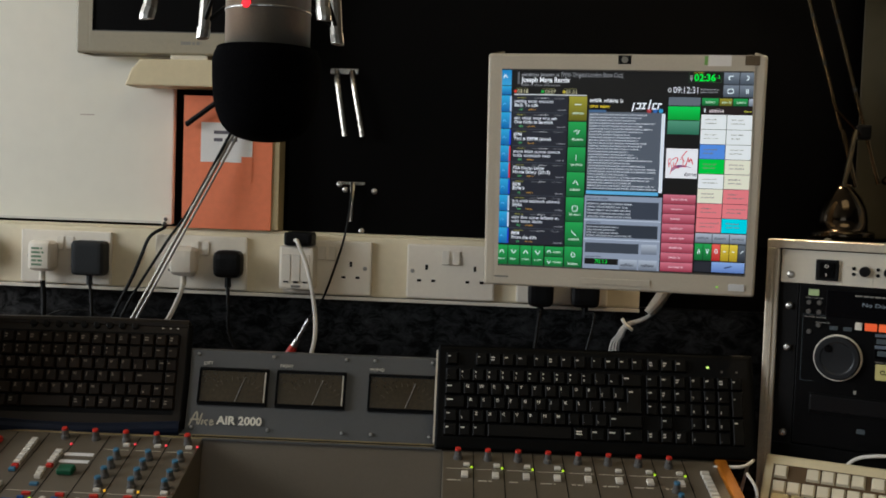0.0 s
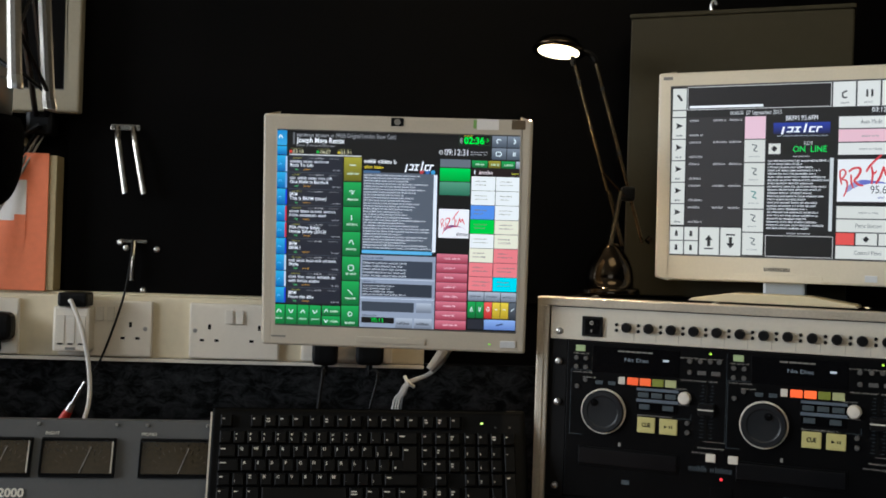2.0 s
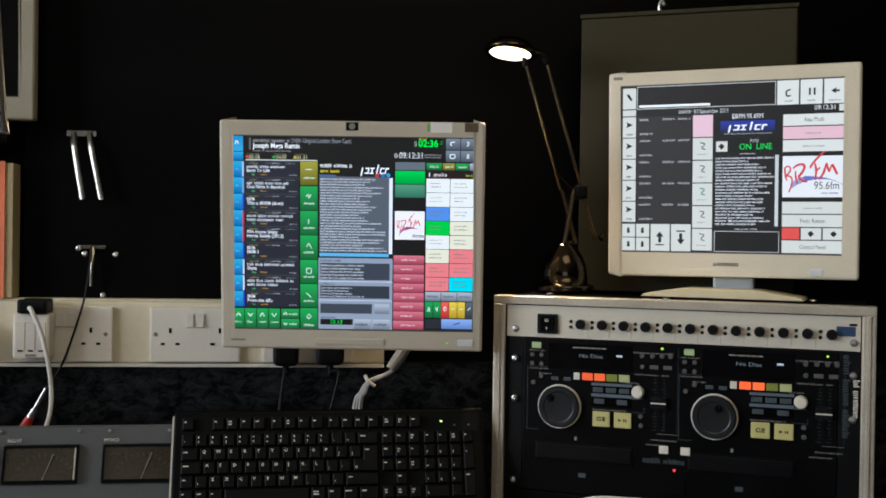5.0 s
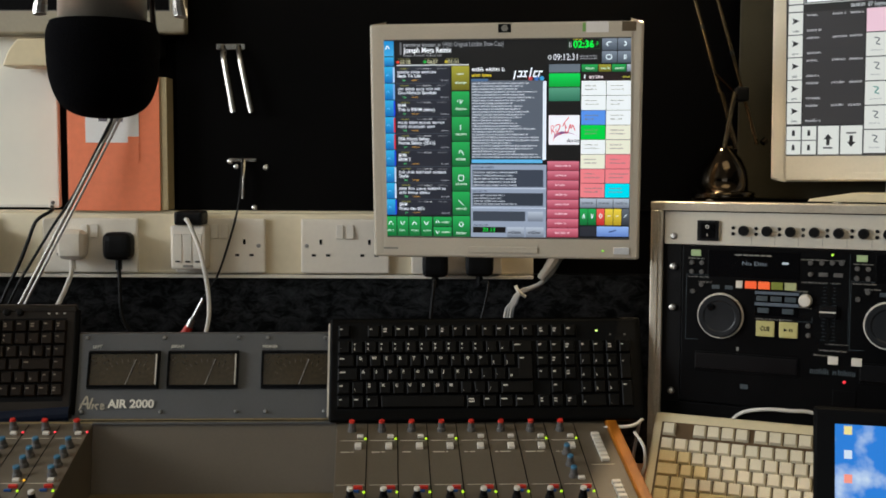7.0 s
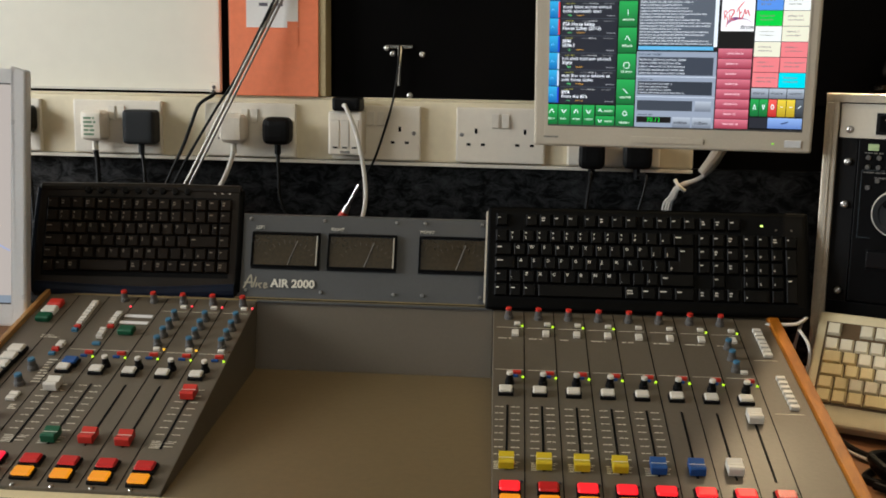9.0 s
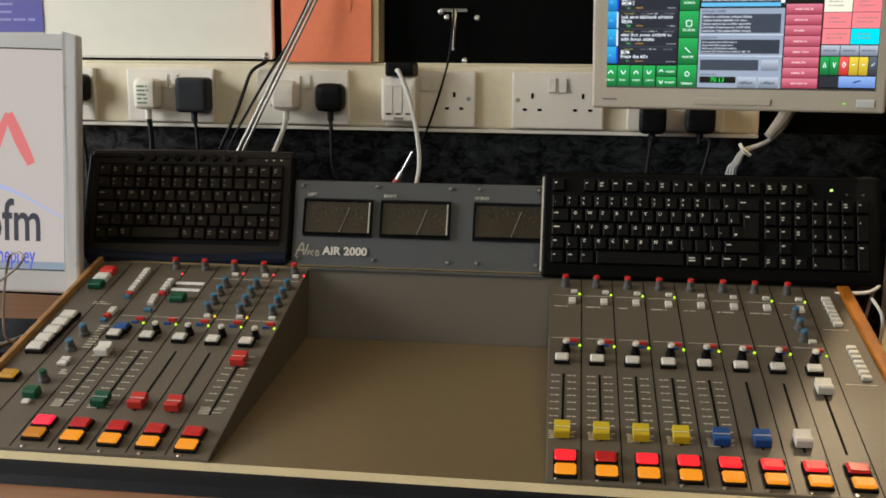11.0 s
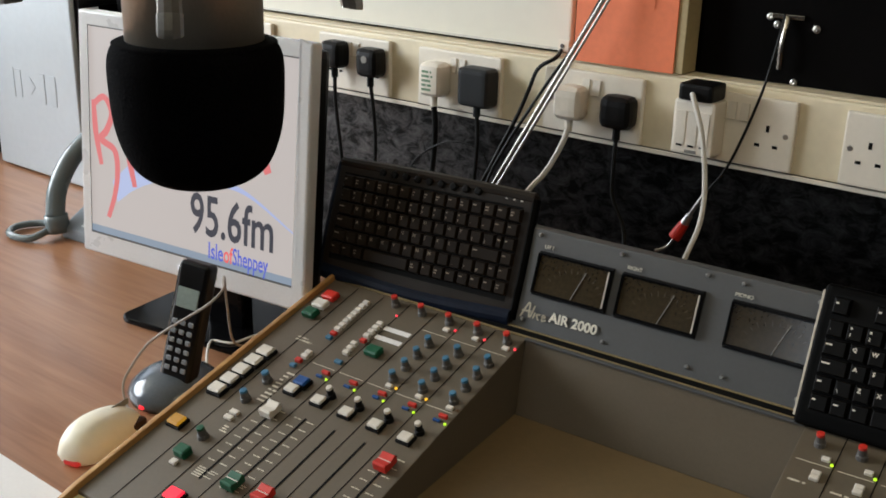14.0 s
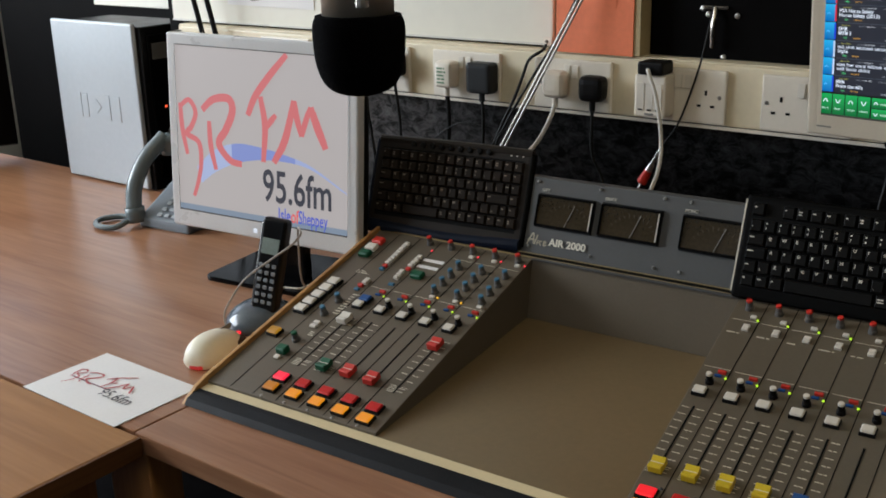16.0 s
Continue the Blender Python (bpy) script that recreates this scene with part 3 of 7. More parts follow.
M_DIALMARK = mat("faded_dial_print", (70, 63, 52), 0.6, vary=0.2, scale=120)
M_DIAL = mat("dark_brown_dial", (56, 48, 34), 0.14, vary=0.25, scale=30, bump=0.0, spec=0.8)
for x0, title in ((-0.2555, "LEFT"), (-0.142, "RIGHT"), (-0.0075, "MONO")):
    meter(x0, title)
scr = bpy.data.meshes.new("screw")
b = bm_lathe([(0.0, -0.001), (0.0026, -0.001), (0.0026, 0.0006), (0.0018, 0.0014), (0.0, 0.0015)], 10)
b.to_mesh(scr)
b.free()
for sx in (-0.26, -0.149, -0.042, 0.0, 0.084, 0.2, 0.36):
    for w in (0.0118, 0.1185):
        mesh_part("screw", scr, M_STEEL, mixer, "", on_face(sx, w, 0.0022) @ FACE)
words("AIR 2000", 0.0165, M_BADGE, mixer, on_face(-0.191, 0.0225, 0.0024) @ FACE, "model_lettering", width=0.066, bold=0.0005)
sw = bmesh.new()
for pts in ([(-0.2637, 0.014), (-0.2542, 0.0336), (-0.2516, 0.0157)], [(-0.2628, 0.0225), (-0.2499, 0.0234)], [(-0.2456, 0.0319), (-0.2499, 0.0157)], [(-0.2439, 0.0234), (-0.2456, 0.0157)], [(-0.2361, 0.0225), (-0.2413, 0.0208), (-0.2378, 0.0149)], [(-0.2344, 0.0183), (-0.2292, 0.0208), (-0.2327, 0.0225), (-0.2327, 0.0157), (-0.2275, 0.0174)]):
    bm_ribbon(pts, 0.0026, -0.0026, sw, 0.3)
part("maker_badge", sw, M_WORNBADGE, mixer, "pale script badge shape", FACEPLATE)


def on_panel(x, s, z=0.0):
    """A place on a wing; the channels of the right-hand wing run slightly askew."""
    lean = 0.018 if x > 0 else 0.0
    return PANEL @ pose(x + lean * (0.2 - s), s, z, 0, 0, math.degrees(math.atan(lean)))


def make_mesh(bm, smooth=False):
    me = bpy.data.meshes.new("piece")
    bm.to_mesh(me)
    bm.free()
    if smooth:
        for p in me.polygons:
            p.use_smooth = True
    return me


KNOBS = {}


def knob(x, s, cap, r=0.0052, h=0.015, skirt=None, lean=True):
    """A turned control knob with a coloured cap."""
    skirt = skirt or M_GREYKNOB
    key = (skirt.name, cap.name, r, h)
    if key not in KNOBS:
        a = make_mesh(bm_lathe([(r * 1.25, 0), (r * 1.15, h * 0.3), (r * 0.95, h * 0.35), (r * 0.85, h * 0.8)], 12))
        c = make_mesh(bm_lathe([(r * 0.86, h * 0.8), (r * 0.82, h * 0.98), (r * 0.6, h), (0, h)], 12))
        KNOBS[key] = a, c
    a, c = KNOBS[key]
    k = mesh_part("control_knob", a, skirt, mixer, "", on_panel(x, s))
    mesh_part("cap", c, cap, k)
    return k


BUTTONS = {}


def button(x, s, w, d, h, material, base=None, name="push_button"):
    key = (material.name, w, d, h)
    if key not in BUTTONS:
        BUTTONS[key] = make_mesh(bm_box(-w / 2, w / 2, -d / 2, d / 2, h * 0.45 if base else 0, h, min(w, d) * 0.12, 1))
    k = mesh_part(name, BUTTONS[key], material, mixer, "", on_panel(x, s))
    if base:
        kb = (base.name, w, d, h, "base")
        if kb not in BUTTONS:
            BUTTONS[kb] = make_mesh(bm_box(-w / 2 - 0.0012, w / 2 + 0.0012, -d / 2 - 0.0012, d / 2 + 0.0012, 0, h * 0.5, 0.0005, 1))
        mesh_part("surround", BUTTONS[kb], base, k)
    return k


def fader_mesh():
    """A fader cap: two raised ends with a dip and a line between."""
    prof = [(-0.0105, 0.002), (-0.0105, 0.0105), (-0.0085, 0.0125), (-0.003, 0.0105), (0.0, 0.0098), (0.003, 0.0105), (0.0085, 0.0125), (0.0105, 0.0105), (0.0105, 0.002)]
    bm = bm_side_prism(prof, -0.0085, 0.0085, 0.0006)
    bm_box(-0.0012, 0.0012, -0.006, 0.006, -0.001, 0.0021, bm=bm)
    return make_mesh(bm)


FADER, FLINE = {}, make_mesh(bm_box(-0.0086, 0.0086, -0.0005, 0.0005, 0.0095, 0.0102))
SLOTS = {}


def fader(x, s, material, top=0.2, bottom=0.078, ticks=True):
    key = (round(top - bottom, 3),)
    if key not in SLOTS:
        bm = bm_box(-0.0013, 0.0013, bottom - top, 0, 0.0001, 0.0006)
        SLOTS[key] = make_mesh(bm)
    mesh_part("fader_slot", SLOTS[key], M_SLOT, mixer, "", on_panel(x, top))
    if material.name not in FADER:
        FADER[material.name] = fader_mesh()
    f = mesh_part("fader_cap", FADER[material.name], material, mixer, "", on_panel(x, s))
    mesh_part("line", FLINE, M_WHITEBTN if material is not M_WHITEBTN else M_GREYLINE, f)
    if ticks:
        if "ticks" not in SLOTS:
            bm = bmesh.new()
            for k in range(9):
                z = -0.004 - 0.0138 * k
                for a, c in ((-0.0145, -0.0105), (-0.0095, -0.0045), (0.0045, 0.0095), (0.0105, 0.0145)):
                    bm_box(a, c, z - 0.0007, z + 0.0007, 0.0001, 0.0004, bm=bm)
            for k in range(4):
                bm_box(-0.014, 0.0125 - 0.012 * (k % 2), -0.118 - 0.0032 * k, -0.1168 - 0.0032 * k, 0.0001, 0.0004, bm=bm)
            SLOTS["ticks"] = make_mesh(bm)
        mesh_part("fader_scale", SLOTS["ticks"], M_TICK, mixer, "", on_panel(x, top))


def lamp_dot(x, s, colour, r=0.0018):
    key = ("dot", r)
    if key not in BUTTONS:
        BUTTONS[key] = {}
    if colour not in BUTTONS[key]:
        BUTTONS[key][colour] = make_mesh(bm_lathe([(r, 0), (r, 0.0012), (r * 0.6, 0.0022), (0, 0.0025)], 8))
    mesh_part("indicator_light", BUTTONS[key][colour], glow(*colour), mixer, "", on_panel(x, s))


def seam(x, s0=-0.002, s1=0.437):
    key = ("seam", s0, s1)
    if key not in SLOTS:
        SLOTS[key] = make_mesh(bm_box(-0.0006, 0.0006, s0, s1, 0.0001, 0.0004))
    mesh_part("panel_seam", SLOTS[key], M_SLOT, mixer, "", on_panel(x, 0))


def print_line(x0, x1, s, w=0.0009, material=None):
    part("printed_line", bm_box((x0 - x1) / 2, (x1 - x0) / 2, -w / 2, w / 2, 0.0001, 0.0003), material or M_TICK, mixer, "", on_panel((x0 + x1) / 2, s))


YEL, REDL, AMB = (190, 235, 30), (255, 60, 70), (255, 190, 40)
rng = random.Random(11)
# right-hand wing: eight channels
RX = [0.1525 + 0.0413 * k for k in range(8)]
caps = [M_YELLOW] * 4 + [M_BLUE] * 2 + [M_WHITEBTN] * 2
for k, x in enumerate(RX):
    knob(x - 0.0005, 0.416, M_RED, 0.005, 0.0165)
    button(x + 0.0115, 0.397, 0.0085, 0.0058, 0.004, M_WHITEBTN)
    for q in (-0.0034, 0.0034):
        button(x + 0.009, 0.3705 + q, 0.0092, 0.006, 0.0045, M_WHITEBTN)
    if k != 4 and k != 5:
        lamp_dot(x + 0.0185, 0.3925, YEL)
    print_line(x - 0.016, x + 0.018, 0.3885)
    print_line(x - 0.016, x + 0.0195, 0.2775)
    button(x + 0.0115, 0.2685, 0.011, 0.0045, 0.0045, M_RED)
    button(x + 0.0085, 0.261, 0.009, 0.0035, 0.003, M_BLUE)
    lamp_dot(x + 0.019, 0.2595, YEL)
    knob(x + 0.0025, 0.2455, M_WHITEBTN, 0.0048, 0.0165, M_BLACK)
    button(x - 0.002, 0.2225, 0.0165, 0.0135, 0.0085, M_WHITEBTN, M_BLACK)
    fader(x + 0.0005, (0.0755, 0.076, 0.0765, 0.077, 0.0775, 0.0785, 0.0815, 0.184)[k], caps[k], 0.195, 0.066, k < 5)
    lit = (238, 24, 34, 1.0) if k not in (1, 7) else None
    b = button(x + 0.0045, 0.0315 + 0.0008 * k, 0.022, 0.0165, 0.008, glow(*lit) if lit else M_DKRED, M_BLACK, "cue_button")
    button(x + 0.005, 0.0085 + 0.0008 * k, 0.022, 0.0165, 0.008, glow(226, 134, 8, 0.9), M_BLACK, "start_button")
    if k:
        seam(x - 0.0205)
    lamp_dot(x + 0.017, 0.0455, (20, 20, 20), 0.0022)
    part("channel_print", bars(-0.014, 0.012, -0.003, 0.003, 1, 0, 0.4, rng), M_TICK, mixer, "", on_panel(x, 0.358, 0.0004) @ pose(0, 0, 0, -90))
    mesh_part("screw", scr, M_STEEL, mixer, "", on_panel(x - 0.004, 0.0))
for s in (0.352, 0.3235, 0.2955):
    knob(RX[7] - 0.001, s, M_TEAL, 0.005, 0.015)
button(RX[7] + 0.0085, 0.2895, 0.009, 0.006, 0.004, M_WHITEBTN)
seam(RX[7] + 0.0215)
for k in range(7):
    button(RX[7] + 0.0455 + 0.0003 * k, 0.3985 - 0.0108 * k, 0.011, 0.0066, 0.0055, M_WHITEBTN)
    button(RX[7] + 0.0505 + 0.0004 * k, 0.2765 - 0.0108 * k, 0.011, 0.0066, 0.0055, M_WHITEBTN)
print_line(RX[7] + 0.028, RX[7] + 0.058, 0.324)
print_line(RX[7] + 0.028, RX[7] + 0.062, 0.2)
# left-hand wing
LX = [-0.411 + 0.0437 * k for k in range(5)]
for k, x in enumerate(LX):
    knob(x + 0.0058, 0.4265 - 0.001 * k, M_RED, 0.005, 0.0165)
    button(x + 0.0125, 0.2765, 0.011, 0.0045, 0.0045, M_RED)
    button(x + 0.0085, 0.2685, 0.009, 0.0035, 0.003, M_BLUE)
    lamp_dot(x + 0.0205, 0.2675, YEL)
    if k:
        knob(x + 0.0035, 0.2465 - 0.0008 * k, M_WHITEBTN, 0.0048, 0.0165, M_BLACK)
    button(x - 0.0032, 0.2325 - 0.0014 * k, 0.0165, 0.0135, 0.0085, M_WHITEBTN, M_BLACK)
    fader(x + 0.001, (0.1914, 0.0846, 0.086, 0.0843, 0.1843)[k], (M_WHITEBTN, M_GREEN, M_RED, M_RED, M_RED)[k], 0.203, 0.0745, k in (0, 1, 4))
    button(x - 0.002, 0.041 - 0.0014 * k, 0.022, 0.0165, 0.008, glow(244, 34, 60, 1.0) if k == 0 else M_DKRED, M_BLACK, "cue_button")
    button(x - 0.0015, 0.0178 - 0.0014 * k, 0.022, 0.0165, 0.008, glow(228, 138, 8, 0.85 if k else 0.5), M_BLACK, "start_button")
    seam(x - 0.0215)
    print_line(x - 0.018, x + 0.018, 0.286)
    mesh_part("screw", scr, M_STEEL, mixer, "", on_panel(x - 0.006, -0.001))
    if k >= 2:
        for j in range(4):
            knob(x + 0.0082, 0.3765 - 0.0243 * j, M_TEAL, 0.005, 0.015)
        button(x + 0.011, 0.2915, 0.009, 0.0055, 0.004, M_WHITEBTN)
        lamp_dot(x + 0.0205, 0.2925, AMB if k < 4 else (60, 40, 20))
        button(x + 0.0105, 0.4105, 0.009, 0.0055, 0.004, M_WHITEBTN)
        lamp_dot(x + 0.021, 0.4148, REDL)
        print_line(x - 0.018, x + 0.018, 0.399)
button(LX[1] - 0.0015, 0.3335, 0.022, 0.0165, 0.009, M_GREEN)
lamp_dot(LX[1] - 0.023, 0.4084, REDL)
for s in (0.3815, 0.3625):
    part("write_on_label", bm_box(LX[1] - 0.022, LX[1] + 0.018, s - 0.0038, s + 0.0038, 0.0001, 0.0006), M_PAPER, mixer, "white label strip", PANEL)
for k in range(8):
    button(-0.4434 + 0.0003 * k, 0.412 - 0.0087 * k, 0.0092, 0.0062, 0.0058, M_WHITEBTN)
button(-0.441, 0.342, 0.0088, 0.006, 0.005, M_RED)
button(-0.441, 0.333, 0.0088, 0.006, 0.005, M_TEAL)
for k in range(4):
    button(-0.3975, 0.383 - 0.009 * k, 0.0092, 0.0062, 0.0058, M_WHITEBTN)
button(-0.396, 0.3465, 0.0088, 0.006, 0.005, M_RED)
for k in range(3):
    button(-0.402 + 0.001 * k, 0.336 - 0.0092 * k, 0.0092, 0.0062, 0.0058, M_WHITEBTN)
button(-0.398, 0.3, 0.011, 0.006, 0.004, M_TEAL)
for k in range(2):
    button(-0.4435, 0.2965 - 0.0075 * k, 0.0095, 0.0062, 0.0058, M_WHITEBTN)
button(-0.4456, 0.28, 0.0095, 0.006, 0.0055, M_RED)
button(-0.4465, 0.27, 0.0088, 0.006, 0.004, M_TEAL)
button(-0.4115, 0.248, 0.0185, 0.0145, 0.009, M_BLUE, M_BLACK)
knob(-0.4555, 0.233, M_TEAL, 0.0056, 0.016)
knob(-0.4558, 0.1955, M_TEAL, 0.0056, 0.016)
knob(-0.455, 0.124, M_GREEN, 0.0056, 0.016)
button(-0.4545, 0.093, 0.0185, 0.015, 0.011, M_GREEN)
button(-0.4545, 0.0785, 0.01, 0.008, 0.004, M_WHITEBTN)
for k in range(2):
    button(-0.4505, 0.1615 + 0.0098 * k, 0.0125, 0.0068, 0.0045, M_WHITEBTN)
for k, mtl in enumerate((M_RED, M_WHITEBTN, M_GREEN)):
    button(-0.4975, 0.403 - 0.0205 * k, 0.021, 0.0165, 0.009, mtl)
for k in range(5):
    button(-0.4945 - 0.0011 * k, 0.2724 - 0.0202 * k, 0.021, 0.0165, 0.0095, M_WHITEBTN, M_BLACK)
button(-0.501, 0.127, 0.02, 0.0165, 0.009, glow(214, 150, 30, 0.45), M_BLACK)
seam(-0.4775)
part("panel_print", bars(-0.482, -0.443, 0.312, 0.322, 2, 0, 0.5, rng), M_TICK, mixer, "", PANEL @ pose(0, 0, 0.0004, -90))
part("panel_print", bars(-0.447, -0.436, 0.14, 0.152, 3, 0, 0.5, rng), M_TICK, mixer, "", PANEL @ pose(0, 0, 0.0004, -90))
part("panel_print", bars(-0.445, -0.43, 0.2, 0.26, 9, 0, 0.4, rng), M_TICK, mixer, "", PANEL @ pose(0, 0, 0.0004, -90))

# ---- screens ----


def screen_tiles(screen, w, h, items, y=-0.0006):
    """Lit patches of a display: (left, top, right, bottom) as parts of its size, and a colour or a pair of colours."""
    for n, (x0, z0, x1, z1, c) in enumerate(items):
        part("display_tile", bm_quad(x0 * w, x1 * w, h - z1 * h, h - z0 * h, y - 0.00001 * n), gloss(*c) if isinstance(c[0], tuple) else glow(*c), screen)


def lines(screen, w, h, x0, z0, x1, z1, rows, colour, fill=0.5, seed=1, short=0.4, y=-0.0026):
    """Small print of a display: rows of unreadable letter-sized strokes in words."""
    part("display_text", strokes(x0 * w, x1 * w, h - z1 * h, h - z0 * h, rows, y, fill, seed, short), glow(*colour), screen)


def slant_logo(screen, x0, x1, z0, z1, colour, y=-0.0028):
    """A maker's italic word mark as plain slanted blocks."""
    bm, u, k = bmesh.new(), (x1 - x0) / 6.0, z1 - z0
    def block(a, b, lo, hi):
        bm.faces.new([bm.verts.new((x0 + q * u + 0.22 * (v * k), y, z0 + v * k)) for q, v in ((a, lo), (b, lo), (b, hi), (a, hi))])
    for n, (lo, hi) in enumerate(((-0.22, 0.68), (0.0, 0.68), (0.0, 0.68), (0.0, 1.0), (0.0, 0.68), (0.0, 0.68))):
        if n in (0, 3):
            block(n + 0.3, n + 0.58, lo, hi)
        elif n == 5:
            block(n + 0.0, n + 0.26, lo, hi)
            block(n + 0.26, n + 0.7, hi - 0.18, hi)
        else:
            block(n + 0.0, n + 0.84, lo, lo + 0.15)
            block(n + 0.0, n + 0.84, hi - 0.15, hi)
            block(n + (0.56 if n == 1 else 0.0 if n == 4 else 0.28), n + (0.84 if n == 1 else 0.28 if n == 4 else 0.56), lo + 0.15, hi - 0.15)
    part("software_logo", bm, glow(*colour), screen)


def monitor(name, label, m, w, h, sx0, sx1, sz0, sz1, bezel, depth=0.05, back=None):
    """A flat monitor. Origin: lower left front corner. The screen lies inside the bezel."""
    t = thing(name, label, "monitor", m)
    bm = bmesh.new()
    f = 0.004
    for a in ((0, sx0, 0, h), (sx1, w, 0, h), (sx0, sx1, 0, sz0), (sx0, sx1, sz1, h)):
        bm_box(a[0], a[1], 0, 0.022, a[2], a[3], 0.0, 2, bm)
    bmesh.ops.remove_doubles(bm, verts=bm.verts[:], dist=1e-5)
    outer = [e for e in bm.edges if all(abs(v.co.x) < 1e-5 or abs(v.co.x - w) < 1e-5 or abs(v.co.z) < 1e-5 or abs(v.co.z - h) < 1e-5 for v in e.verts) and e.calc_face_angle(0) > 0.5]
    bmesh.ops.bevel(bm, geom=outer, offset=f, segments=3, affect="EDGES", profile=0.5)
    part("bezel", bm, bezel, t)
    part("rear_shell", bm_box(0.012, w - 0.012, 0.0225, depth, 0.012, h - 0.012, 0.012), back or bezel, t)
    ring = bmesh.new()
    for a in ((sx0, sx0 + 0.0018, sz0, sz1), (sx1 - 0.0018, sx1, sz0, sz1), (sx0 + 0.0018, sx1 - 0.0018, sz0, sz0 + 0.0018), (sx0 + 0.0018, sx1 - 0.0018, sz1 - 0.0018, sz1)):
        bm_box(a[0], a[1], 0.0005, 0.004, a[2], a[3], 0.0, 2, ring)
    part("screen_gasket", ring, M_GREYKNOB, t)
    sc = part("screen", bm_quad(0, sx1 - sx0, 0, sz1 - sz0), glow(6, 7, 9), t, "lit display", pose(sx0, 0.004, sz0))
    return t, sc, sx1 - sx0, sz1 - sz0


W1, W2, CRM, PNK, BLK, NAVY = (232, 232, 228), (214, 214, 208), (226, 220, 196), (226, 120, 124), (4, 4, 5), (27, 30, 40)

# silver monitor on the wall arm, in the middle
hp_m = pose(0.0132, 1.81, 1.1148, 0, 0, -6.5) @ pose(0, 0, 0, 5.8)
mon, sc, w, h = monitor("flat_monitor", "silver flat monitor showing radio playout software", hp_m, 0.384, 0.3345, 0.0164, 0.3705, 0.029, 0.313, M_SILVER)
BLUEB, BLUEA = ((56, 164, 210), (14, 96, 164)), ((34, 130, 190), (66, 160, 208))
GRNB, SLAB = ((40, 158, 74), (8, 92, 40)), ((176, 182, 192), (104, 110, 122))
it = [(0.05, 0.0, 1, 0.13, BLK), (0.001, 0.003, 0.049, 0.082, BLUEA), (0.001, 0.086, 0.049, 0.129, BLUEB)]
for k in range(9):
    z = 0.133 + 0.0838 * k
    it.append((0.001, z, 0.049, z + 0.0805, BLUEB))
    it.append((0.0445, z + 0.003, 0.0515, z + 0.079, ((176, 196, 220), (120, 160, 210), (30, 60, 200), (190, 40, 56), (190, 40, 56), (30, 60, 190), (190, 200, 214), (200, 206, 220), (30, 60, 190))[k]))
it.append((0.055, 0.133, 0.278, 0.885, NAVY))
for k in range(9):
    it.append((0.055, 0.131 + 0.0838 * k, 0.278, 0.1335 + 0.0838 * k, (66, 70, 80)))
it += [(0.06, 0.1245, 0.352, 0.1285, (232, 232, 232)), (0.283, 0.132, 0.354, 0.252, ((158, 150, 44), (92, 88, 10)))]
for k in range(5):
    it.append((0.283, 0.258 + 0.126 * k, 0.354, 0.38 + 0.126 * k, GRNB))
for k in range(4):
    it.append((0.003 + 0.0495 * k, 0.893, 0.049 + 0.0495 * k, 0.996, GRNB))
it += [(0.203, 0.893, 0.278, 0.942, GRNB), (0.203, 0.946, 0.278, 0.996, GRNB), (0.283, 0.888, 0.354, 0.996, GRNB)]
it += [(0.362, 0.132, 0.665, 0.205, BLK), (0.362, 0.205, 0.648, 0.592, (82, 88, 98)), (0.362, 0.196, 0.43, 0.209, (66, 96, 130)), (0.648, 0.21, 0.662, 0.6, (226, 230, 236)), (0.362, 0.598, 0.648, 0.616, (96, 170, 210)),
       (0.358, 0.624, 0.664, 0.998, (142, 150, 166)), (0.366, 0.65, 0.652, 0.737, (54, 60, 72)), (0.358, 0.7435, 0.664, 0.7475, (196, 202, 212)), (0.366, 0.768, 0.652, 0.833, (44, 50, 60)), (0.358, 0.842, 0.664, 0.846, (196, 202, 212)),
       (0.366, 0.862, 0.58, 0.912, (56, 62, 72)), (0.59, 0.862, 0.652, 0.912, SLAB), (0.366, 0.942, 0.5, 0.972, BLK), (0.506, 0.942, 0.576, 0.994, SLAB), (0.582, 0.942, 0.655, 0.994, SLAB)]
it += [(0.672, 0.128, 0.794, 0.168, (96, 104, 112)), (0.672, 0.173, 0.794, 0.238, ((30, 200, 74), (8, 150, 44))), (0.672, 0.242, 0.794, 0.308, ((84, 146, 116), (40, 104, 78))), (0.672, 0.31, 0.794, 0.374, BLK), (0.672, 0.378, 0.794, 0.524, (238, 234, 234)), (0.672, 0.528, 0.794, 0.602, BLK)]
for k in range(8):
    it.append((0.668, 0.606 + 0.0485 * k, 0.794, 0.652 + 0.0485 * k, ((206, 112, 128), (150, 48, 68))))
it += [(0.8, 0.131, 0.862, 0.166, GRNB), (0.866, 0.131, 0.914, 0.166, ((150, 142, 40), (96, 92, 14))), (0.918, 0.131, 0.972, 0.166, GRNB), (0.976, 0.131, 0.998, 0.166, SLAB), (0.8, 0.17, 0.998, 0.207, (22, 5, 8))]
grid = [(W1, W1), (W1, W1), ((84, 136, 214), W1), ((20, 192, 56), CRM), (W1, CRM), (CRM, PNK), (PNK, PNK), (PNK, (20, 206, 220))]
for r, (a, c) in enumerate(grid):
    z = 0.21 + 0.0725 * r
    it += [(0.8, z, 0.896, z + 0.07, a), (0.8985, z, 0.998, z + 0.07, c)]
for k in range(3):
    it.append((0.8 + 0.0665 * k, 0.793, 0.864 + 0.0665 * k, 0.84, SLAB))
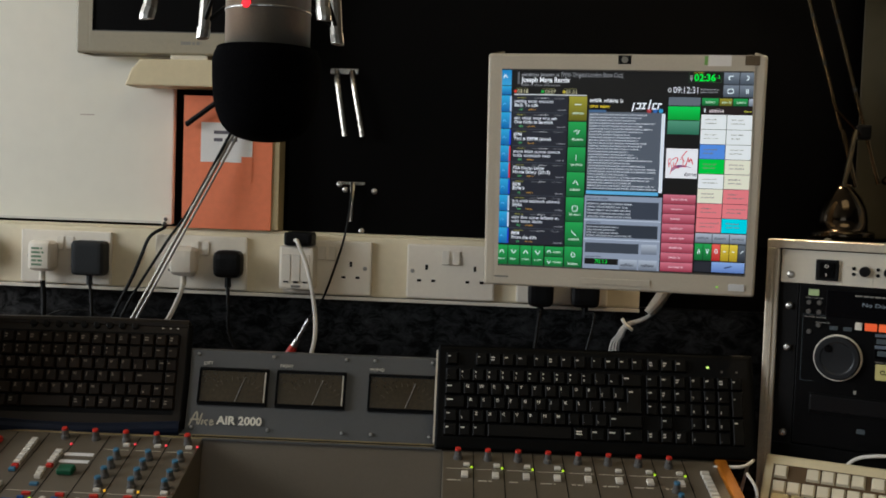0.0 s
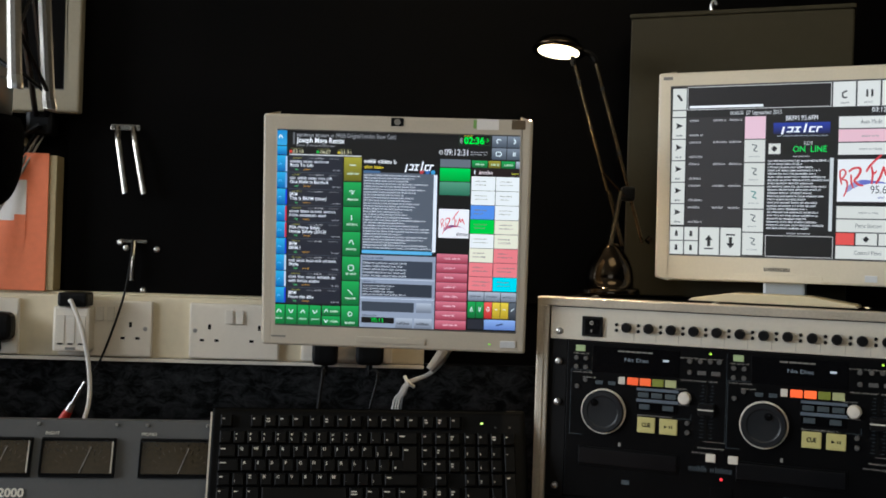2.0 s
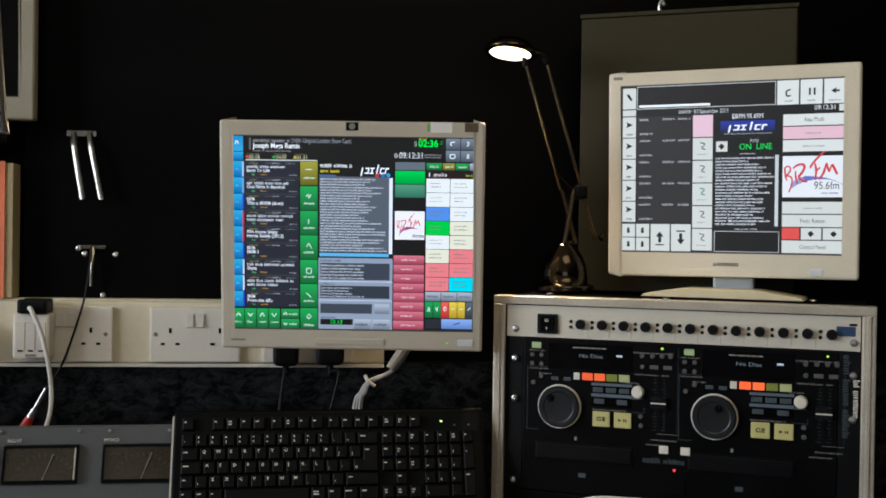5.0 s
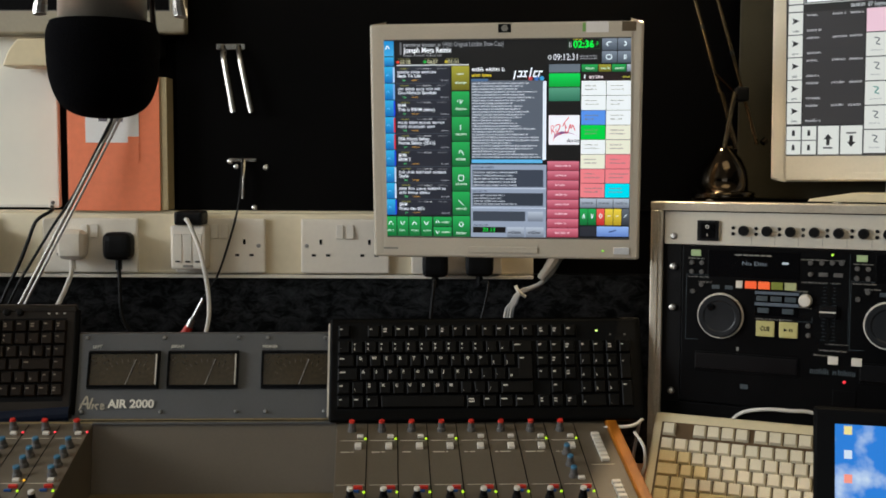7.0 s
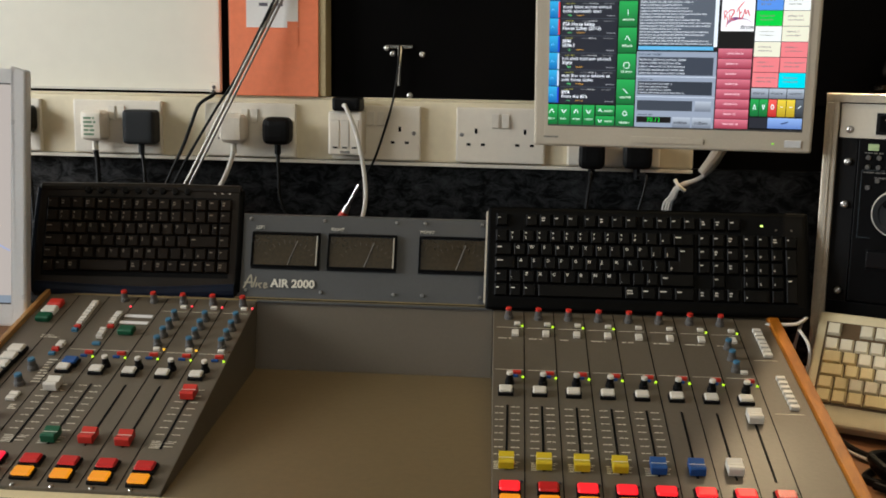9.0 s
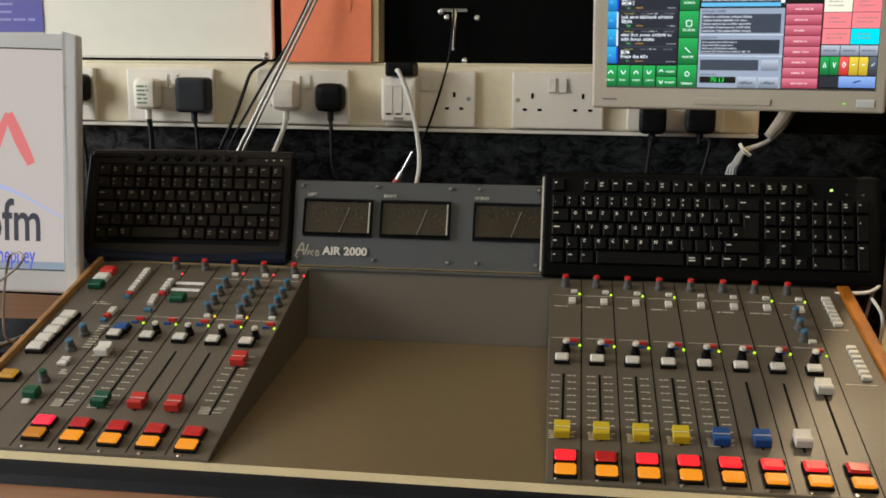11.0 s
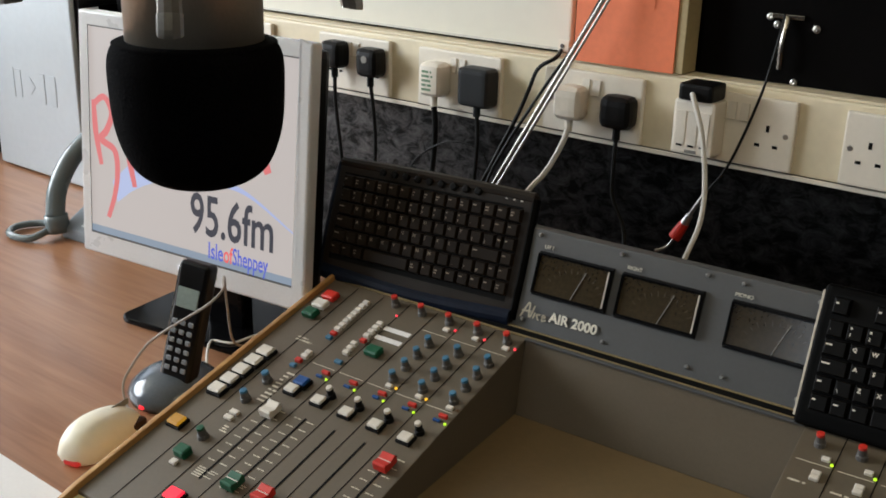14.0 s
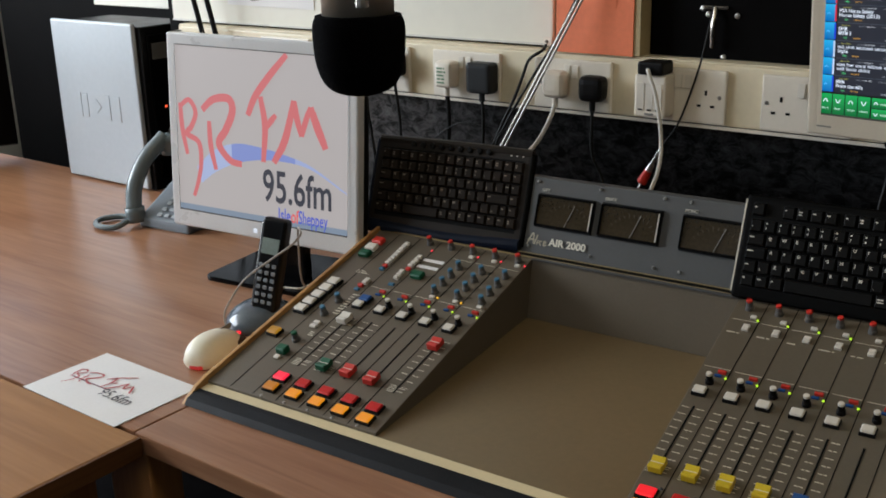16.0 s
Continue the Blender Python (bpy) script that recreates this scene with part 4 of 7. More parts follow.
for k, c in enumerate((GRNB, GRNB, ((232, 90, 80), (176, 30, 30)), ((226, 196, 60), (170, 140, 20)), ((226, 196, 60), (170, 140, 20)), ((90, 96, 104), (40, 44, 50)))):
    it.append((0.8 + 0.0335 * k, 0.845, 0.831 + 0.0335 * k, 0.928, c))
it += [(0.8, 0.934, 0.864, 0.985, (34, 36, 44)), (0.868, 0.934, 0.998, 0.985, ((140, 168, 216), (92, 120, 180)))]
for k in range(4):
    it.append((0.878 + 0.061 * (k % 2), 0.006 + 0.061 * (k // 2), 0.936 + 0.061 * (k % 2), 0.063 + 0.061 * (k // 2), ((120, 128, 138), (64, 72, 82))))
screen_tiles(sc, w, h, it)


def lcd(screen, body, size, colour, x, z, w, h, **kw):
    return words(body, size, glow(*colour), screen, pose(x * w, -0.0028, h - z * h) @ FACE, "display_readout", thick=0.0, **kw)


part("display_tile", bm_quad(0.074 * w, 0.082 * w, h - 0.075 * h, h - 0.015 * h, -0.002), glow(96, 96, 98), sc)
lines(sc, w, h, 0.09, 0.012, 0.235, 0.042, 1, (150, 150, 152), 0.6, 2, 0.97)
lcd(sc, "(With Original London Show Cast)", 0.0095, (150, 150, 152), 0.37, 0.0265, w, h, width=0.086)
lcd(sc, "Joseph Mega Remix", 0.0105, (244, 244, 244), 0.187, 0.054, w, h, width=0.069, bold=0.0002)
lines(sc, w, h, 0.09, 0.07, 0.25, 0.088, 1, (130, 130, 132), 0.55, 3, 0.97)
for x, c in ((0.066, (206, 60, 40)), (0.176, (40, 170, 60)), (0.262, (190, 170, 40))):
    bm_ = bm_lathe([(0.0022, 0), (0.0022, 0.0003), (0, 0.0003)], 10)
    part("display_symbol", bm_, glow(*c), sc, "", pose(x * w, -0.002, h - 0.111 * h) @ FACE)
    lines(sc, w, h, x, 0.09, x + 0.05, 0.1, 1, (120, 118, 70), 0.6, int(x * 900), 0.97)
for body, x in (("03:18", 0.096), ("04:07", 0.207), ("01:31", 0.292)):
    lcd(sc, body, 0.0078, (206, 200, 160), x, 0.112, w, h, width=0.015)
TITLES = ((None, "Back To Life"), (None, "One Night In Bangkok"), ("BRFM", "This is BRFM (slow)"), (None, None), ("PSA Horse Safety", "Horse Safety (2013)"), ("BRFM", "BRFM 3"), (None, "Style"), (None, None), ("BRFM", "From the 60's"))
for k, pair in enumerate(TITLES):
    z = 0.133 + 0.0838 * k
    for x0, x1, c in ((0.075, 0.11, (150, 146, 60)), (0.14, 0.165, (110, 110, 112)), (0.168, 0.2, (190, 190, 190)), (0.225, 0.262, (120, 120, 122))):
        lines(sc, w, h, x0, z + 0.004, x1, z + 0.016, 1, c, 0.6, 20 + k, 0.95)
    for q, body in enumerate(pair):
        zz = z + 0.0265 + 0.0205 * q
        if body:
            words(body, 0.0066, glow(226, 228, 232), sc, pose(0.064 * w + len(body) * 0.0014, -0.0028, h - zz * h) @ FACE, "display_readout", thick=0.0, width=len(body) * 0.0028, bold=0.00012)
        else:
            lines(sc, w, h, 0.064, zz - 0.0105, 0.262, zz + 0.0105, 1, (216, 218, 224), 0.72, 40 + 2 * k + q, 0.6)
    lines(sc, w, h, 0.085, z + 0.06, 0.096, z + 0.074, 1, (90, 190, 110), 0.7, 60 + k, 0.95)
    lines(sc, w, h, 0.12, z + 0.061, 0.148, z + 0.073, 1, (206, 150, 50), 0.6, 61 + k, 0.95)
    lines(sc, w, h, 0.238, z + 0.062, 0.27, z + 0.074, 1, (160, 160, 164), 0.6, 62 + k, 0.95)


def mark(pts, wd=0.0011, c=(226, 236, 236)):
    part("display_symbol", bm_ribbon([(x * w, h - z * h) for x, z in pts], wd, -0.0027, None, 0.1, 2), glow(*c), sc)


for k in range(9):
    mark([(0.018, 0.18 + 0.0838 * k), (0.024, 0.17 + 0.0838 * k), (0.03, 0.18 + 0.0838 * k)], 0.0008, (110, 190, 236))
mark([(0.018, 0.048), (0.022, 0.03), (0.028, 0.036), (0.032, 0.046)], 0.0016)
for k, pts in enumerate(([(0.305, 0.172), (0.332, 0.172)], [(0.306, 0.308), (0.318, 0.298), (0.318, 0.32), (0.328, 0.3)], [(0.318, 0.424), (0.318, 0.45)], [(0.31, 0.568), (0.318, 0.55), (0.326, 0.566), (0.33, 0.574)], [(0.31, 0.68), (0.328, 0.68), (0.328, 0.704), (0.31, 0.704), (0.31, 0.68)], [(0.308, 0.806), (0.328, 0.83)], [(0.31, 0.93), (0.318, 0.918), (0.328, 0.93), (0.318, 0.942), (0.31, 0.93)])):
    mark(pts)
    lines(sc, w, h, 0.298, (0.205 if k == 0 else 0.335 + 0.126 * (k - 1)), 0.34, (0.223 if k == 0 else 0.353 + 0.126 * (k - 1)), 1, (206, 226, 206), 0.7, k, 0.95)
for k, up in enumerate((1, -1, 1, -1)):
    x, z = 0.026 + 0.0495 * k, 0.925
    mark([(x - 0.009, z + 0.009 * up), (x, z - 0.009 * up), (x + 0.009, z + 0.009 * up)], 0.0014)
    lines(sc, w, h, x - 0.014, 0.954, x + 0.014, 0.97, 1, (190, 220, 196), 0.7, 90 + k, 0.95)
for z, up in ((0.918, 1), (0.97, -1)):
    mark([(0.214, z + 0.006 * up), (0.221, z - 0.008 * up), (0.228, z + 0.006 * up)], 0.0013)
    lines(sc, w, h, 0.238, z - 0.008, 0.27, z + 0.008, 1, (206, 226, 206), 0.8, 95, 0.95)
lines(sc, w, h, 0.366, 0.211, 0.645, 0.592, 27, (214, 217, 222), 0.62, 5, 0.5)
lines(sc, w, h, 0.366, 0.628, 0.45, 0.645, 1, (60, 66, 80), 0.7, 11, 0.95)
lines(sc, w, h, 0.37, 0.654, 0.55, 0.735, 5, (206, 210, 216), 0.62, 6, 0.9)
lines(sc, w, h, 0.366, 0.75, 0.42, 0.764, 1, (60, 66, 80), 0.7, 12, 0.95)
lines(sc, w, h, 0.37, 0.772, 0.56, 0.83, 4, (196, 200, 206), 0.62, 7, 0.5)
lines(sc, w, h, 0.37, 0.925, 0.43, 0.938, 1, (60, 66, 80), 0.7, 13, 0.95)
lines(sc, w, h, 0.366, 0.135, 0.5, 0.164, 1, (240, 240, 240), 0.66, 8, 0.97)
lines(sc, w, h, 0.366, 0.166, 0.445, 0.19, 1, (226, 200, 40), 0.62, 9, 0.97)
for x0 in (0.512, 0.592):
    lines(sc, w, h, x0, 0.955, x0 + 0.055, 0.98, 1, (40, 44, 50), 0.6, 14, 0.9)
for k in range(8):
    lines(sc, w, h, 0.7, 0.618 + 0.0485 * k, 0.76, 0.638 + 0.0485 * k, 1, (236, 200, 206), 0.5, 70 + k, 0.6)
for r in range(8):
    z = 0.21 + 0.0725 * r
    for x in (0.815, 0.915):
        lines(sc, w, h, x, z + 0.014, x + 0.07, z + 0.05, 2, (120, 116, 112), 0.46, r + int(x * 10), 0.5)
for k in range(3):
    lines(sc, w, h, 0.808 + 0.0665 * k, 0.805, 0.855 + 0.0665 * k, 0.825, 1, (60, 64, 70), 0.6, k, 0.8)
for x in (0.815, 0.876, 0.93):
    lines(sc, w, h, x, 0.14, x + 0.034, 0.157, 1, (200, 226, 200), 0.7, int(x * 100), 0.95)
lines(sc, w, h, 0.83, 0.178, 0.885, 0.202, 1, (236, 220, 220), 0.75, 33, 0.97)
mark([(0.812, 0.18), (0.812, 0.2)], 0.0016)
lines(sc, w, h, 0.96, 0.184, 0.99, 0.198, 1, (190, 190, 60), 0.7, 34, 0.97)
for k, pts in enumerate(([(0.811, 0.895), (0.8155, 0.87), (0.82, 0.895)], [(0.845, 0.87), (0.849, 0.895), (0.8535, 0.87)], [(0.877, 0.88), (0.8825, 0.868), (0.888, 0.88), (0.8825, 0.892), (0.877, 0.88)], [(0.91, 0.88), (0.921, 0.88)], [(0.944, 0.88), (0.955, 0.88)], [(0.976, 0.886), (0.988, 0.872)])):
    mark(pts)
mark([(0.918, 0.962), (0.945, 0.952)], 0.0018, (40, 60, 110))
mark([(0.914, 0.024), (0.9, 0.024), (0.896, 0.034), (0.902, 0.042)], 0.0015)
mark([(0.964, 0.02), (0.972, 0.032), (0.964, 0.044)], 0.0015)
mark([(0.896, 0.086), (0.914, 0.086), (0.914, 0.104), (0.896, 0.104), (0.896, 0.086)], 0.0014)
mark([(0.965, 0.084), (0.965, 0.106)], 0.0013)
mark([(0.971, 0.084), (0.971, 0.106)], 0.0013)
box = bmesh.new()
for a in ((0.746, 0.006, 0.748, 0.054), (0.868, 0.006, 0.87, 0.054), (0.746, 0.004, 0.87, 0.006), (0.746, 0.054, 0.87, 0.056)):
    bm_quad(a[0] * w, a[2] * w, h - a[3] * h, h - a[1] * h, -0.0027, box)
part("display_frame", box, glow(40, 70, 46), sc)
lcd(sc, "02:36", 0.0135, (40, 240, 66), 0.806, 0.034, w, h, width=0.0285, bold=0.0003)
lcd(sc, "-3", 0.007, (40, 210, 66), 0.856, 0.03, w, h)
lines(sc, w, h, 0.765, 0.004, 0.8, 0.014, 1, (206, 190, 50), 0.7, 37, 0.97)
mark([(0.752, 0.022), (0.752, 0.044), (0.757, 0.044), (0.757, 0.022)], 0.0008, (190, 190, 190))
lcd(sc, "09:12:31", 0.0125, (232, 232, 236), 0.738, 0.095, w, h, width=0.0335)
mark([(0.668, 0.095), (0.674, 0.085), (0.68, 0.095), (0.674, 0.105), (0.668, 0.095)], 0.0012, (206, 206, 206))
lines(sc, w, h, 0.792, 0.083, 0.86, 0.107, 2, (170, 170, 172), 0.6, 38, 0.95)
lcd(sc, "70.13", 0.0085, (40, 225, 70), 0.432, 0.957, w, h)
slant_logo(sc, 0.525 * w, 0.648 * w, h - 0.19 * h, h - 0.143 * h, (240, 242, 246))
for x, c in ((0.598, (206, 60, 66)), (0.622, (60, 120, 200)), (0.644, (70, 170, 226))):
    part("display_symbol", bm_lathe([(0.0032, 0), (0.0032, 0.0003), (0, 0.0003)], 12), glow(*c, 0.7), sc, "", pose(x * w, -0.0024, h - 0.196 * h) @ FACE)


def station_logo(parent, x0, z0, kx, y, rgb=((206, 76, 80), (112, 122, 188)), material=None, arc=True, kz=None, weight=1.0):
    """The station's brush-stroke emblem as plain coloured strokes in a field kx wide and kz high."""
    red = glow(*rgb[0]) if material is None else material
    kz = kz or kx * 0.7
    if arc:
        outer = spline([(u, 0, v) for u, v in [(0.122, 0.279), (0.231, 0.394), (0.362, 0.449), (0.493, 0.446), (0.644, 0.42), (0.794, 0.372), (0.985, 0.249)]], 5)
        inner = spline([(u, 0, v) for u, v in [(0.148, 0.181), (0.24, 0.264), (0.362, 0.331), (0.493, 0.369), (0.644, 0.379), (0.794, 0.354), (0.985, 0.241)]], 5)
        for c0, c1, pale in ((0, 9, 0.45), (9, 22, 0.0), (22, 31, 0.35)):
            bm = bmesh.new()
            for i in range(c0, min(c1, len(outer) - 1)):
                bm.faces.new([bm.verts.new((x0 + kx * p.x, y, z0 + kz * p.z)) for p in (inner[i], inner[i + 1], outer[i + 1], outer[i])])
            part("emblem_arc", bm, glow(*(int(c + (204 - c) * pale) for c in rgb[1])), parent)
    for n, (pts, wd) in enumerate((
        ([(0.03, 0.652), (0.039, 0.499), (0.066, 0.347)], 0.028),
        ([(0.024, 0.626), (0.084, 0.675), (0.124, 0.605), (0.096, 0.518), (0.066, 0.471), (0.137, 0.429), (0.15, 0.321), (0.131, 0.201), (0.099, 0.095)], 0.028),
        ([(0.205, 0.563), (0.212, 0.416), (0.24, 0.276)], 0.03),
        ([(0.165, 0.625), (0.235, 0.694), (0.325, 0.706), (0.347, 0.635), (0.306, 0.523), (0.261, 0.436), (0.325, 0.347), (0.396, 0.33)], 0.04),
        ([(0.512, 0.739), (0.535, 0.573), (0.523, 0.362)], 0.034),
        ([(0.437, 0.624), (0.484, 0.74), (0.568, 0.865), (0.662, 0.987)], 0.036),
        ([(0.527, 0.547), (0.598, 0.644)], 0.03),
        ([(0.583, 0.368), (0.647, 0.505), (0.7, 0.735)], 0.038),
        ([(0.7, 0.735), (0.715, 0.639), (0.741, 0.539)], 0.034),
        ([(0.741, 0.539), (0.765, 0.633), (0.79, 0.708)], 0.03),
        ([(0.79, 0.708), (0.831, 0.59), (0.872, 0.484)], 0.042))):
        part("emblem_stroke", bm_ribbon([(x0 + kx * u, z0 + kz * v) for u, v in pts], wd * kx * weight, y - 0.0004 - 0.00006 * n, None, 0.35), red, parent)


station_logo(sc, 0.678 * w, h - 0.518 * h, 0.04, -0.0026, ((200, 64, 74), (120, 60, 110)), kz=0.038)
lines(sc, w, h, 0.745, 0.49, 0.79, 0.515, 1, (50, 50, 60), 0.8, 39, 0.97)
bdg = part("maker_badge", bm_box(0.183, 0.201, -0.0006, 0, 0.321, 0.333, 0.0003), M_BLACK, mon)
part("badge_ring", bm_lathe([(0.0046, 0), (0.0046, 0.0003), (0, 0.0003)], 16), M_GREYLINE, bdg, "", pose(0.192, -0.0006, 0.327) @ FACE)
part("sticker", bm_box(0.305, 0.336, -0.0005, 0, 0.3195, 0.3345), M_PAPER, mon, "small pale sticker")
part("sticker", bm_box(0.3, 0.3045, -0.0005, 0, 0.321, 0.333), mat("green_sticker", (120, 170, 90), 0.6), mon)
part("sticker", bm_box(0.354, 0.3735, -0.0005, 0, 0.321, 0.334), mat("brown_sticker", (90, 76, 56), 0.6), mon)
part("button_panel", bm_box(0.14, 0.24, -0.0016, 0, 0.008, 0.017, 0.0007), M_SILVER, mon)
part("power_button", bm_box(0.348, 0.37, -0.0015, 0, 0.008, 0.018, 0.0007), M_WHITEMON, mon)
part("power_light", bm_box(0.331, 0.3345, -0.0012, 0, 0.0115, 0.0135), glow(150, 220, 70), mon)
part("button_label", bm_box(0.015, 0.036, -0.0004, 0, 0.012, 0.0145), M_GREYLINE, mon)
part("wall_arm", bm_tube([(0.19, 0.05, 0.14), (0.19, 0.12, 0.12), (0.15, 0.15, 0.1)], 0.016, 10), M_BLACK, mon, "black wall bracket arm")

# ivory monitor on the rack
ph_m = pose(0.603, 1.849, 1.2295, 0, 0, -29) @ pose(0, 0, 0, 2.5)
mon2, sc, w, h = monitor("flat_monitor", "ivory flat monitor showing playout software on the rack case", ph_m, 0.366, 0.311, 0.0185, 0.3465, 0.035, 0.291, M_PALE)
W2, W3 = (206, 204, 194), (214, 212, 204)
it = [(0.0, 0.0, 1, 1, (9, 9, 10)), (0.01, 0.015, 0.073, 0.14, W2), (0.01, 0.146, 0.073, 0.182, W2)]
for k in range(5):
    it.append((0.01, 0.188 + 0.127 * k, 0.073, 0.31 + 0.127 * k, W2))
it.append((0.079, 0.188, 0.332, 0.822, (37, 35, 36)))
for k in range(6):
    z = 0.188 + 0.1337 * k
    it.append((0.338, z, 0.428, z + 0.128, (224, 184, 194) if k == 0 else W2))
it += [(0.078, 0.008, 0.702, 0.143, (200, 198, 194)), (0.0805, 0.012, 0.6995, 0.139, (12, 9, 12)), (0.088, 0.119, 0.415, 0.133, (236, 236, 236))]
for k in range(3):
    it.append((0.708 + 0.0985 * k, 0.0, 0.8 + 0.0985 * k, 0.145, W3))
it.append((0.968, 0.15, 0.998, 0.188, W2))
for k in range(2):
    for j in range(2):
        it.append((0.01 + 0.067 * k, 0.83 + 0.083 * j, 0.072 + 0.067 * k, 0.908 + 0.083 * j, W2))
it += [(0.146, 0.83, 0.235, 0.991, W2), (0.241, 0.83, 0.332, 0.991, W2)]
it += [(0.462, 0.228, 0.7, 0.292, ((26, 52, 150), (10, 16, 56))), (0.443, 0.345, 0.494, 0.405, W2), (0.5, 0.335, 0.724, 0.408, (4, 6, 5)), (0.438, 0.428, 0.724, 0.838, (14, 14, 16)), (0.703, 0.428, 0.718, 0.838, (196, 198, 196)), (0.438, 0.868, 0.724, 0.99, (196, 194, 190)), (0.4405, 0.8715, 0.7215, 0.9865, (6, 6, 7))]
it += [(0.735, 0.2, 0.998, 0.265, W3), (0.735, 0.271, 0.998, 0.34, (222, 178, 186)), (0.735, 0.346, 0.998, 0.412, W3), (0.735, 0.437, 0.998, 0.672, (226, 224, 222)),
       (0.735, 0.697, 0.998, 0.765, W2), (0.735, 0.771, 0.998, 0.84, W2), (0.735, 0.846, 0.81, 0.912, (214, 74, 68)), (0.816, 0.846, 0.902, 0.912, W2), (0.908, 0.846, 0.998, 0.912, W2), (0.735, 0.918, 0.998, 0.99, W2)]
screen_tiles(sc, w, h, it)
lines(sc, w, h, 0.443, 0.434, 0.7, 0.835, 22, (226, 226, 226), 0.66, 15, 0.55)
for k in range(5):
    z = 0.196 + 0.127 * k
    for x0, x1, dz in ((0.092, 0.14, 0.0), (0.2, 0.255, 0.0), (0.272, 0.325, 0.0), (0.092, 0.155, 0.085)):
        lines(sc, w, h, x0, z + dz, x1, z + dz + 0.017, 1, (176, 174, 174), 0.85, 16 + k, 0.95)
    lines(sc, w, h, 0.03, z + 0.085, 0.055, z + 0.105, 1, (90, 90, 90), 0.7, 30 + k, 0.95)
lcd(sc, "BRFM 95.6FM", 0.0098, (232, 232, 232), 0.582, 0.204, w, h, width=0.044)
lcd(sc, "07 September 2013", 0.0085, (214, 214, 214), 0.42, 0.168, w, h, width=0.05)
lcd(sc, "09:12:31", 0.0095, (226, 226, 226), 0.912, 0.168, w, h, width=0.028)
lcd(sc, "00:00:00", 0.0075, (206, 206, 206), 0.302, 0.168, w, h, width=0.019)
lcd(sc, "RDS", 0.007, (190, 190, 190), 0.612, 0.346, w, h)
lcd(sc, "ON  LINE", 0.0125, (50, 225, 90), 0.618, 0.38, w, h, width=0.046)
lines(sc, w, h, 0.55, 0.412, 0.615, 0.425, 1, (200, 200, 200), 0.6, 23, 0.95)
lines(sc, w, h, 0.53, 0.847, 0.63, 0.862, 1, (200, 200, 200), 0.6, 24, 0.95)
for body, z, wd in (("Auto Mode", 0.232, 0.028), ("Panic Button", 0.806, 0.034), ("Control Panel", 0.955, 0.036)):
    lcd(sc, body, 0.0085, (84, 84, 84), 0.866, z, w, h, width=wd)
for x0, x1, z in ((0.83, 0.9, 0.3), (0.82, 0.91, 0.372), (0.825, 0.905, 0.724), (0.74, 0.775, 0.115), (0.835, 0.87, 0.115), (0.925, 0.98, 0.118)):
    lines(sc, w, h, x0, z, x1, z + 0.018, 1, (140, 138, 134), 0.6, 3, 0.95)
INKS = glow(18, 18, 20)


def symbol(points):
    bm = bmesh.new()
    bm.faces.new([bm.verts.new((a * w, -0.0026, h - c * h)) for a, c in points])
    part("display_symbol", bm, INKS, sc)


for k in range(5):
    z = 0.235 + 0.127 * k
    symbol(((0.028, z - 0.018), (0.034, z), (0.028, z + 0.018), (0.06, z)))
symbol(((0.028, 0.055), (0.04, 0.05), (0.058, 0.085), (0.05, 0.092)))
for x, up in ((0.19, 1), (0.287, 0)):
    z0, z1 = 0.875, 0.95
    tip, base = (z0, z0 + 0.03) if up else (z1, z1 - 0.03)
    symbol(((x - 0.018, base), (x + 0.018, base), (x, tip)))
    symbol(((x - 0.007, z0 + 0.01), (x - 0.007, z1 - 0.01), (x + 0.007, z1 - 0.01), (x + 0.007, z0 + 0.01)))
    symbol(((x - 0.02, z1 if up else z0 - 0.008), (x - 0.02, z1 + 0.008 if up else z0), (x + 0.02, z1 + 0.008 if up else z0), (x + 0.02, z1 if up else z0 - 0.008)))
for x in (0.041, 0.108):
    for z in (0.868, 0.951):
        symbol(((x - 0.005, z - 0.016), (x - 0.007, z + 0.016), (x + 0.007, z + 0.016), (x + 0.005, z - 0.016)))
for x in (0.842, 0.862):
    symbol(((x, 0.055), (x, 0.095), (x + 0.008, 0.095), (x + 0.008, 0.055)))
symbol(((0.935, 0.075), (0.955, 0.058), (0.955, 0.092)))
symbol(((0.955, 0.07), (0.955, 0.08), (0.97, 0.08), (0.97, 0.07)))
part("display_symbol", bm_ribbon([(0.765 * w, h - 0.06 * h), (0.748 * w, h - 0.07 * h), (0.75 * w, h - 0.095 * h), (0.766 * w, h - 0.095 * h)], 0.0022, -0.0026, None, 0.1), INKS, sc)
for x, z in ((0.468, 0.375), (0.858, 0.879), (0.953, 0.879)):
    symbol(((x - 0.014, z), (x, z + 0.018), (x + 0.014, z), (x, z - 0.018)))
for k in range(5):
    z = 0.37 + 0.1337 * k
    part("display_symbol", bm_ribbon([(0.372 * w, h - (z - 0.02) * h), (0.392 * w, h - (z - 0.012) * h), (0.38 * w, h - (z + 0.012) * h), (0.396 * w, h - (z + 0.02) * h)], 0.0016, -0.0026, None, 0.2), glow(*((80, 84, 84) if k != 2 else (30, 120, 110))), sc)
    lines(sc, w, h, 0.36, z + 0.04, 0.405, z + 0.055, 1, (150, 148, 144), 0.6, k, 0.95)
slant_logo(sc, 0.488 * w, 0.672 * w, h - 0.284 * h, h - 0.236 * h, (240, 242, 246))
lines(sc, w, h, 0.48, 0.294, 0.69, 0.31, 1, (170, 176, 186), 0.5, 44, 0.97)
station_logo(sc, 0.737 * w, h - 0.668 * h, 0.086, -0.0026, ((196, 52, 60), (96, 104, 176)), kz=0.066)
lcd(sc, "95.6fm", 0.0155, (40, 40, 44), 0.922, 0.607, w, h, width=0.034)
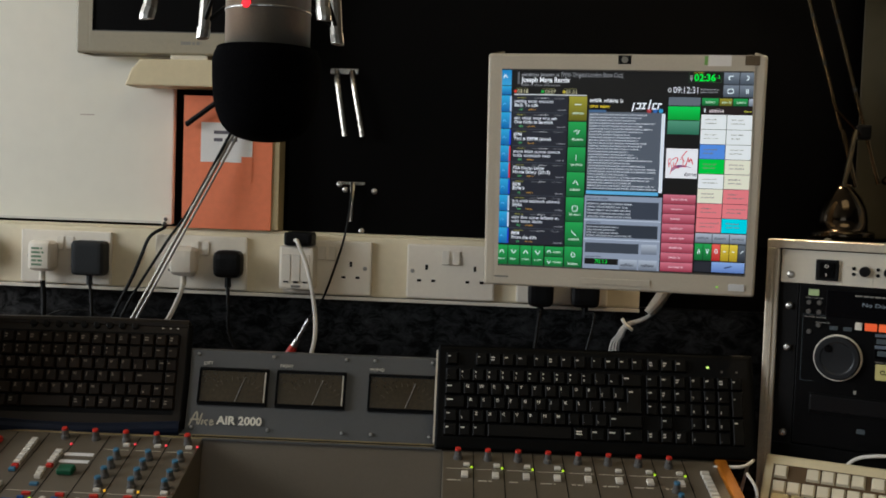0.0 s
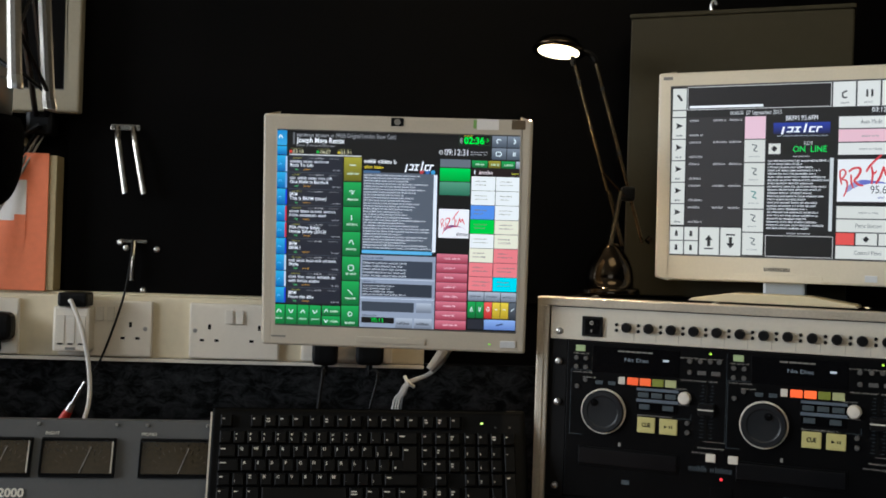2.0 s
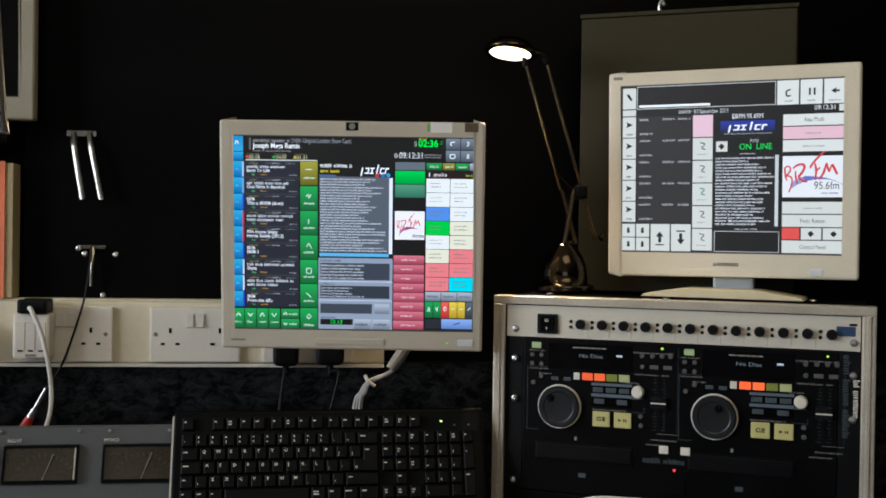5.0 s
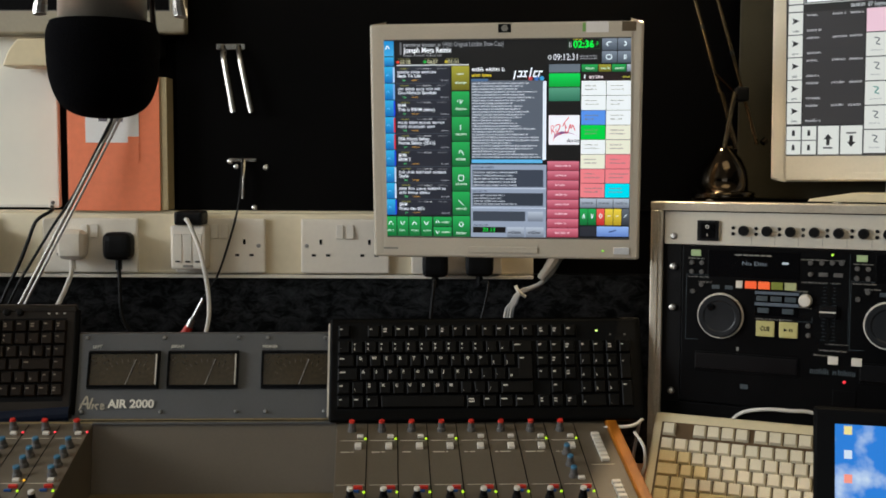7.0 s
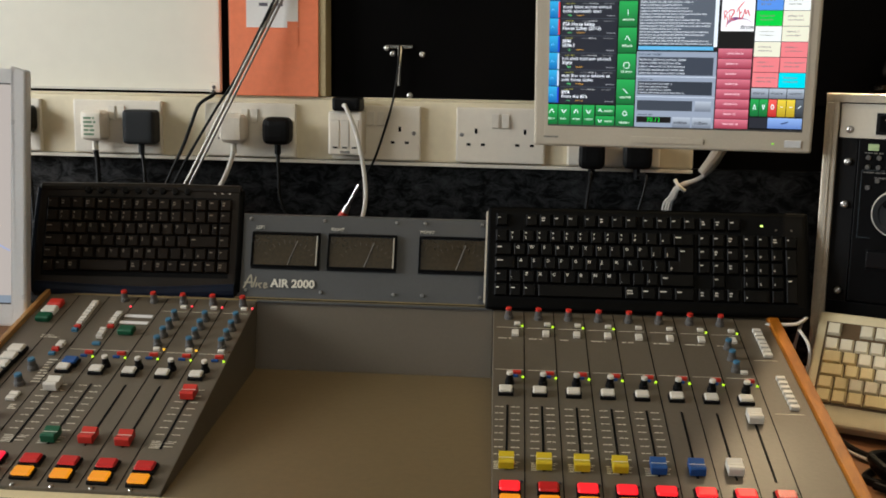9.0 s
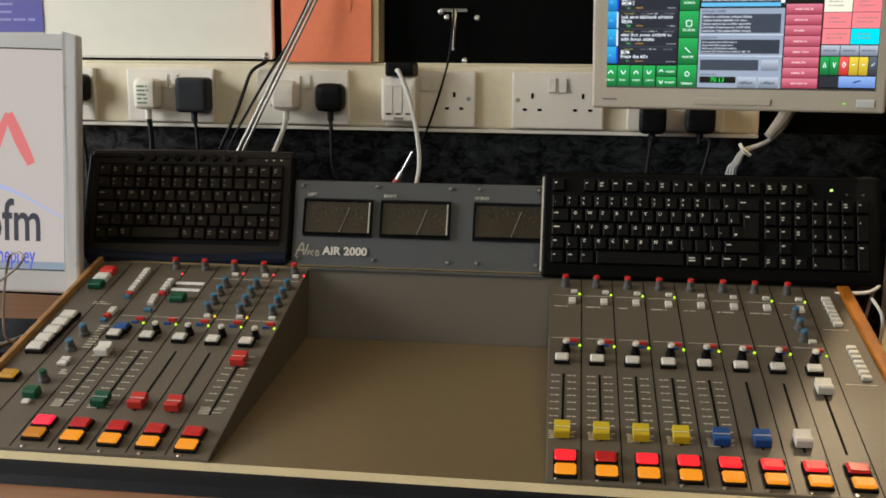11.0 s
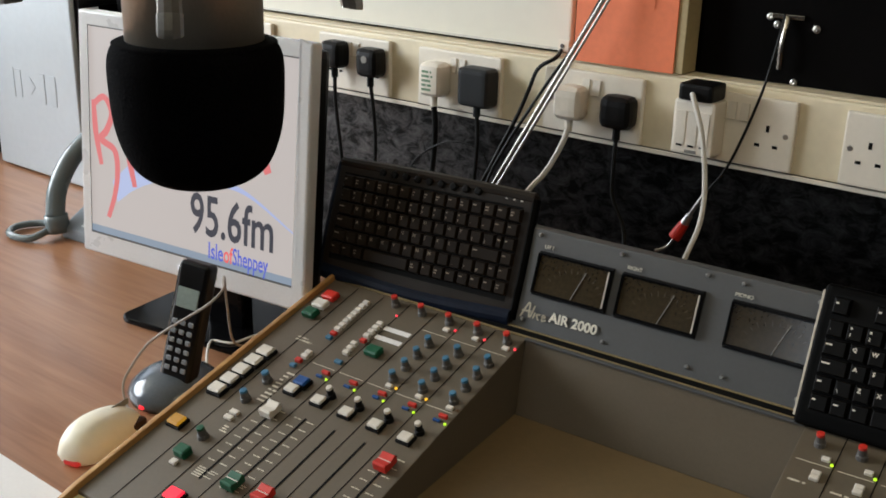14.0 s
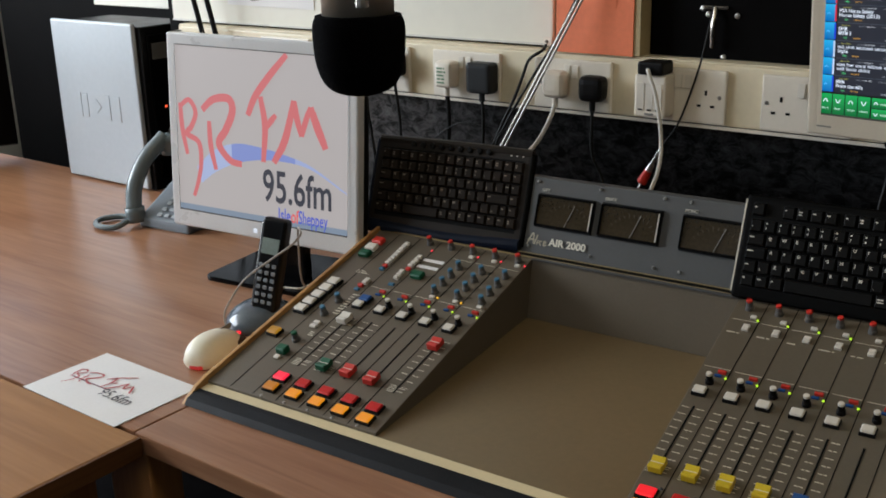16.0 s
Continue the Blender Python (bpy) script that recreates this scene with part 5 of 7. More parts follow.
lines(sc, w, h, 0.9, 0.638, 0.97, 0.656, 1, (90, 90, 150), 0.7, 9, 0.95)
part("maker_badge", strokes(0.162, 0.199, 0.0155, 0.024, 1, -0.0006, 0.85, 12), M_GREYKNOB, mon2, "dark maker's badge bars")
part("button_panel", bm_prism([(0.112, 0.0005), (0.246, 0.0005), (0.242, 0.011), (0.116, 0.011)], -0.0012, 0.0, 0.0006), M_PALE, mon2, "row of flat buttons under the screen")
part("power_button", bm_box(0.3, 0.3165, -0.0018, 0, 0.0055, 0.015, 0.0008), M_WHITEMON, mon2, "small pale power button")
part("maker_badge", bars(0.008, 0.022, 0.3, 0.305, 1, -0.0006, 0.9, random.Random(2), short=0.99), M_GREYLINE, mon2)
part("neck", bm_box(0.158, 0.218, 0.022, 0.045, -0.03, 0.04, 0.004), M_PCSILVER, mon2, "grey neck")
part("foot", bm_prism([(0.06, -0.031), (0.295, -0.031), (0.292, -0.027), (0.228, -0.0175), (0.122, -0.0175), (0.064, -0.027)], -0.035, 0.05, 0.0015), M_BEIGE, mon2, "cream sloping foot", pose(0, 0, 0, -2.5))

# monitor on the desk with the station emblem
bm_m = pose(-1.113, 1.588, 0.8565, 0, 0, 7.9) @ pose(0, 0, 0, -3.75, 1.2, 0)
mon3, sc, w, h = monitor("flat_monitor", "light silver monitor showing the station emblem, on the desk", bm_m, 0.423, 0.364, 0.015, 0.406, 0.032, 0.344, M_WHITEMON, 0.06, M_BLACK)
screen_tiles(sc, w, h, [(0, 0, 1, 1, (169, 157, 149))])
station_logo(sc, 0, 0, w, -0.0016, ((190, 98, 96), (122, 130, 176)), kz=h)
lcd(sc, "95.6fm", 0.083, (46, 46, 54), 0.712, 0.782, w, h, width=0.15, bold=0.0012)
lcd(sc, "Isle", 0.034, (70, 80, 170), 0.64, 0.935, w, h, width=0.027, bold=0.0005)
lcd(sc, "of", 0.034, (206, 80, 80), 0.698, 0.935, w, h, width=0.0175, bold=0.0005)
lcd(sc, "Sheppey", 0.034, (70, 80, 170), 0.8, 0.935, w, h, width=0.063, bold=0.0005)
part("power_button", bm_box(0.196, 0.204, -0.0015, 0, 0.011, 0.019, 0.0006), glow(236, 236, 240, 0.8), mon3)
part("screen_strip", bm_quad(0, w, 0, 0.0125, -0.0008), glow(120, 128, 138), sc, "slate strip along the lower edge")
part("inner_bevel", bm_prism([(0.406, 0.004), (0.414, -0.0022), (0.414, 0.001)], -0.332, -0.344 + 0.312, 0.0), M_WHITEMON, mon3, "bright slanted inner edge", pose(0, 0, 0, 90))
part("maker_badge", bars(0.24, 0.27, 0.012, 0.018, 1, -0.0006, 0.9, random.Random(2), short=0.99), M_GREYLINE, mon3)
UPRIGHT = pose(0, 0, 0, -3.75, 1.2, 0).inverted()
part("neck", bm_box(0.185, 0.255, 0.066, 0.094, -0.1, 0.12, 0.006), M_BLACKGLOSS, mon3, "", UPRIGHT)
corner = [(cx + 0.022 * math.cos(radians(a)), cy + 0.022 * math.sin(radians(a))) for cx, cy, a0 in ((0.333, -0.022, 0), (0.082, -0.022, 90), (0.082, -0.18, 180), (0.333, -0.18, 270)) for a in range(a0, a0 + 91, 15)]
part("foot", bm_prism(corner, -0.1063, -0.0975, 0.003), M_BLACKGLOSS, mon3, "glossy black foot with rounded corners", UPRIGHT @ pose(0, 0, 0, 90))

# monitor on the wall above the boards
tv_m = pose(-0.69, 1.985, 1.461, 0, 0, 0)
mon4, sc, w, h = monitor("flat_monitor", "ivory flat monitor hung on the wall above the whiteboard", tv_m, 0.384, 0.32, 0.024, 0.36, 0.036, 0.296, M_TVPLASTIC)
part("dark_glass", bm_quad(0, w, 0, h, -0.0008), M_BLACKPANEL, sc, "dark glass, switched off")
part("maker_badge", bars(0.18, 0.215, 0.016, 0.022, 1, -0.0006, 0.9, random.Random(2), short=0.99), M_GREYLINE, mon4)
part("foot", bm_prism([(0.093, -0.054), (0.3, -0.054), (0.29, -0.03), (0.27, -0.01), (0.118, -0.01), (0.102, -0.03)], -0.02, 0.035, 0.003), M_BEIGE, mon4, "cream swivel foot folded under the monitor")
part("neck", bm_box(0.16, 0.225, 0.005, 0.03, -0.014, 0.03, 0.003), M_PALE, mon4)

# ---- rack case with disc player ----
rack = thing("rack_case", "black equipment rack case with worn aluminium edges on the desk", "rack case", pose(0.415, 1.79, 1.198, 0, 0, -25))
RW, RD, RH = 0.53, 0.265, 0.4475
bm = bmesh.new()
for a in ((0.004, RW - 0.004, 0.004, RD, -0.012, -0.0045), (0.004, 0.014, 0.004, RD, -RH, -0.012), (RW - 0.014, RW - 0.004, 0.004, RD, -RH, -0.012), (0.004, RW - 0.004, RD - 0.01, RD, -RH, -0.012), (0.004, RW - 0.004, 0.004, RD, -RH, -RH + 0.01)):
    bm_box(*a, bm=bm)
part("case_shell", bm, M_BLACK, rack)
part("top_edge", bm_side_prism([(0.0, -0.0125), (0.0, -0.001), (0.002, 0.0), (0.03, 0.0), (0.03, -0.004), (0.006, -0.006), (0.006, -0.0125)], 0, RW, 0.0012), M_ALU, rack, "worn aluminium edge trim")
for x0, x1 in ((0.0, 0.018), (RW - 0.018, RW)):
    b = bm_box(x0, x1, -0.001, 0.007, -RH, -0.0123, 0.0025)
    bm_box(x0 + 0.006, x0 + 0.012, -0.003, 0.0, -RH, -0.0123, 0.001, 1, b)
    part("corner_post", b, M_ALU, rack, "worn aluminium corner post")
part("rack_rail", bm_box(0.018, 0.044, 0.008, 0.012, -RH + 0.01, -0.014), M_BLACK, rack)
part("rack_rail", bm_box(RW - 0.044, RW - 0.018, 0.008, 0.012, -RH + 0.01, -0.014), M_BLACK, rack)
for z, sides in ((-0.049, "lr"), (-0.093, "lr"), (-0.152, "lr"), (-0.274, "l")):
    for s in sides:
        mesh_part("rack_bolt", make_mesh(bm_lathe([(0.0052, 0), (0.0052, 0.003), (0.004, 0.0048), (0.0015, 0.0055), (0, 0.005)], 12)), M_STEEL, rack, "", pose(0.033 if s == "l" else RW - 0.028, 0.0062, z) @ FACE)
for x, y in ((0.07, 0.05), (0.25, 0.012), (0.45, 0.1)):
    mesh_part("rivet", make_mesh(bm_lathe([(0.006, 0), (0.005, 0.002), (0, 0.003)], 10)), M_STEEL, rack, "", pose(x, y + 0.015, 0.0))

cond = thing("power_conditioner", "pale grey rack power unit with a row of black knobs", "power unit", pose(0.415, 1.79, 1.198, 0, 0, -25))
part("front_panel", bm_box(0.0195, RW - 0.0195, 0.0045, 0.0078, -0.0605, -0.014, 0.0008), M_CONDIT, cond)
part("housing", bm_box(0.046, RW - 0.046, 0.0125, RD - 0.03, -0.06, -0.023), M_BLACK, cond)
swt = part("rocker_switch", bm_box(0.067, 0.097, -0.0005, 0.0045, -0.0545, -0.0255, 0.0012), M_BLACK, cond)
part("rocker", bm_side_prism([(-0.0008, -0.051), (-0.0035, -0.029), (0.002, -0.029), (0.002, -0.051)], 0.0715, 0.0925, 0.0008), M_BLACKGLOSS, swt)
mark = bmesh.new()
bm_ribbon([(0.082 + 0.0022 * math.cos(t * 0.7), -0.0345 + 0.0022 * math.sin(t * 0.7)) for t in range(10)], 0.0008, -0.0042, mark, 0.0, 2)
part("mark", mark, M_WHITEBTN, swt)
part("mark", bm_quad(0.0815, 0.0825, -0.048, -0.044, -0.0042), M_WHITEBTN, swt)
ck = make_mesh(bm_lathe([(0.0072, 0), (0.0072, 0.006), (0.006, 0.009), (0, 0.0092)], 14))
cd_ = make_mesh(bm_lathe([(0.0026, 0), (0.0026, 0.0012), (0, 0.0014)], 8))
for k in range(12):
    x = 0.131 + 0.0312 * k
    kn = mesh_part("outlet_knob", ck, M_BLACK, cond, "", pose(x, 0.0045, -0.039) @ FACE)
    for z in (-0.0355, -0.0435):
        mesh_part("indicator_hole", cd_, M_BLACK, cond, "", pose(x - 0.0145, 0.0045, z) @ FACE)
    if k < 11:
        part("panel_line", bm_box(x + 0.0105, x + 0.011, 0.0041, 0.0046, -0.058, -0.046), M_GREYLINE, cond)
part("label_plate", bm_box(RW - 0.05, RW - 0.026, 0.0038, 0.0046, -0.0405, -0.0275), mat("blue_label", (40, 62, 96), 0.4), cond, "small blue label")
part("handle_slot", bm_box(RW - 0.034, RW - 0.024, 0.0039, 0.0046, -0.0265, -0.0235), M_BLACK, cond)

cdp = thing("disc_player", "black twin disc player with jog wheels in the rack", "disc player", pose(0.415, 1.79, 1.198, 0, 0, -25))
part("front_panel", bm_box(0.046, RW - 0.046, 0.0035, 0.0125, -0.2865, -0.062, 0.0015), M_CDBLACK, cdp)
part("ear_panel", bm_box(RW - 0.0455, RW - 0.0195, 0.0045, 0.0075, -0.2865, -0.062, 0.0006), M_BLACK, cdp)
part("housing", bm_box(0.05, RW - 0.05, 0.013, RD - 0.02, -0.285, -0.064), M_BLACK, cdp)
JOG = make_mesh(bm_lathe([(0.0322, 0), (0.0322, 0.004), (0.0319, 0.0046), (0.0303, 0.0046)], 40))
JOGD = make_mesh(bm_lathe([(0.0302, 0.003), (0.0302, 0.0075), (0.0285, 0.0105), (0.023, 0.0105), (0.021, 0.0095), (0.0, 0.009)], 40))
DIM = make_mesh(bm_lathe([(0.0055, 0.0098), (0.0048, 0.0115), (0.0, 0.0122)], 14))
SMALL = make_mesh(bm_lathe([(0.0034, 0), (0.0034, 0.0022), (0.0028, 0.003), (0, 0.003)], 10))
for n, x0 in enumerate((0.0, 0.2205)):
    g = lambda x, z, out=0.0: pose(x0 + x, 0.0035 - out, z)  # noqa: E731
    part("display_window", bm_box(0.083, 0.2075, 0.0028, 0.0036, -0.1045, -0.067, 0.0006), M_CDDARK, cdp, "dark display window", pose(x0, 0, 0))
    words("No Disc", 0.0078, glow(96, 102, 106), cdp, g(0.147, -0.0848, 0.0012) @ FACE, "display_readout", thick=0.0, width=0.034)
    part("display_mark", bm_quad(0.184, 0.1925, -0.0842, -0.0812, 0.0024), glow(170, 175, 178), cdp, "", pose(x0, 0, 0))
    part("display_print", bars(0.12, 0.17, -0.075, -0.071, 1, 0.0024, 0.5, random.Random(n), short=0.9), M_GREYLINE, cdp, "", pose(x0, 0, 0))
    jw = mesh_part("jog_wheel", JOG, M_WHITEBTN, cdp, "black jog wheel with a white ring", g(0.102, -0.16) @ FACE)
    mesh_part("disc", JOGD, M_JOG, jw)
    mesh_part("finger_dimple", DIM, M_BLACKGLOSS, jw, "", pose(-0.012 if n == 0 else 0.006, 0.0125, 0))
    part("mode_button", bm_box(-0.007, 0.007, -0.002, 0, -0.0045, 0.0045, 0.0008), mat("pale_green_button", (168, 190, 140), 0.5), cdp, "", g(0.066, -0.072))
    for x, z in ((0.06, -0.086), (0.074, -0.086), (0.06, -0.099), (0.074, -0.099), (0.074, -0.117), (0.062, -0.127), (0.221, -0.0805), (0.2355, -0.08), (0.249, -0.0795), (0.261, -0.0795), (0.2215, -0.096), (0.22, -0.167), (0.2205, -0.18)):
        mesh_part("small_button", SMALL, M_GREYKNOB, cdp, "", g(x, z) @ FACE)
    for x in (0.238, 0.257):
        part("search_button", bm_box(-0.006, 0.006, -0.002, 0, -0.0028, 0.0028, 0.0008), M_GREYKNOB, cdp, "", g(x, -0.0958))
    mesh_part("indicator_light", make_mesh(bm_lathe([(0.0018, 0), (0.0016, 0.001), (0, 0.0015)], 8)), glow(190, 240, 60), cdp, "", g(0.249, -0.0688) @ FACE)
    for k, c in enumerate((None, (255, 96, 40), (255, 104, 44), (130, 150, 40), (190, 196, 140))):
        if c is None:
            part("hot_button", bm_box(-0.0045, 0.0045, -0.0025, 0, -0.0052, 0.0052, 0.0008), M_WHITEBTN, cdp, "", g(0.1268, -0.1143))
        else:
            hot = glow(*c, 1.0 if n == 1 or k > 2 else 0.75) if k < 3 else mat("olive_button", (126, 136, 50) if k == 3 else (176, 180, 130), 0.5)
            part("hot_button", bm_box(-0.0078, 0.0078, -0.0025, 0, -0.0052, 0.0052, 0.0008), hot, cdp, "", g(0.1425 + 0.0178 * (k - 1), -0.1143))
    for x in (0.0945, 0.1128):
        part("pitch_button", bm_box(-0.0055, 0.0055, -0.002, 0, -0.0028, 0.0028, 0.0008), M_DKSLATE, cdp, "", g(x, -0.1195))
    part("key_field", bm_box(0.1485, 0.207, 0.0027, 0.0036, -0.156, -0.1225, 0.0003), M_CDDARK, cdp, "", pose(x0, 0, 0))
    part("key_field_line", bm_box(0.1485, 0.207, 0.0022, 0.0027, -0.1425, -0.138), M_SLATE, cdp, "", pose(x0, 0, 0))
    part("key_field_line", bm_box(0.1485, 0.207, 0.0022, 0.0027, -0.1265, -0.1225), M_SLATE, cdp, "", pose(x0, 0, 0))
    for x, z in ((0.158, -0.1325), (0.177, -0.1325), (0.196, -0.1325), (0.16, -0.149), (0.193, -0.149)):
        part("loop_button", bm_box(-0.0075, 0.0075, -0.0022, 0.0006, -0.0036, 0.0036, 0.0008), M_DKSLATE, cdp, "", g(x, z))
    mesh_part("white_knob", make_mesh(bm_lathe([(0.0092, 0), (0.0088, 0.006), (0.007, 0.0085), (0, 0.009)], 16)), M_WHITEBTN, cdp, "white rotary knob", g(0.2157, -0.1325) @ FACE)
    for x, t in ((0.1635, "CUE"), (0.1945, "> ||")):
        bt = part("transport_button", bm_box(-0.0125, 0.0125, -0.003, 0, -0.011, 0.011, 0.0015), M_PALEBTN, cdp, "pale yellow square button", g(x, -0.1745))
        if t == "CUE":
            words(t, 0.0085, M_BLACK, bt, pose(0, -0.0032, 0) @ FACE, thick=0.0, width=0.0125, bold=0.0003)
        else:
            mk = bmesh.new()
            mk.faces.new([mk.verts.new((a, -0.0032, c)) for a, c in ((-0.006, -0.0022), (-0.001, 0.0), (-0.006, 0.0022))])
            bm_quad(0.001, 0.0026, -0.0022, 0.0022, -0.0032, mk)
            bm_quad(0.004, 0.0056, -0.0022, 0.0022, -0.0032, mk)
            part("play_mark", mk, M_BLACK, bt)
    part("pitch_slot", bm_box(0.244, 0.247, 0.0028, 0.0036, -0.19, -0.106, 0.0004), M_SLOT, cdp, "", pose(x0, 0, 0))
    tk = bmesh.new()
    for k in range(17):
        for a, c in ((0.236, 0.242), (0.249, 0.2545)):
            bm_quad(a + (0.002 if k % 4 else 0), c, -0.1085 - 0.0048 * k, -0.108 - 0.0048 * k, 0.0033, tk)
    part("pitch_scale", tk, M_DKSLATE, cdp, "", pose(x0, 0, 0))
    part("pitch_frame", bm_quad(0.2712, 0.2716, -0.19, -0.066, 0.0033), M_DKSLATE, cdp, "", pose(x0, 0, 0))
    part("pitch_frame", bm_quad(0.243, 0.2716, -0.1905, -0.19, 0.0033), M_GREYLINE, cdp, "", pose(x0, 0, 0))
    pf = part("pitch_fader", bm_box(-0.0105, 0.0105, -0.008, 0, -0.008, 0.008, 0.001), M_BLACK, cdp, "", g(0.2455, -0.146))
    part("line", bm_box(-0.0106, 0.0106, -0.0084, -0.008, -0.0009, 0.0009), M_WHITEBTN, pf)
    part("disc_slot", bm_box(0.0665, 0.2105, 0.0026, 0.0037, -0.2405, -0.2125, 0.001), M_CDBLACK, cdp, "", pose(x0, 0, 0))
    part("disc_slot_flap", bm_box(0.068, 0.207, 0.0012, 0.0026, -0.236, -0.215, 0.0008), M_FLAP, cdp, "", pose(x0, 0, 0))
    for a in ((0.0525, 0.0528, -0.196, -0.1035), (0.0525, 0.094, -0.1035, -0.1032), (0.0525, 0.07, -0.1963, -0.196), (0.205, 0.2245, -0.1622, -0.1619), (0.2245, 0.2248, -0.1622, -0.155)):
        part("panel_line", bm_quad(a[0], a[1] + 0.0003, a[2], a[3] + 0.0003, 0.0033), M_DKSLATE, cdp, "", pose(x0, 0, 0))
    part("disc_mark", bm_quad(0.131, 0.142, -0.262, -0.2555, 0.0033), M_DKSLATE, cdp, "", pose(x0, 0, 0))
    part("eject_mark", bm_quad(0.1245, 0.128, -0.2085, -0.203, 0.0033), M_GREYLINE, cdp, "", pose(x0, 0, 0))
    rr = random.Random(n + 5)
    for x, z, wd in ((0.055, -0.0795, 0.025), (0.055, -0.106, 0.03), (0.205, -0.076, 0.062), (0.21, -0.107, 0.05), (0.2, -0.12, 0.02), (0.205, -0.142, 0.018), (0.15, -0.161, 0.05), (0.235, -0.199, 0.036), (0.07, -0.113, 0.02), (0.228, -0.206, 0.03)):
        part("printed_legend", strokes(x, x + wd, z - 0.0013, z + 0.0013, 1, 0.0033, 0.9, rr.randint(1, 99), 0.9), M_GREYLINE, cdp, "", pose(x0, 0, 0))
for x in (0.2535, 0.2835):
    part("select_button", bm_box(-0.0066, 0.0066, -0.003, 0, -0.0055, 0.0055, 0.001), M_WHITEBTN, cdp, "white square button", pose(x, 0.0035, -0.212))
mesh_part("power_light", make_mesh(bm_lathe([(0.0022, 0), (0.002, 0.0012), (0, 0.0018)], 8)), glow(255, 50, 60), cdp, "", pose(0.2685, 0.0035, -0.2405) @ FACE)
part("power_switch", bm_box(0.254, 0.284, 0.002, 0.0036, -0.2745, -0.252, 0.001), M_BLACKGLOSS, cdp)
part("model_print", strokes(0.224, 0.318, -0.2325, -0.2235, 1, 0.0032, 0.9, 8), M_DKSLATE, cdp, "slate model badge bars")
vb = strokes(-0.025, 0.025, -0.0045, 0.0045, 1, 0.0, 0.9, 4)
part("maker_badge", vb, M_LEGEND, cdp, "pale upright badge bars", pose(RW - 0.0235, 0.0042, -0.124) @ pose(0, 0, 0, 0, 90, 0))
part("model_print", strokes(-0.056, 0.056, -0.005, 0.005, 1, 0.0, 0.95, 9), M_DKSLATE, cdp, "", pose(RW - 0.036, 0.0036, -0.122) @ pose(0, 0, 0, 0, 90, 0))
blank = thing("rack_unit", "plain black lower unit in the rack", "rack unit", pose(0.415, 1.79, 1.198, 0, 0, -25))
part("front_panel", bm_box(0.0195, RW - 0.0195, 0.0045, 0.0078, -0.43, -0.2885, 0.0008), M_CDBLACK, blank)
part("maker_badge", bars(-0.02, 0.02, -0.004, 0.004, 1, 0.0, 0.8, random.Random(4), short=0.99), M_LEGEND, blank, "", pose(RW - 0.03, 0.004, -0.226 - 0.085) @ pose(0, 0, 0, 0, 90, 0))
part("housing", bm_box(0.05, RW - 0.05, 0.0125, RD - 0.03, -0.43, -0.289), M_BLACK, blank)

# ---- desk lamp on the rack ----
lamp = thing("desk_lamp", "dark chrome twin-rod desk lamp, lit, standing on the rack case", "lamp", pose(0.543, 1.868, 1.198))
part("base", bm_lathe([(0.046, 0.0), (0.047, 0.004), (0.047, 0.011), (0.045, 0.013), (0.037, 0.0145), (0.0365, 0.03), (0.034, 0.045), (0.027, 0.061), (0.016, 0.074), (0.012, 0.082), (0.0, 0.083)], 36), M_DKCHROME, lamp, "dark chrome bell-shaped base", pose(-0.005, 0, 0), True)
for x0, x1, y in ((-0.008, 0.006, -0.012), (0.012, -0.012, -0.004)):
    part("hinge_plate", bm_tube([(x0, y, 0.078), (x1, y, 0.162)], 0.0036, 8, 1), M_LAMPROD, lamp, "bright hinge strut")
part("joint", bm_box(0.008, 0.028, -0.014, 0.004, 0.148, 0.17, 0.004), M_BLACK, lamp)
for xa, za, xb, zb in ((-0.072, 0.354, -0.015, 0.162), (-0.039, 0.357, 0.042, 0.084)):
    rod = part("rod", bm_tube([(xa, -0.008, za), (xb, -0.008, zb)], 0.0028, 10, 1), M_LAMPROD, lamp, "thin bright metal rod")
    for f in (0.14, 0.5):
        x, z = xa + (xb - xa) * f, za + (zb - za) * f
        part("collar", bm_tube([(x - 0.0008, -0.008, z + 0.0026), (x + 0.0008, -0.008, z - 0.0026)], 0.0037, 8, 1), M_CHROME, rod)
part("tie", bm_tube([(-0.024, -0.012, 0.19), (0.012, -0.012, 0.155)], 0.0022, 8, 1), M_DKCHROME, lamp)
part("counterweight", bm_tube([(0.05, -0.008, 0.086), (0.056, -0.006, 0.092)], 0.005, 10, 1), M_DKCHROME, lamp)
head = part("shade", bm_lathe([(0.0405, 0.0), (0.0395, 0.006), (0.031, 0.017), (0.014, 0.024), (0, 0.0255)], 32), M_DKCHROME, lamp, "small round dark reflector", pose(-0.098, -0.01, 0.372, -8, 7, 0), True)
part("bulb", bm_lathe([(0.0, -0.004), (0.022, -0.003), (0.0355, 0.001), (0.0355, 0.003), (0, 0.004)], 28), glow(255, 226, 176, 5.0), head, "glowing lamp glass")
part("head_link", bm_tube([(-0.04, -0.008, 0.361), (-0.05, -0.008, 0.372), (-0.074, -0.009, 0.376)], 0.005, 8), M_BLACK, lamp)
part("head_link", bm_tube([(-0.074, -0.008, 0.353), (-0.076, -0.008, 0.37)], 0.004, 8, 1), M_BLACK, lamp)
spot = bpy.data.lights.new("desk_lamp_light", "SPOT")
spot.energy, spot.color, spot.shadow_soft_size = 14, (1.0, 0.72, 0.42), 0.012
spot.spot_size, spot.spot_blend = radians(120), 1.0
lo = new("desk_lamp_light", spot)
lo.matrix_world = look((0.443, 1.855, 1.55), (0.36, 1.5, 0.88))

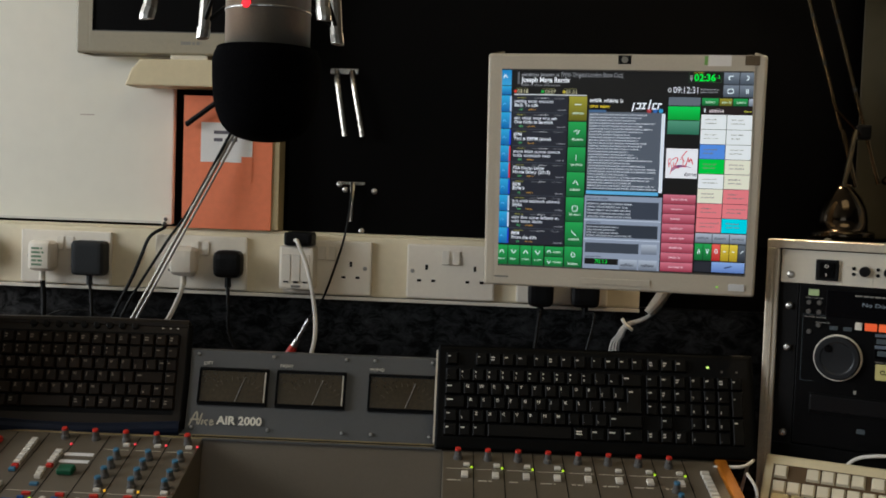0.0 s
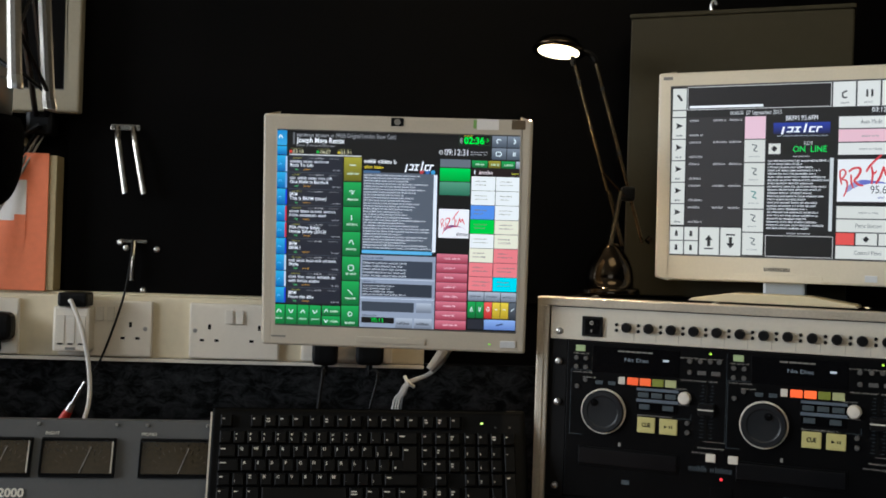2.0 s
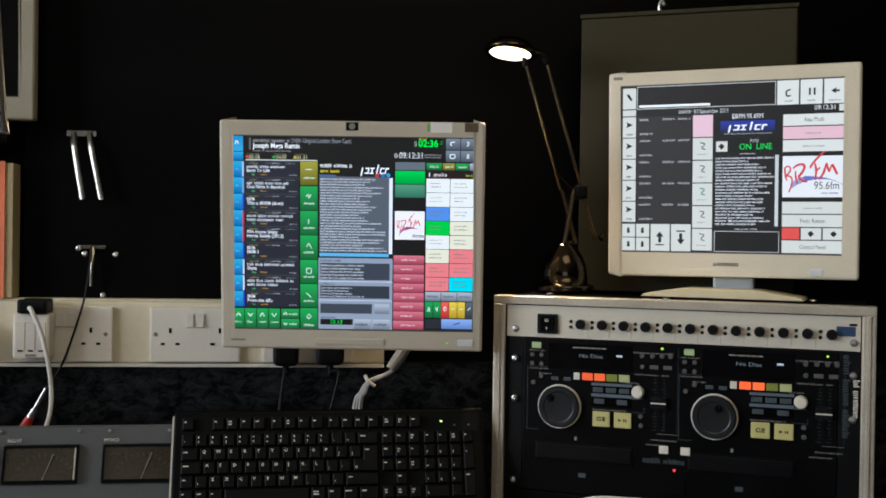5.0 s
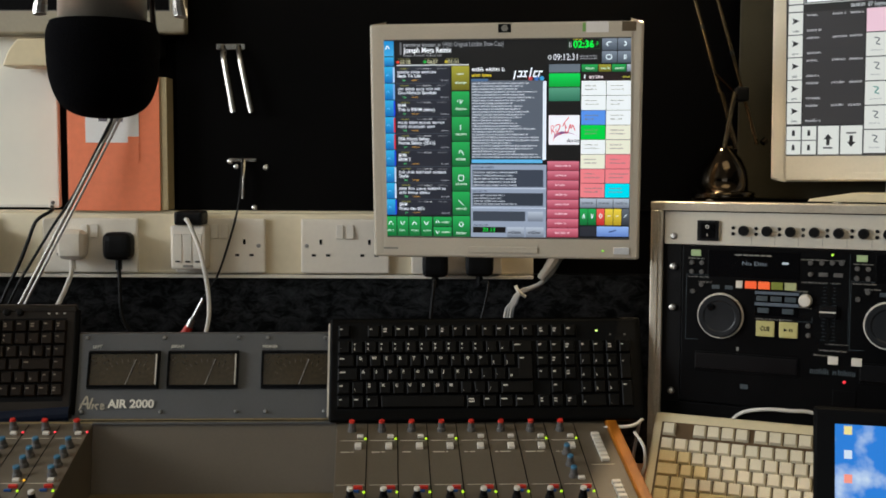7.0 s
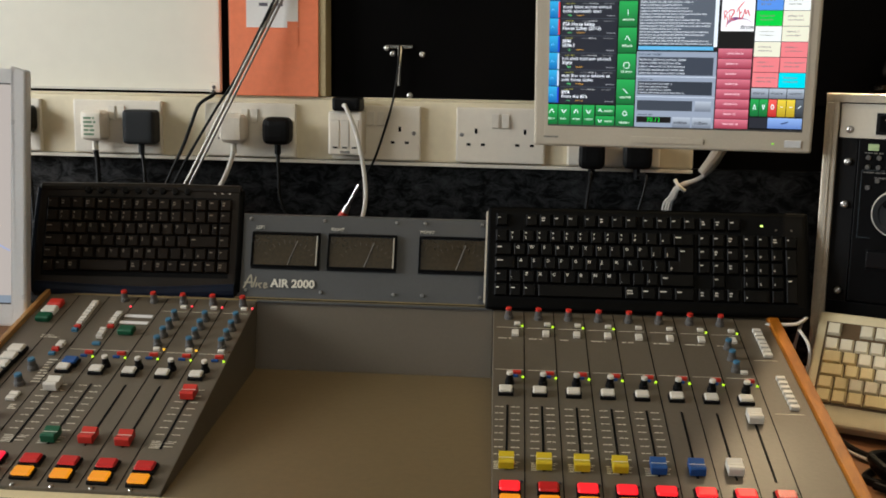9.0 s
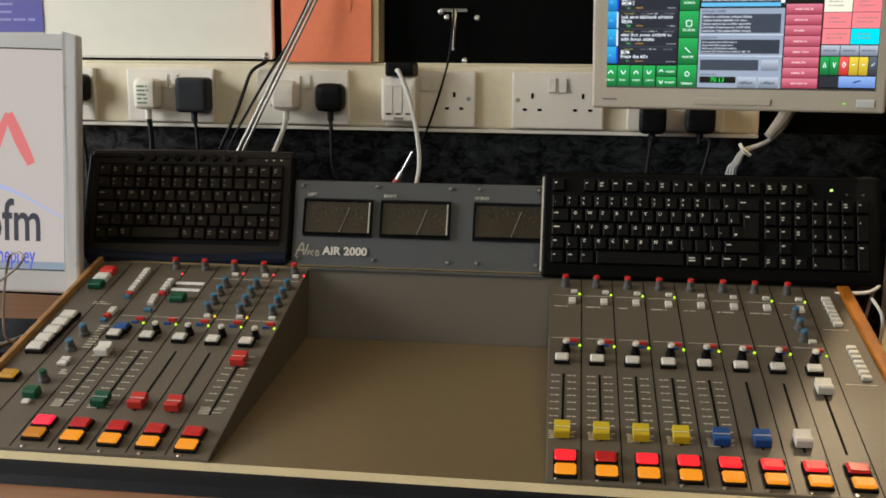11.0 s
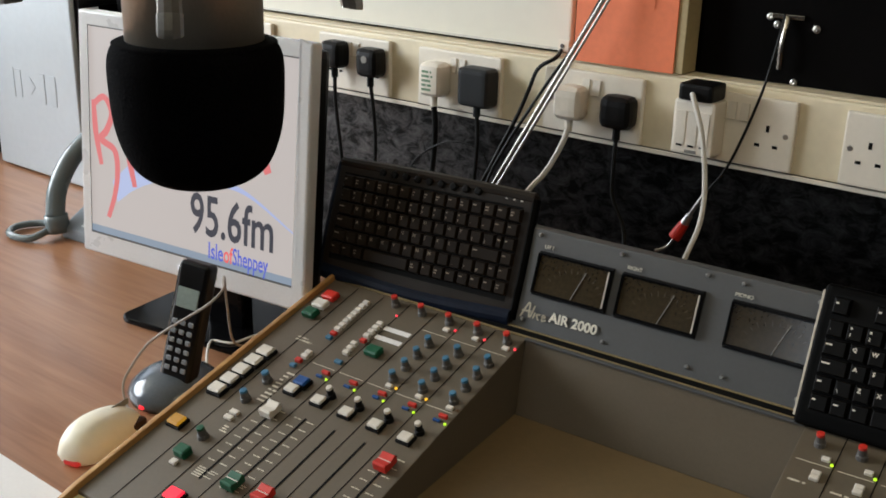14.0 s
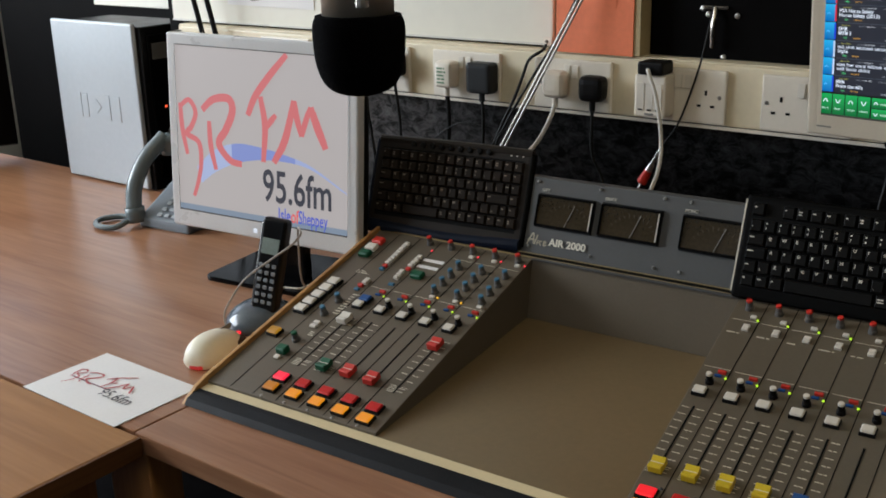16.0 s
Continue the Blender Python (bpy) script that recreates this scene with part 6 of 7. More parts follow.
# ---- flat metal box behind the ivory monitor ----
cab = thing("metal_box", "flat olive-grey metal box standing on the rack behind the monitor", "box", pose(0.415, 1.79, 1.1985, 0, 0, -25) @ pose(0.082, 0.207, 0))
part("body", bm_box(0, 0.338, 0.0, 0.054, 0, 0.447, 0.003), M_BOX, cab)
part("lid", bm_box(-0.002, 0.34, -0.002, 0.056, 0.4475, 0.4545, 0.002), M_BOX, cab, "thin lid")
part("hasp", bm_tube([(0.127, 0.004, 0.453), (0.126, 0.004, 0.463), (0.13, 0.004, 0.471), (0.134, 0.004, 0.463)], 0.0028, 8), M_STEEL, cab, "small steel hasp")

# ---- keyboards ----
KEYCAPS = {}


def key_mesh(w, d, h, tag):
    k = (round(w, 4), round(d, 4), h, tag)
    if k not in KEYCAPS:
        bm = bmesh.new()
        a, t = 0.0007, 0.0024
        lo = [bm.verts.new(p) for p in ((-w / 2 + a, -d / 2 + a, 0), (w / 2 - a, -d / 2 + a, 0), (w / 2 - a, d / 2 - a, 0), (-w / 2 + a, d / 2 - a, 0))]
        mid = [bm.verts.new(p) for p in ((-w / 2 + t, -d / 2 + t - 0.0004, h * 0.9), (w / 2 - t, -d / 2 + t - 0.0004, h * 0.9), (w / 2 - t, d / 2 - t * 0.8, h), (-w / 2 + t, d / 2 - t * 0.8, h))]
        for i in range(4):
            j = (i + 1) % 4
            bm.faces.new((lo[i], lo[j], mid[j], mid[i]))
        bm.faces.new(mid)
        bmesh.ops.bevel(bm, geom=[e for e in bm.edges if all(v in mid for v in e.verts)], offset=0.0006, segments=1, affect="EDGES")
        KEYCAPS[k] = make_mesh(bm)
    return KEYCAPS[k]


NAV = [1.02, 1.02, 1.02]
FULL = [
    [1, -1.2, 1, 1, 1, 1, -0.3, 1, 1, 1, 1, -0.25, 1, 1, 1, 1, -0.15] + NAV,
    [1] * 13 + [1.65, -0.15] + NAV + [-0.15, 1, 1, 1, 1],
    [1.36] + [1] * 12 + [(1.29, 2), -0.15] + NAV + [-0.15, 1, 1, 1, (1, 2)],
    [1.63] + [1] * 12 + [-1.17] + NAV + [-0.15, 1, 1, 1],
    [1.08] + [1] * 11 + [2.57, -1.17, 1.02, -1.17, 1, 1, 1, (1, 2)],
    [1.1, 1, 1.1, 6.3, 1.2, 1.2, 1.2, 1.55, -0.15] + NAV + [-0.15, 2, 1],
]
FULL_MARKS = [[""] * 16, list("`1234567890-=") + [""] * 8, ["", *"QWERTYUIOP[]", "", "", "", "", *"789", "+"], ["", *"ASDFGHJKL;'#", "", "", "", *"456"], ["", *"\\ZXCVBNM,./", "", "", *"123", ""], [""] * 11 + ["0", "."]]
COMPACT = [
    [1] * 15,
    [1] * 15,
    [1.4] + [1] * 12 + [0.6, 1],
    [1.7] + [1] * 10 + [2.3, 1],
    [1.2] + [1] * 12 + [0.8, 1],
    [1, 1, 1, 4, 1, 1, 1, 1, 1, 1, 1, 1],
]
COMPACT_MARKS = [[""] * 15, list("`1234567890-=") + ["", ""], ["", *"QWERTYUIOP[]", "", ""], ["", *"ASDFGHJKL;", "", ""], ["", *"\\ZXCVBNM,./#", "", ""], [""] * 12]
GLYPHS = {}


def glyph(ch):
    """The flat mesh of one printed character, one unit high."""
    if ch not in GLYPHS:
        cu = bpy.data.curves.new("legend", "FONT")
        cu.body, cu.size, cu.resolution_u, cu.offset = ch, 1.0, 1, 0.03
        tmp = bpy.data.objects.new("legend", cu)
        GLYPHS[ch] = bpy.data.meshes.new_from_object(tmp)
        bpy.data.objects.remove(tmp)
        bpy.data.curves.remove(cu)
    return GLYPHS[ch]


def keyboard(label, m, w, d, rows, u, pitch, left, top, body, keycap, legend, odd=None, thick=0.016, group=""):
    """A keyboard: origin at its front left corner, x to the right, y to its back, z up from its top face."""
    kb = thing("keyboard", label, "keyboard", m, group)
    part("body", bm_box(0, w, 0, d, -thick, 0, 0.006, 3), body, kb)
    part("key_well", bm_box(left - 0.002, w - left + 0.002, top - pitch * 5.75 - u * 0.1, top + u * 0.62, 0.0001, 0.0005), M_SLOT if body is not M_BEIGE else M_KEYWELL, kb)
    rr = random.Random(int(w * 1000))
    marks = bmesh.new()
    signs = FULL_MARKS if rows is FULL else COMPACT_MARKS
    for r, row in enumerate(rows):
        x, y, count = left, top - pitch * r - (0.004 if r and rows is FULL else 0.0), 0
        for n, k in enumerate(row):
            k, tall = k if isinstance(k, tuple) else (k, 1)
            if k < 0:
                x -= k * u
                continue
            cap = odd if odd and (k > 1.1 or (rows is FULL and r >= 2 and n < 2 + r % 2) or r == 5) else keycap
            yc = y - pitch * (tall - 1) / 2
            mesh_part("key", key_mesh(k * u, pitch * tall, 0.0062, cap.name), cap, kb, "", pose(x + k * u / 2, yc, 0.0004, rr.uniform(-0.6, 0.6), rr.uniform(-0.6, 0.6), 0))
            if legend and k < 4:
                ch = signs[r][count] if count < len(signs[r]) else ""
                if ch:
                    size = 0.0062 if ch.isalpha() else 0.0048
                    first = len(marks.verts)
                    marks.from_mesh(glyph(ch))
                    marks.verts.ensure_lookup_table()
                    bmesh.ops.transform(marks, matrix=pose(x + 0.0042, y + (0.0012 if ch.isalpha() else -0.0042), 0.0071) @ Matrix.Scale(size, 4), verts=marks.verts[first:])
                    if ch.isdigit() and r == 1:
                        marks.faces.new([marks.verts.new((x + 0.0045 + a, y + 0.003 + b, 0.0072)) for a, b in ((0, 0), (0.0022, 0), (0.0022, 0.0022), (0, 0.0022))])
                else:
                    for q in range(rr.choice((1, 1, 2))):
                        ww = rr.uniform(0.0028, 0.0052) if k <= 1.1 else rr.uniform(0.006, 0.009)
                        cx, cy = x + 0.004 + ww / 2, y + 0.0026 - 0.0036 * q
                        marks.faces.new([marks.verts.new((cx + a, cy + b, 0.0072)) for a, b in ((-ww / 2, -0.0008), (ww / 2, -0.0008), (ww / 2, 0.0009), (-ww / 2, 0.0009))])
            count += 1
            x += k * u
    if legend:
        tagged(part("key_legend", marks, legend, kb), kind="stuff")
    else:
        marks.free()
    return kb


kb = keyboard("black full-size keyboard leaning against the meter panel", pose(-0.044, 1.712, 0.89, 68.6, -0.24, 2.57), 0.449, 0.1495, FULL, 0.0191, 0.0194, 0.0115, 0.1286, M_KEYB, M_KEYCAP, M_LEGEND)
part("status_light", bm_box(0.382, 0.3855, 0.1275, 0.13, 0.0, 0.001), glow(220, 255, 120, 1.5), kb)
for x in (0.402, 0.423):
    part("status_window", bm_box(x, x + 0.003, 0.122, 0.1245, 0.0, 0.0007), M_GREYKNOB, kb)
part("side_edge", bm_box(-0.0022, 0.001, 0.008, 0.142, -0.013, -0.003, 0.001), M_SILVER, kb, "grey side edge")
kb2 = keyboard("compact black keyboard with rounded edges leaning on the console", pose(-0.712, 1.693, 0.889, 0, 0, 6.5) @ pose(0, 0, 0, 70), 0.303, 0.1655, COMPACT, 0.0184, 0.0186, 0.0155, 0.134, M_KEYB2, M_KEYCAP2, M_LEGEND2)
part("palm_edge", bm_tube([(0.006, 0.008, -0.008), (0.16, 0.002, -0.008), (0.3, 0.008, -0.008)], 0.0125, 14), M_KEYBLUE, kb2, "rounded navy front edge")
part("shortcut_strip", bm_tube([(0.004, 0.159, -0.006), (0.16, 0.1605, -0.006), (0.301, 0.159, -0.006)], 0.008, 10), M_KEYB2, kb2)
for k in range(9):
    sk = part("shortcut_key", bm_lathe([(0.0052, 0), (0.0048, 0.0035), (0.003, 0.0042), (0, 0.0042)], 12), M_KEYCAP, kb2, "", pose(0.075 + 0.0185 * k, 0.1545, 0.0005))
    part("legend", bm_box(-0.0022, 0.0022, 0.0054, 0.0078, 0, 0.0004), M_LEGEND, sk)
for x in (0.262, 0.273, 0.284):
    part("status_window", bm_box(x, x + 0.003, 0.152, 0.1535, 0.0, 0.0007), M_LEGEND, kb2)
part("side_rib", bm_tube([(0.002, 0.006, -0.007), (0.0, 0.08, -0.007), (0.002, 0.158, -0.007)], 0.007, 10), M_KEYBLUE, kb2)
part("side_rib", bm_tube([(0.3, 0.006, -0.007), (0.301, 0.08, -0.007), (0.3, 0.158, -0.007)], 0.007, 10), M_KEYB, kb2)
kb3 = keyboard("old beige keyboard leaning against the rack case", pose(0.425, 1.653, 0.778, 50, 0, 0) , 0.47, 0.168, FULL, 0.0192, 0.0192, 0.014, 0.14, M_BEIGE, M_BEIGEKEY, None, M_BEIGEKEY2, 0.024)
kb3.matrix_basis = pose(0.381, 1.66, 0.77, 0, 0, -22) @ pose(0, 0, 0, 50)

# ---- small laptop on the desk ----
lap = thing("laptop", "small dark laptop, open, with a blue-sky wallpaper", "laptop", pose(0.548, 1.455, 0.75, 0, 0, -14))
part("base", bm_box(0, 0.29, -0.2, 0.0, 0.003, 0.022, 0.004), M_BLACK, lap)
lid = part("lid", bm_box(0, 0.29, 0.0, 0.008, 0.0, 0.2, 0.004), M_CDBLACK, lap, "dark lid with a glossy bezel", pose(0, 0.004, 0.02, -16))
M_SKY = bpy.data.materials.new("wallpaper_sky")
M_SKY.use_nodes = True
_n, _l = M_SKY.node_tree.nodes, M_SKY.node_tree.links
_p = _n["Principled BSDF"]
_t, _c, _r = _n.new("ShaderNodeTexCoord"), _n.new("ShaderNodeTexNoise"), _n.new("ShaderNodeValToRGB")
_c.inputs["Scale"].default_value, _c.inputs["Detail"].default_value = 22, 4
_r.color_ramp.elements[0].position, _r.color_ramp.elements[0].color = 0.5, lin(40, 130, 222)
_r.color_ramp.elements[1].position, _r.color_ramp.elements[1].color = 0.72, lin(226, 238, 250)
_l.new(_t.outputs["Object"], _c.inputs["Vector"])
_l.new(_c.outputs["Fac"], _r.inputs[0])
_l.new(_r.outputs[0], _p.inputs["Emission Color"])
_p.inputs["Emission Strength"].default_value, _p.inputs["Base Color"].default_value = 1.0, (0.01, 0.01, 0.01, 1)
part("screen", bm_quad(0.024, 0.266, 0.022, 0.18, -0.0006), M_SKY, lid, "lit display")
hill = bmesh.new()
hp = [(0.024 + 0.242 * t / 16, 0.07 + 0.022 * math.sin(t * 0.28 + 0.4)) for t in range(17)]
for (a, c), (e, f) in zip(hp, hp[1:]):
    hill.faces.new([hill.verts.new((x, -0.001, z)) for x, z in ((a, 0.03), (e, 0.03), (e, f), (a, c))])
part("hill", hill, glow(96, 158, 52), lid)
part("task_bar", bm_quad(0.024, 0.266, 0.022, 0.0298, -0.0012), glow(36, 96, 206), lid)
for k in range(4):
    part("desktop_icon", bm_quad(0.034, 0.043, 0.168 - 0.028 * k, 0.178 - 0.028 * k, -0.0016), glow(*((226, 206, 130), (200, 210, 222), (236, 140, 120), (220, 226, 236))[k]), lid)

# ---- things on the wall ----
wb = thing("whiteboard", "white enamel whiteboard with faint wipe marks on the wall", "whiteboard", pose(-1.6, 2.032, 1.178))
part("board", bm_box(0, 1.066, 0, 0.012, 0, 0.62, 0.003), M_BOARD, wb)
part("bottom_edge", bm_box(0.0, 1.066, -0.0015, 0, 0.0, 0.004, 0.0005), M_BOARDEDGE, wb)
cnr = part("corner_clip", bm_box(1.048, 1.0665, -0.004, -0.0016, -0.001, 0.016, 0.001), M_SOCKET, wb, "white plastic corner clip")
part("screw", bm_lathe([(0.0035, 0), (0.003, 0.0012), (0, 0.0015)], 10), M_GREYKNOB, cnr, "", pose(1.0555, -0.004, 0.0075) @ FACE)
st = bmesh.new()
for x0, x1, z, a in ((0.62, 0.72, 0.31, 0.004), (0.7, 0.735, 0.18, -0.002), (0.63, 0.68, 0.185, 0.001), (0.9, 0.925, 0.182, 0.0)):
    st.faces.new([st.verts.new(p) for p in ((x0, -0.0004, z), (x1, -0.0004, z - a), (x1, -0.0004, z - a + 0.0018), (x0, -0.0004, z + 0.0012))])
part("pen_smudge", st, mat("faint_pen_smudge", (176, 160, 148), 0.5), wb, "faint pen smudges")
sh = thing("paper_sheet", "white printed sheet pinned to the whiteboard", "paper", pose(-1.4, 2.0305, 1.222, 0, 0.5, 0))
part("sheet", bm_box(0, 0.27, -0.0004, 0.0006, 0, 0.29), M_PAPER, sh)
part("printed_lines", bars(0.02, 0.25, 0.02, 0.27, 16, -0.0008, 0.25, random.Random(6)), M_INK, sh)
wb2 = thing("notice_board", "white board on the recessed wall behind the computer", "notice board", pose(-2.3, 2.308, 1.165))
part("board", bm_box(0, 0.66, 0, 0.012, 0, 0.7, 0.003), M_BOARD, wb2)

nt = thing("note", "purple printed note with pale lines stuck on the whiteboard", "note", pose(-1.09, 2.0305, 1.221))
part("sheet", bm_box(0, 0.136, -0.0004, 0.0006, 0, 0.19), mat("purple_paper", (88, 86, 156), 0.7, vary=0.08), nt)
part("printed_lines", bars(0.012, 0.125, 0.015, 0.175, 12, -0.0008, 0.3, random.Random(16), short=0.6), mat("lilac_print", (140, 138, 190), 0.7), nt)

fo = thing("box_folder", "orange card folder with a white label, propped on the trunking", "folder", pose(-0.504, 1.998, 1.1737))
part("cover", bm_box(0, 0.15, 0, 0.0025, 0, 0.222, 0.0008), M_ORANGE, fo)
part("page_block", bm_box(0.002, 0.162, 0.0027, 0.042, 0.001, 0.219, 0.001), M_FRAMEWOOD, fo, "beige wad of pages")
part("spine", bm_box(-0.0025, 0.0018, 0.0, 0.043, 0, 0.222, 0.0008), M_ORANGE, fo)
lb = part("label", bm_box(0.028, 0.116, -0.0008, 0, 0.112, 0.178), M_PAPER, fo, "white paper label", pose(0, 0, 0))
part("label_print", bars(0.05, 0.095, 0.143, 0.168, 2, -0.0011, 0.45, random.Random(21), short=0.8), M_INK, lb)
part("tape", bm_box(0.098, 0.116, -0.0012, -0.0008, 0.08, 0.122), M_ORANGE, fo)
for z in (0.1, 0.118):
    part("crease", bm_box(0.004, 0.146, -0.0006, 0.0, z, z + 0.0012), M_ORANGE, fo)

# dark noticeboard surface right of the folder, with fixings
bb = thing("black_board", "black painted board on the wall above the trunking", "board", pose(-0.335, 2.036, 1.1745))
part("board", bm_box(0, 1.2, 0, 0.0085, 0, 0.9, 0.001), M_BLACKPANEL, bb)
h1 = thing("wall_hook", "chrome double-prong hook screwed to the black board", "hook", pose(-0.243, 2.036, 1.446))
part("plate", bm_box(-0.024, 0.024, -0.003, 0, -0.005, 0.005, 0.001), M_HOOK, h1)
for x, dx in ((-0.013, 0.02), (0.013, 0.024)):
    part("prong", bm_tube([(x, -0.004, 0), (x + dx * 0.3, -0.016, -0.03), (x + dx, -0.02, -0.11)], 0.0052, 10), M_HOOK, h1)
h2 = thing("wall_hook", "small steel T-shaped hook screwed to the black board", "hook", pose(-0.2225, 2.036, 1.258))
part("plate", bm_box(-0.021, 0.021, -0.004, 0, -0.003, 0.003, 0.001), M_HOOK, h2)
part("stem", bm_tube([(0.0, -0.006, 0), (0.001, -0.014, -0.03), (0.0005, -0.012, -0.064)], 0.0042, 8), M_HOOK, h2)
sc1 = bpy.data.meshes.new("wall_screw")
b = bm_lathe([(0.005, 0), (0.0045, 0.002), (0.002, 0.003), (0, 0.0022)], 12)
b.to_mesh(sc1)
b.free()
for x, z in ((-0.236, 1.247), (-0.186, 1.246), (-0.206, 1.178), (-0.246, 1.256)):
    tagged(mesh_part("wall_screw", sc1, M_STEEL, None, "", pose(x, 2.0358, z) @ FACE), "steel screw head in the black board", "screw", "board screws")

# ---- sockets, plugs and leads ----
HOLE_V, HOLE_H = make_mesh(bm_box(-0.0022, 0.0022, -0.0004, 0.0, -0.0042, 0.0042)), make_mesh(bm_box(-0.0034, 0.0034, -0.0004, 0.0, -0.002, 0.002))
PSCREW = make_mesh(bm_lathe([(0.0036, 0), (0.003, 0.001), (0, 0.0012)], 10))
SWITCH = make_mesh(bm_side_prism([(0, -0.0115), (-0.0045, -0.0105), (-0.002, 0.0115), (0, 0.0115)], -0.0058, 0.0058, 0.0008))


def socket(x, width=0.149, label="white twin wall socket with rocker switches"):
    s = thing("wall_socket", label, "socket", pose(x, 2.003, 1.116), "sockets along the trunking")
    part("plate", bm_box(0, width, -0.009, 0, -0.0445, 0.0455, 0.003), M_SOCKET, s)
    c = width / 2
    for q in (-1, 1):
        mesh_part("rocker_switch", SWITCH, M_WHITEBTN, s, "", pose(c + q * 0.0085, -0.009, 0.024))
        e = c + q * 0.04
        mesh_part("earth_hole", HOLE_V, M_SLOT, s, "", pose(e, -0.009, 0.0075))
        for p in (-0.0118, 0.0118):
            mesh_part("pin_hole", HOLE_H, M_SLOT, s, "", pose(e + p, -0.009, -0.0145))
        mesh_part("plate_screw", PSCREW, M_STEEL, s, "", pose(c + q * 0.0635, -0.009, 0.001) @ FACE)
    return s


for x, wd in ((-1.265, 0.149), (-1.0, 0.156), (-0.784, 0.158), (-0.55, 0.158), (-0.33, 0.149), (-0.122, 0.146), (0.06, 0.149)):
    socket(x, wd)


def plug(x, z, material, label, w=0.046, h=0.05, lead=None, out=1.994, shape=0.012, lead_mat=None, r=0.0032):
    p = thing("mains_plug", label, "plug", pose(x, out, z), "plugs in the sockets")
    b = bm_box(-w / 2, w / 2, -0.034, 0, -h / 2, h / 2, shape, 3)
    part("plug_body", b, material, p)
    part("strain_relief", bm_tube([(0, -0.018, -h / 2 + 0.004), (0, -0.018, -h / 2 - 0.016)], 0.0055, 8, 1), material, p)
    if lead:
        part("lead", bm_tube([(0, -0.018, -h / 2 - 0.01)] + [(a - x, c - out, e - z) for a, c, e in lead], r, 8), lead_mat or M_CABLE_B, p)
    return p


plug(-0.947, 1.132, M_BLACK, "black plug with its lead hanging down", 0.042, 0.044, [(-0.94, 1.97, 1.05), (-0.92, 1.96, 0.98), (-0.9, 1.95, 0.9), (-0.88, 1.94, 0.76)])
pl2 = plug(-0.868, 1.128, M_BLACK, "black plug with a grey dot and a hanging lead", 0.044, 0.046, [(-0.862, 1.975, 1.06), (-0.852, 1.97, 1.0), (-0.84, 1.95, 0.9), (-0.83, 1.94, 0.76)])
part("dot", bm_lathe([(0.006, 0), (0.006, 0.0006), (0, 0.0008)], 14), M_GREYLINE, pl2, "", pose(0, -0.0342, 0.006) @ FACE)
pl3 = plug(-0.737, 1.119, M_SOCKET, "white plug with a printed label and black lead", 0.042, 0.052, [(-0.733, 1.975, 1.04), (-0.733, 1.97, 0.98), (-0.73, 1.95, 0.9), (-0.73, 1.94, 0.76)], r=0.0045)
part("label_print", bars(-0.012, 0.012, -0.018, 0.016, 5, -0.0345, 0.5, random.Random(3), short=0.7), mat("green_print", (110, 140, 110), 0.6), pl3)
plug(-0.655, 1.118, mat("dark_grey_adapter", (44, 46, 48), 0.45), "large dark grey power adapter", 0.056, 0.058, [(-0.648, 1.97, 1.04), (-0.648, 1.965, 0.98), (-0.65, 1.95, 0.9), (-0.65, 1.94, 0.76)], shape=0.009)
plug(-0.494, 1.119, M_SOCKET, "white rounded plug with a white lead", 0.046, 0.05, [(-0.497, 1.965, 1.06), (-0.512, 1.95, 1.02), (-0.535, 1.93, 0.98), (-0.55, 1.9, 0.9), (-0.55, 1.9, 0.76)], shape=0.016, lead_mat=M_CABLE_W, r=0.0042)
plug(-0.418, 1.117, M_BLACK, "black rounded plug with a curled black lead", 0.048, 0.046, [(-0.415, 1.97, 1.05), (-0.41, 1.965, 1.0), (-0.385, 1.96, 0.955), (-0.37, 1.93, 0.9), (-0.36, 1.92, 0.76)], shape=0.014)
plug(0.1, 1.09, M_BLACK, "black plug under the silver monitor", 0.042, 0.044, [(0.099, 1.95, 1.06), (0.094, 1.94, 1.014), (0.092, 1.93, 0.98), (0.1, 1.92, 0.9), (0.1, 1.92, 0.76)])
plug(0.172, 1.092, M_BLACK, "black plug under the silver monitor", 0.046, 0.044, [(0.186, 1.95, 1.06), (0.177, 1.94, 1.014), (0.165, 1.94, 0.97), (0.145, 1.92, 0.9), (0.14, 1.92, 0.76)], r=0.0022)

ad = thing("travel_adapter", "white multi-way socket adapter with a black plug on top", "adapter", pose(-0.3, 1.994, 1.118))
part("body", bm_box(-0.0285, 0.0285, -0.036, 0, -0.037, 0.034, 0.004), M_SOCKET, ad)
for x in (-0.016, 0.0, 0.016):
    part("shutter", bm_box(x - 0.0068, x + 0.0068, -0.0372, -0.036, -0.024, 0.02, 0.0008), M_WHITEBTN, ad)
    part("pin_hole", bm_box(x - 0.004, x + 0.004, -0.0376, -0.037, -0.026, -0.0235), M_SLOT, ad)
part("name_tab", bm_box(-0.008, 0.008, -0.0368, -0.036, -0.034, -0.03), M_GREYLINE, ad)
bp = part("top_plug", bm_box(-0.02, 0.026, -0.046, -0.002, 0.0345, 0.057, 0.005), M_BLACK, ad, "black low-profile plug")
part("white_lead", bm_tube([(0.0, -0.046, 0.044), (0.006, -0.054, 0.04), (0.024, -0.06, 0.0), (0.038, -0.066, -0.06), (0.043, -0.08, -0.11), (0.035, -0.1, -0.16), (0.022, -0.12, -0.25)], 0.0034, 10), M_CABLE_W, ad, "white lead arching down")

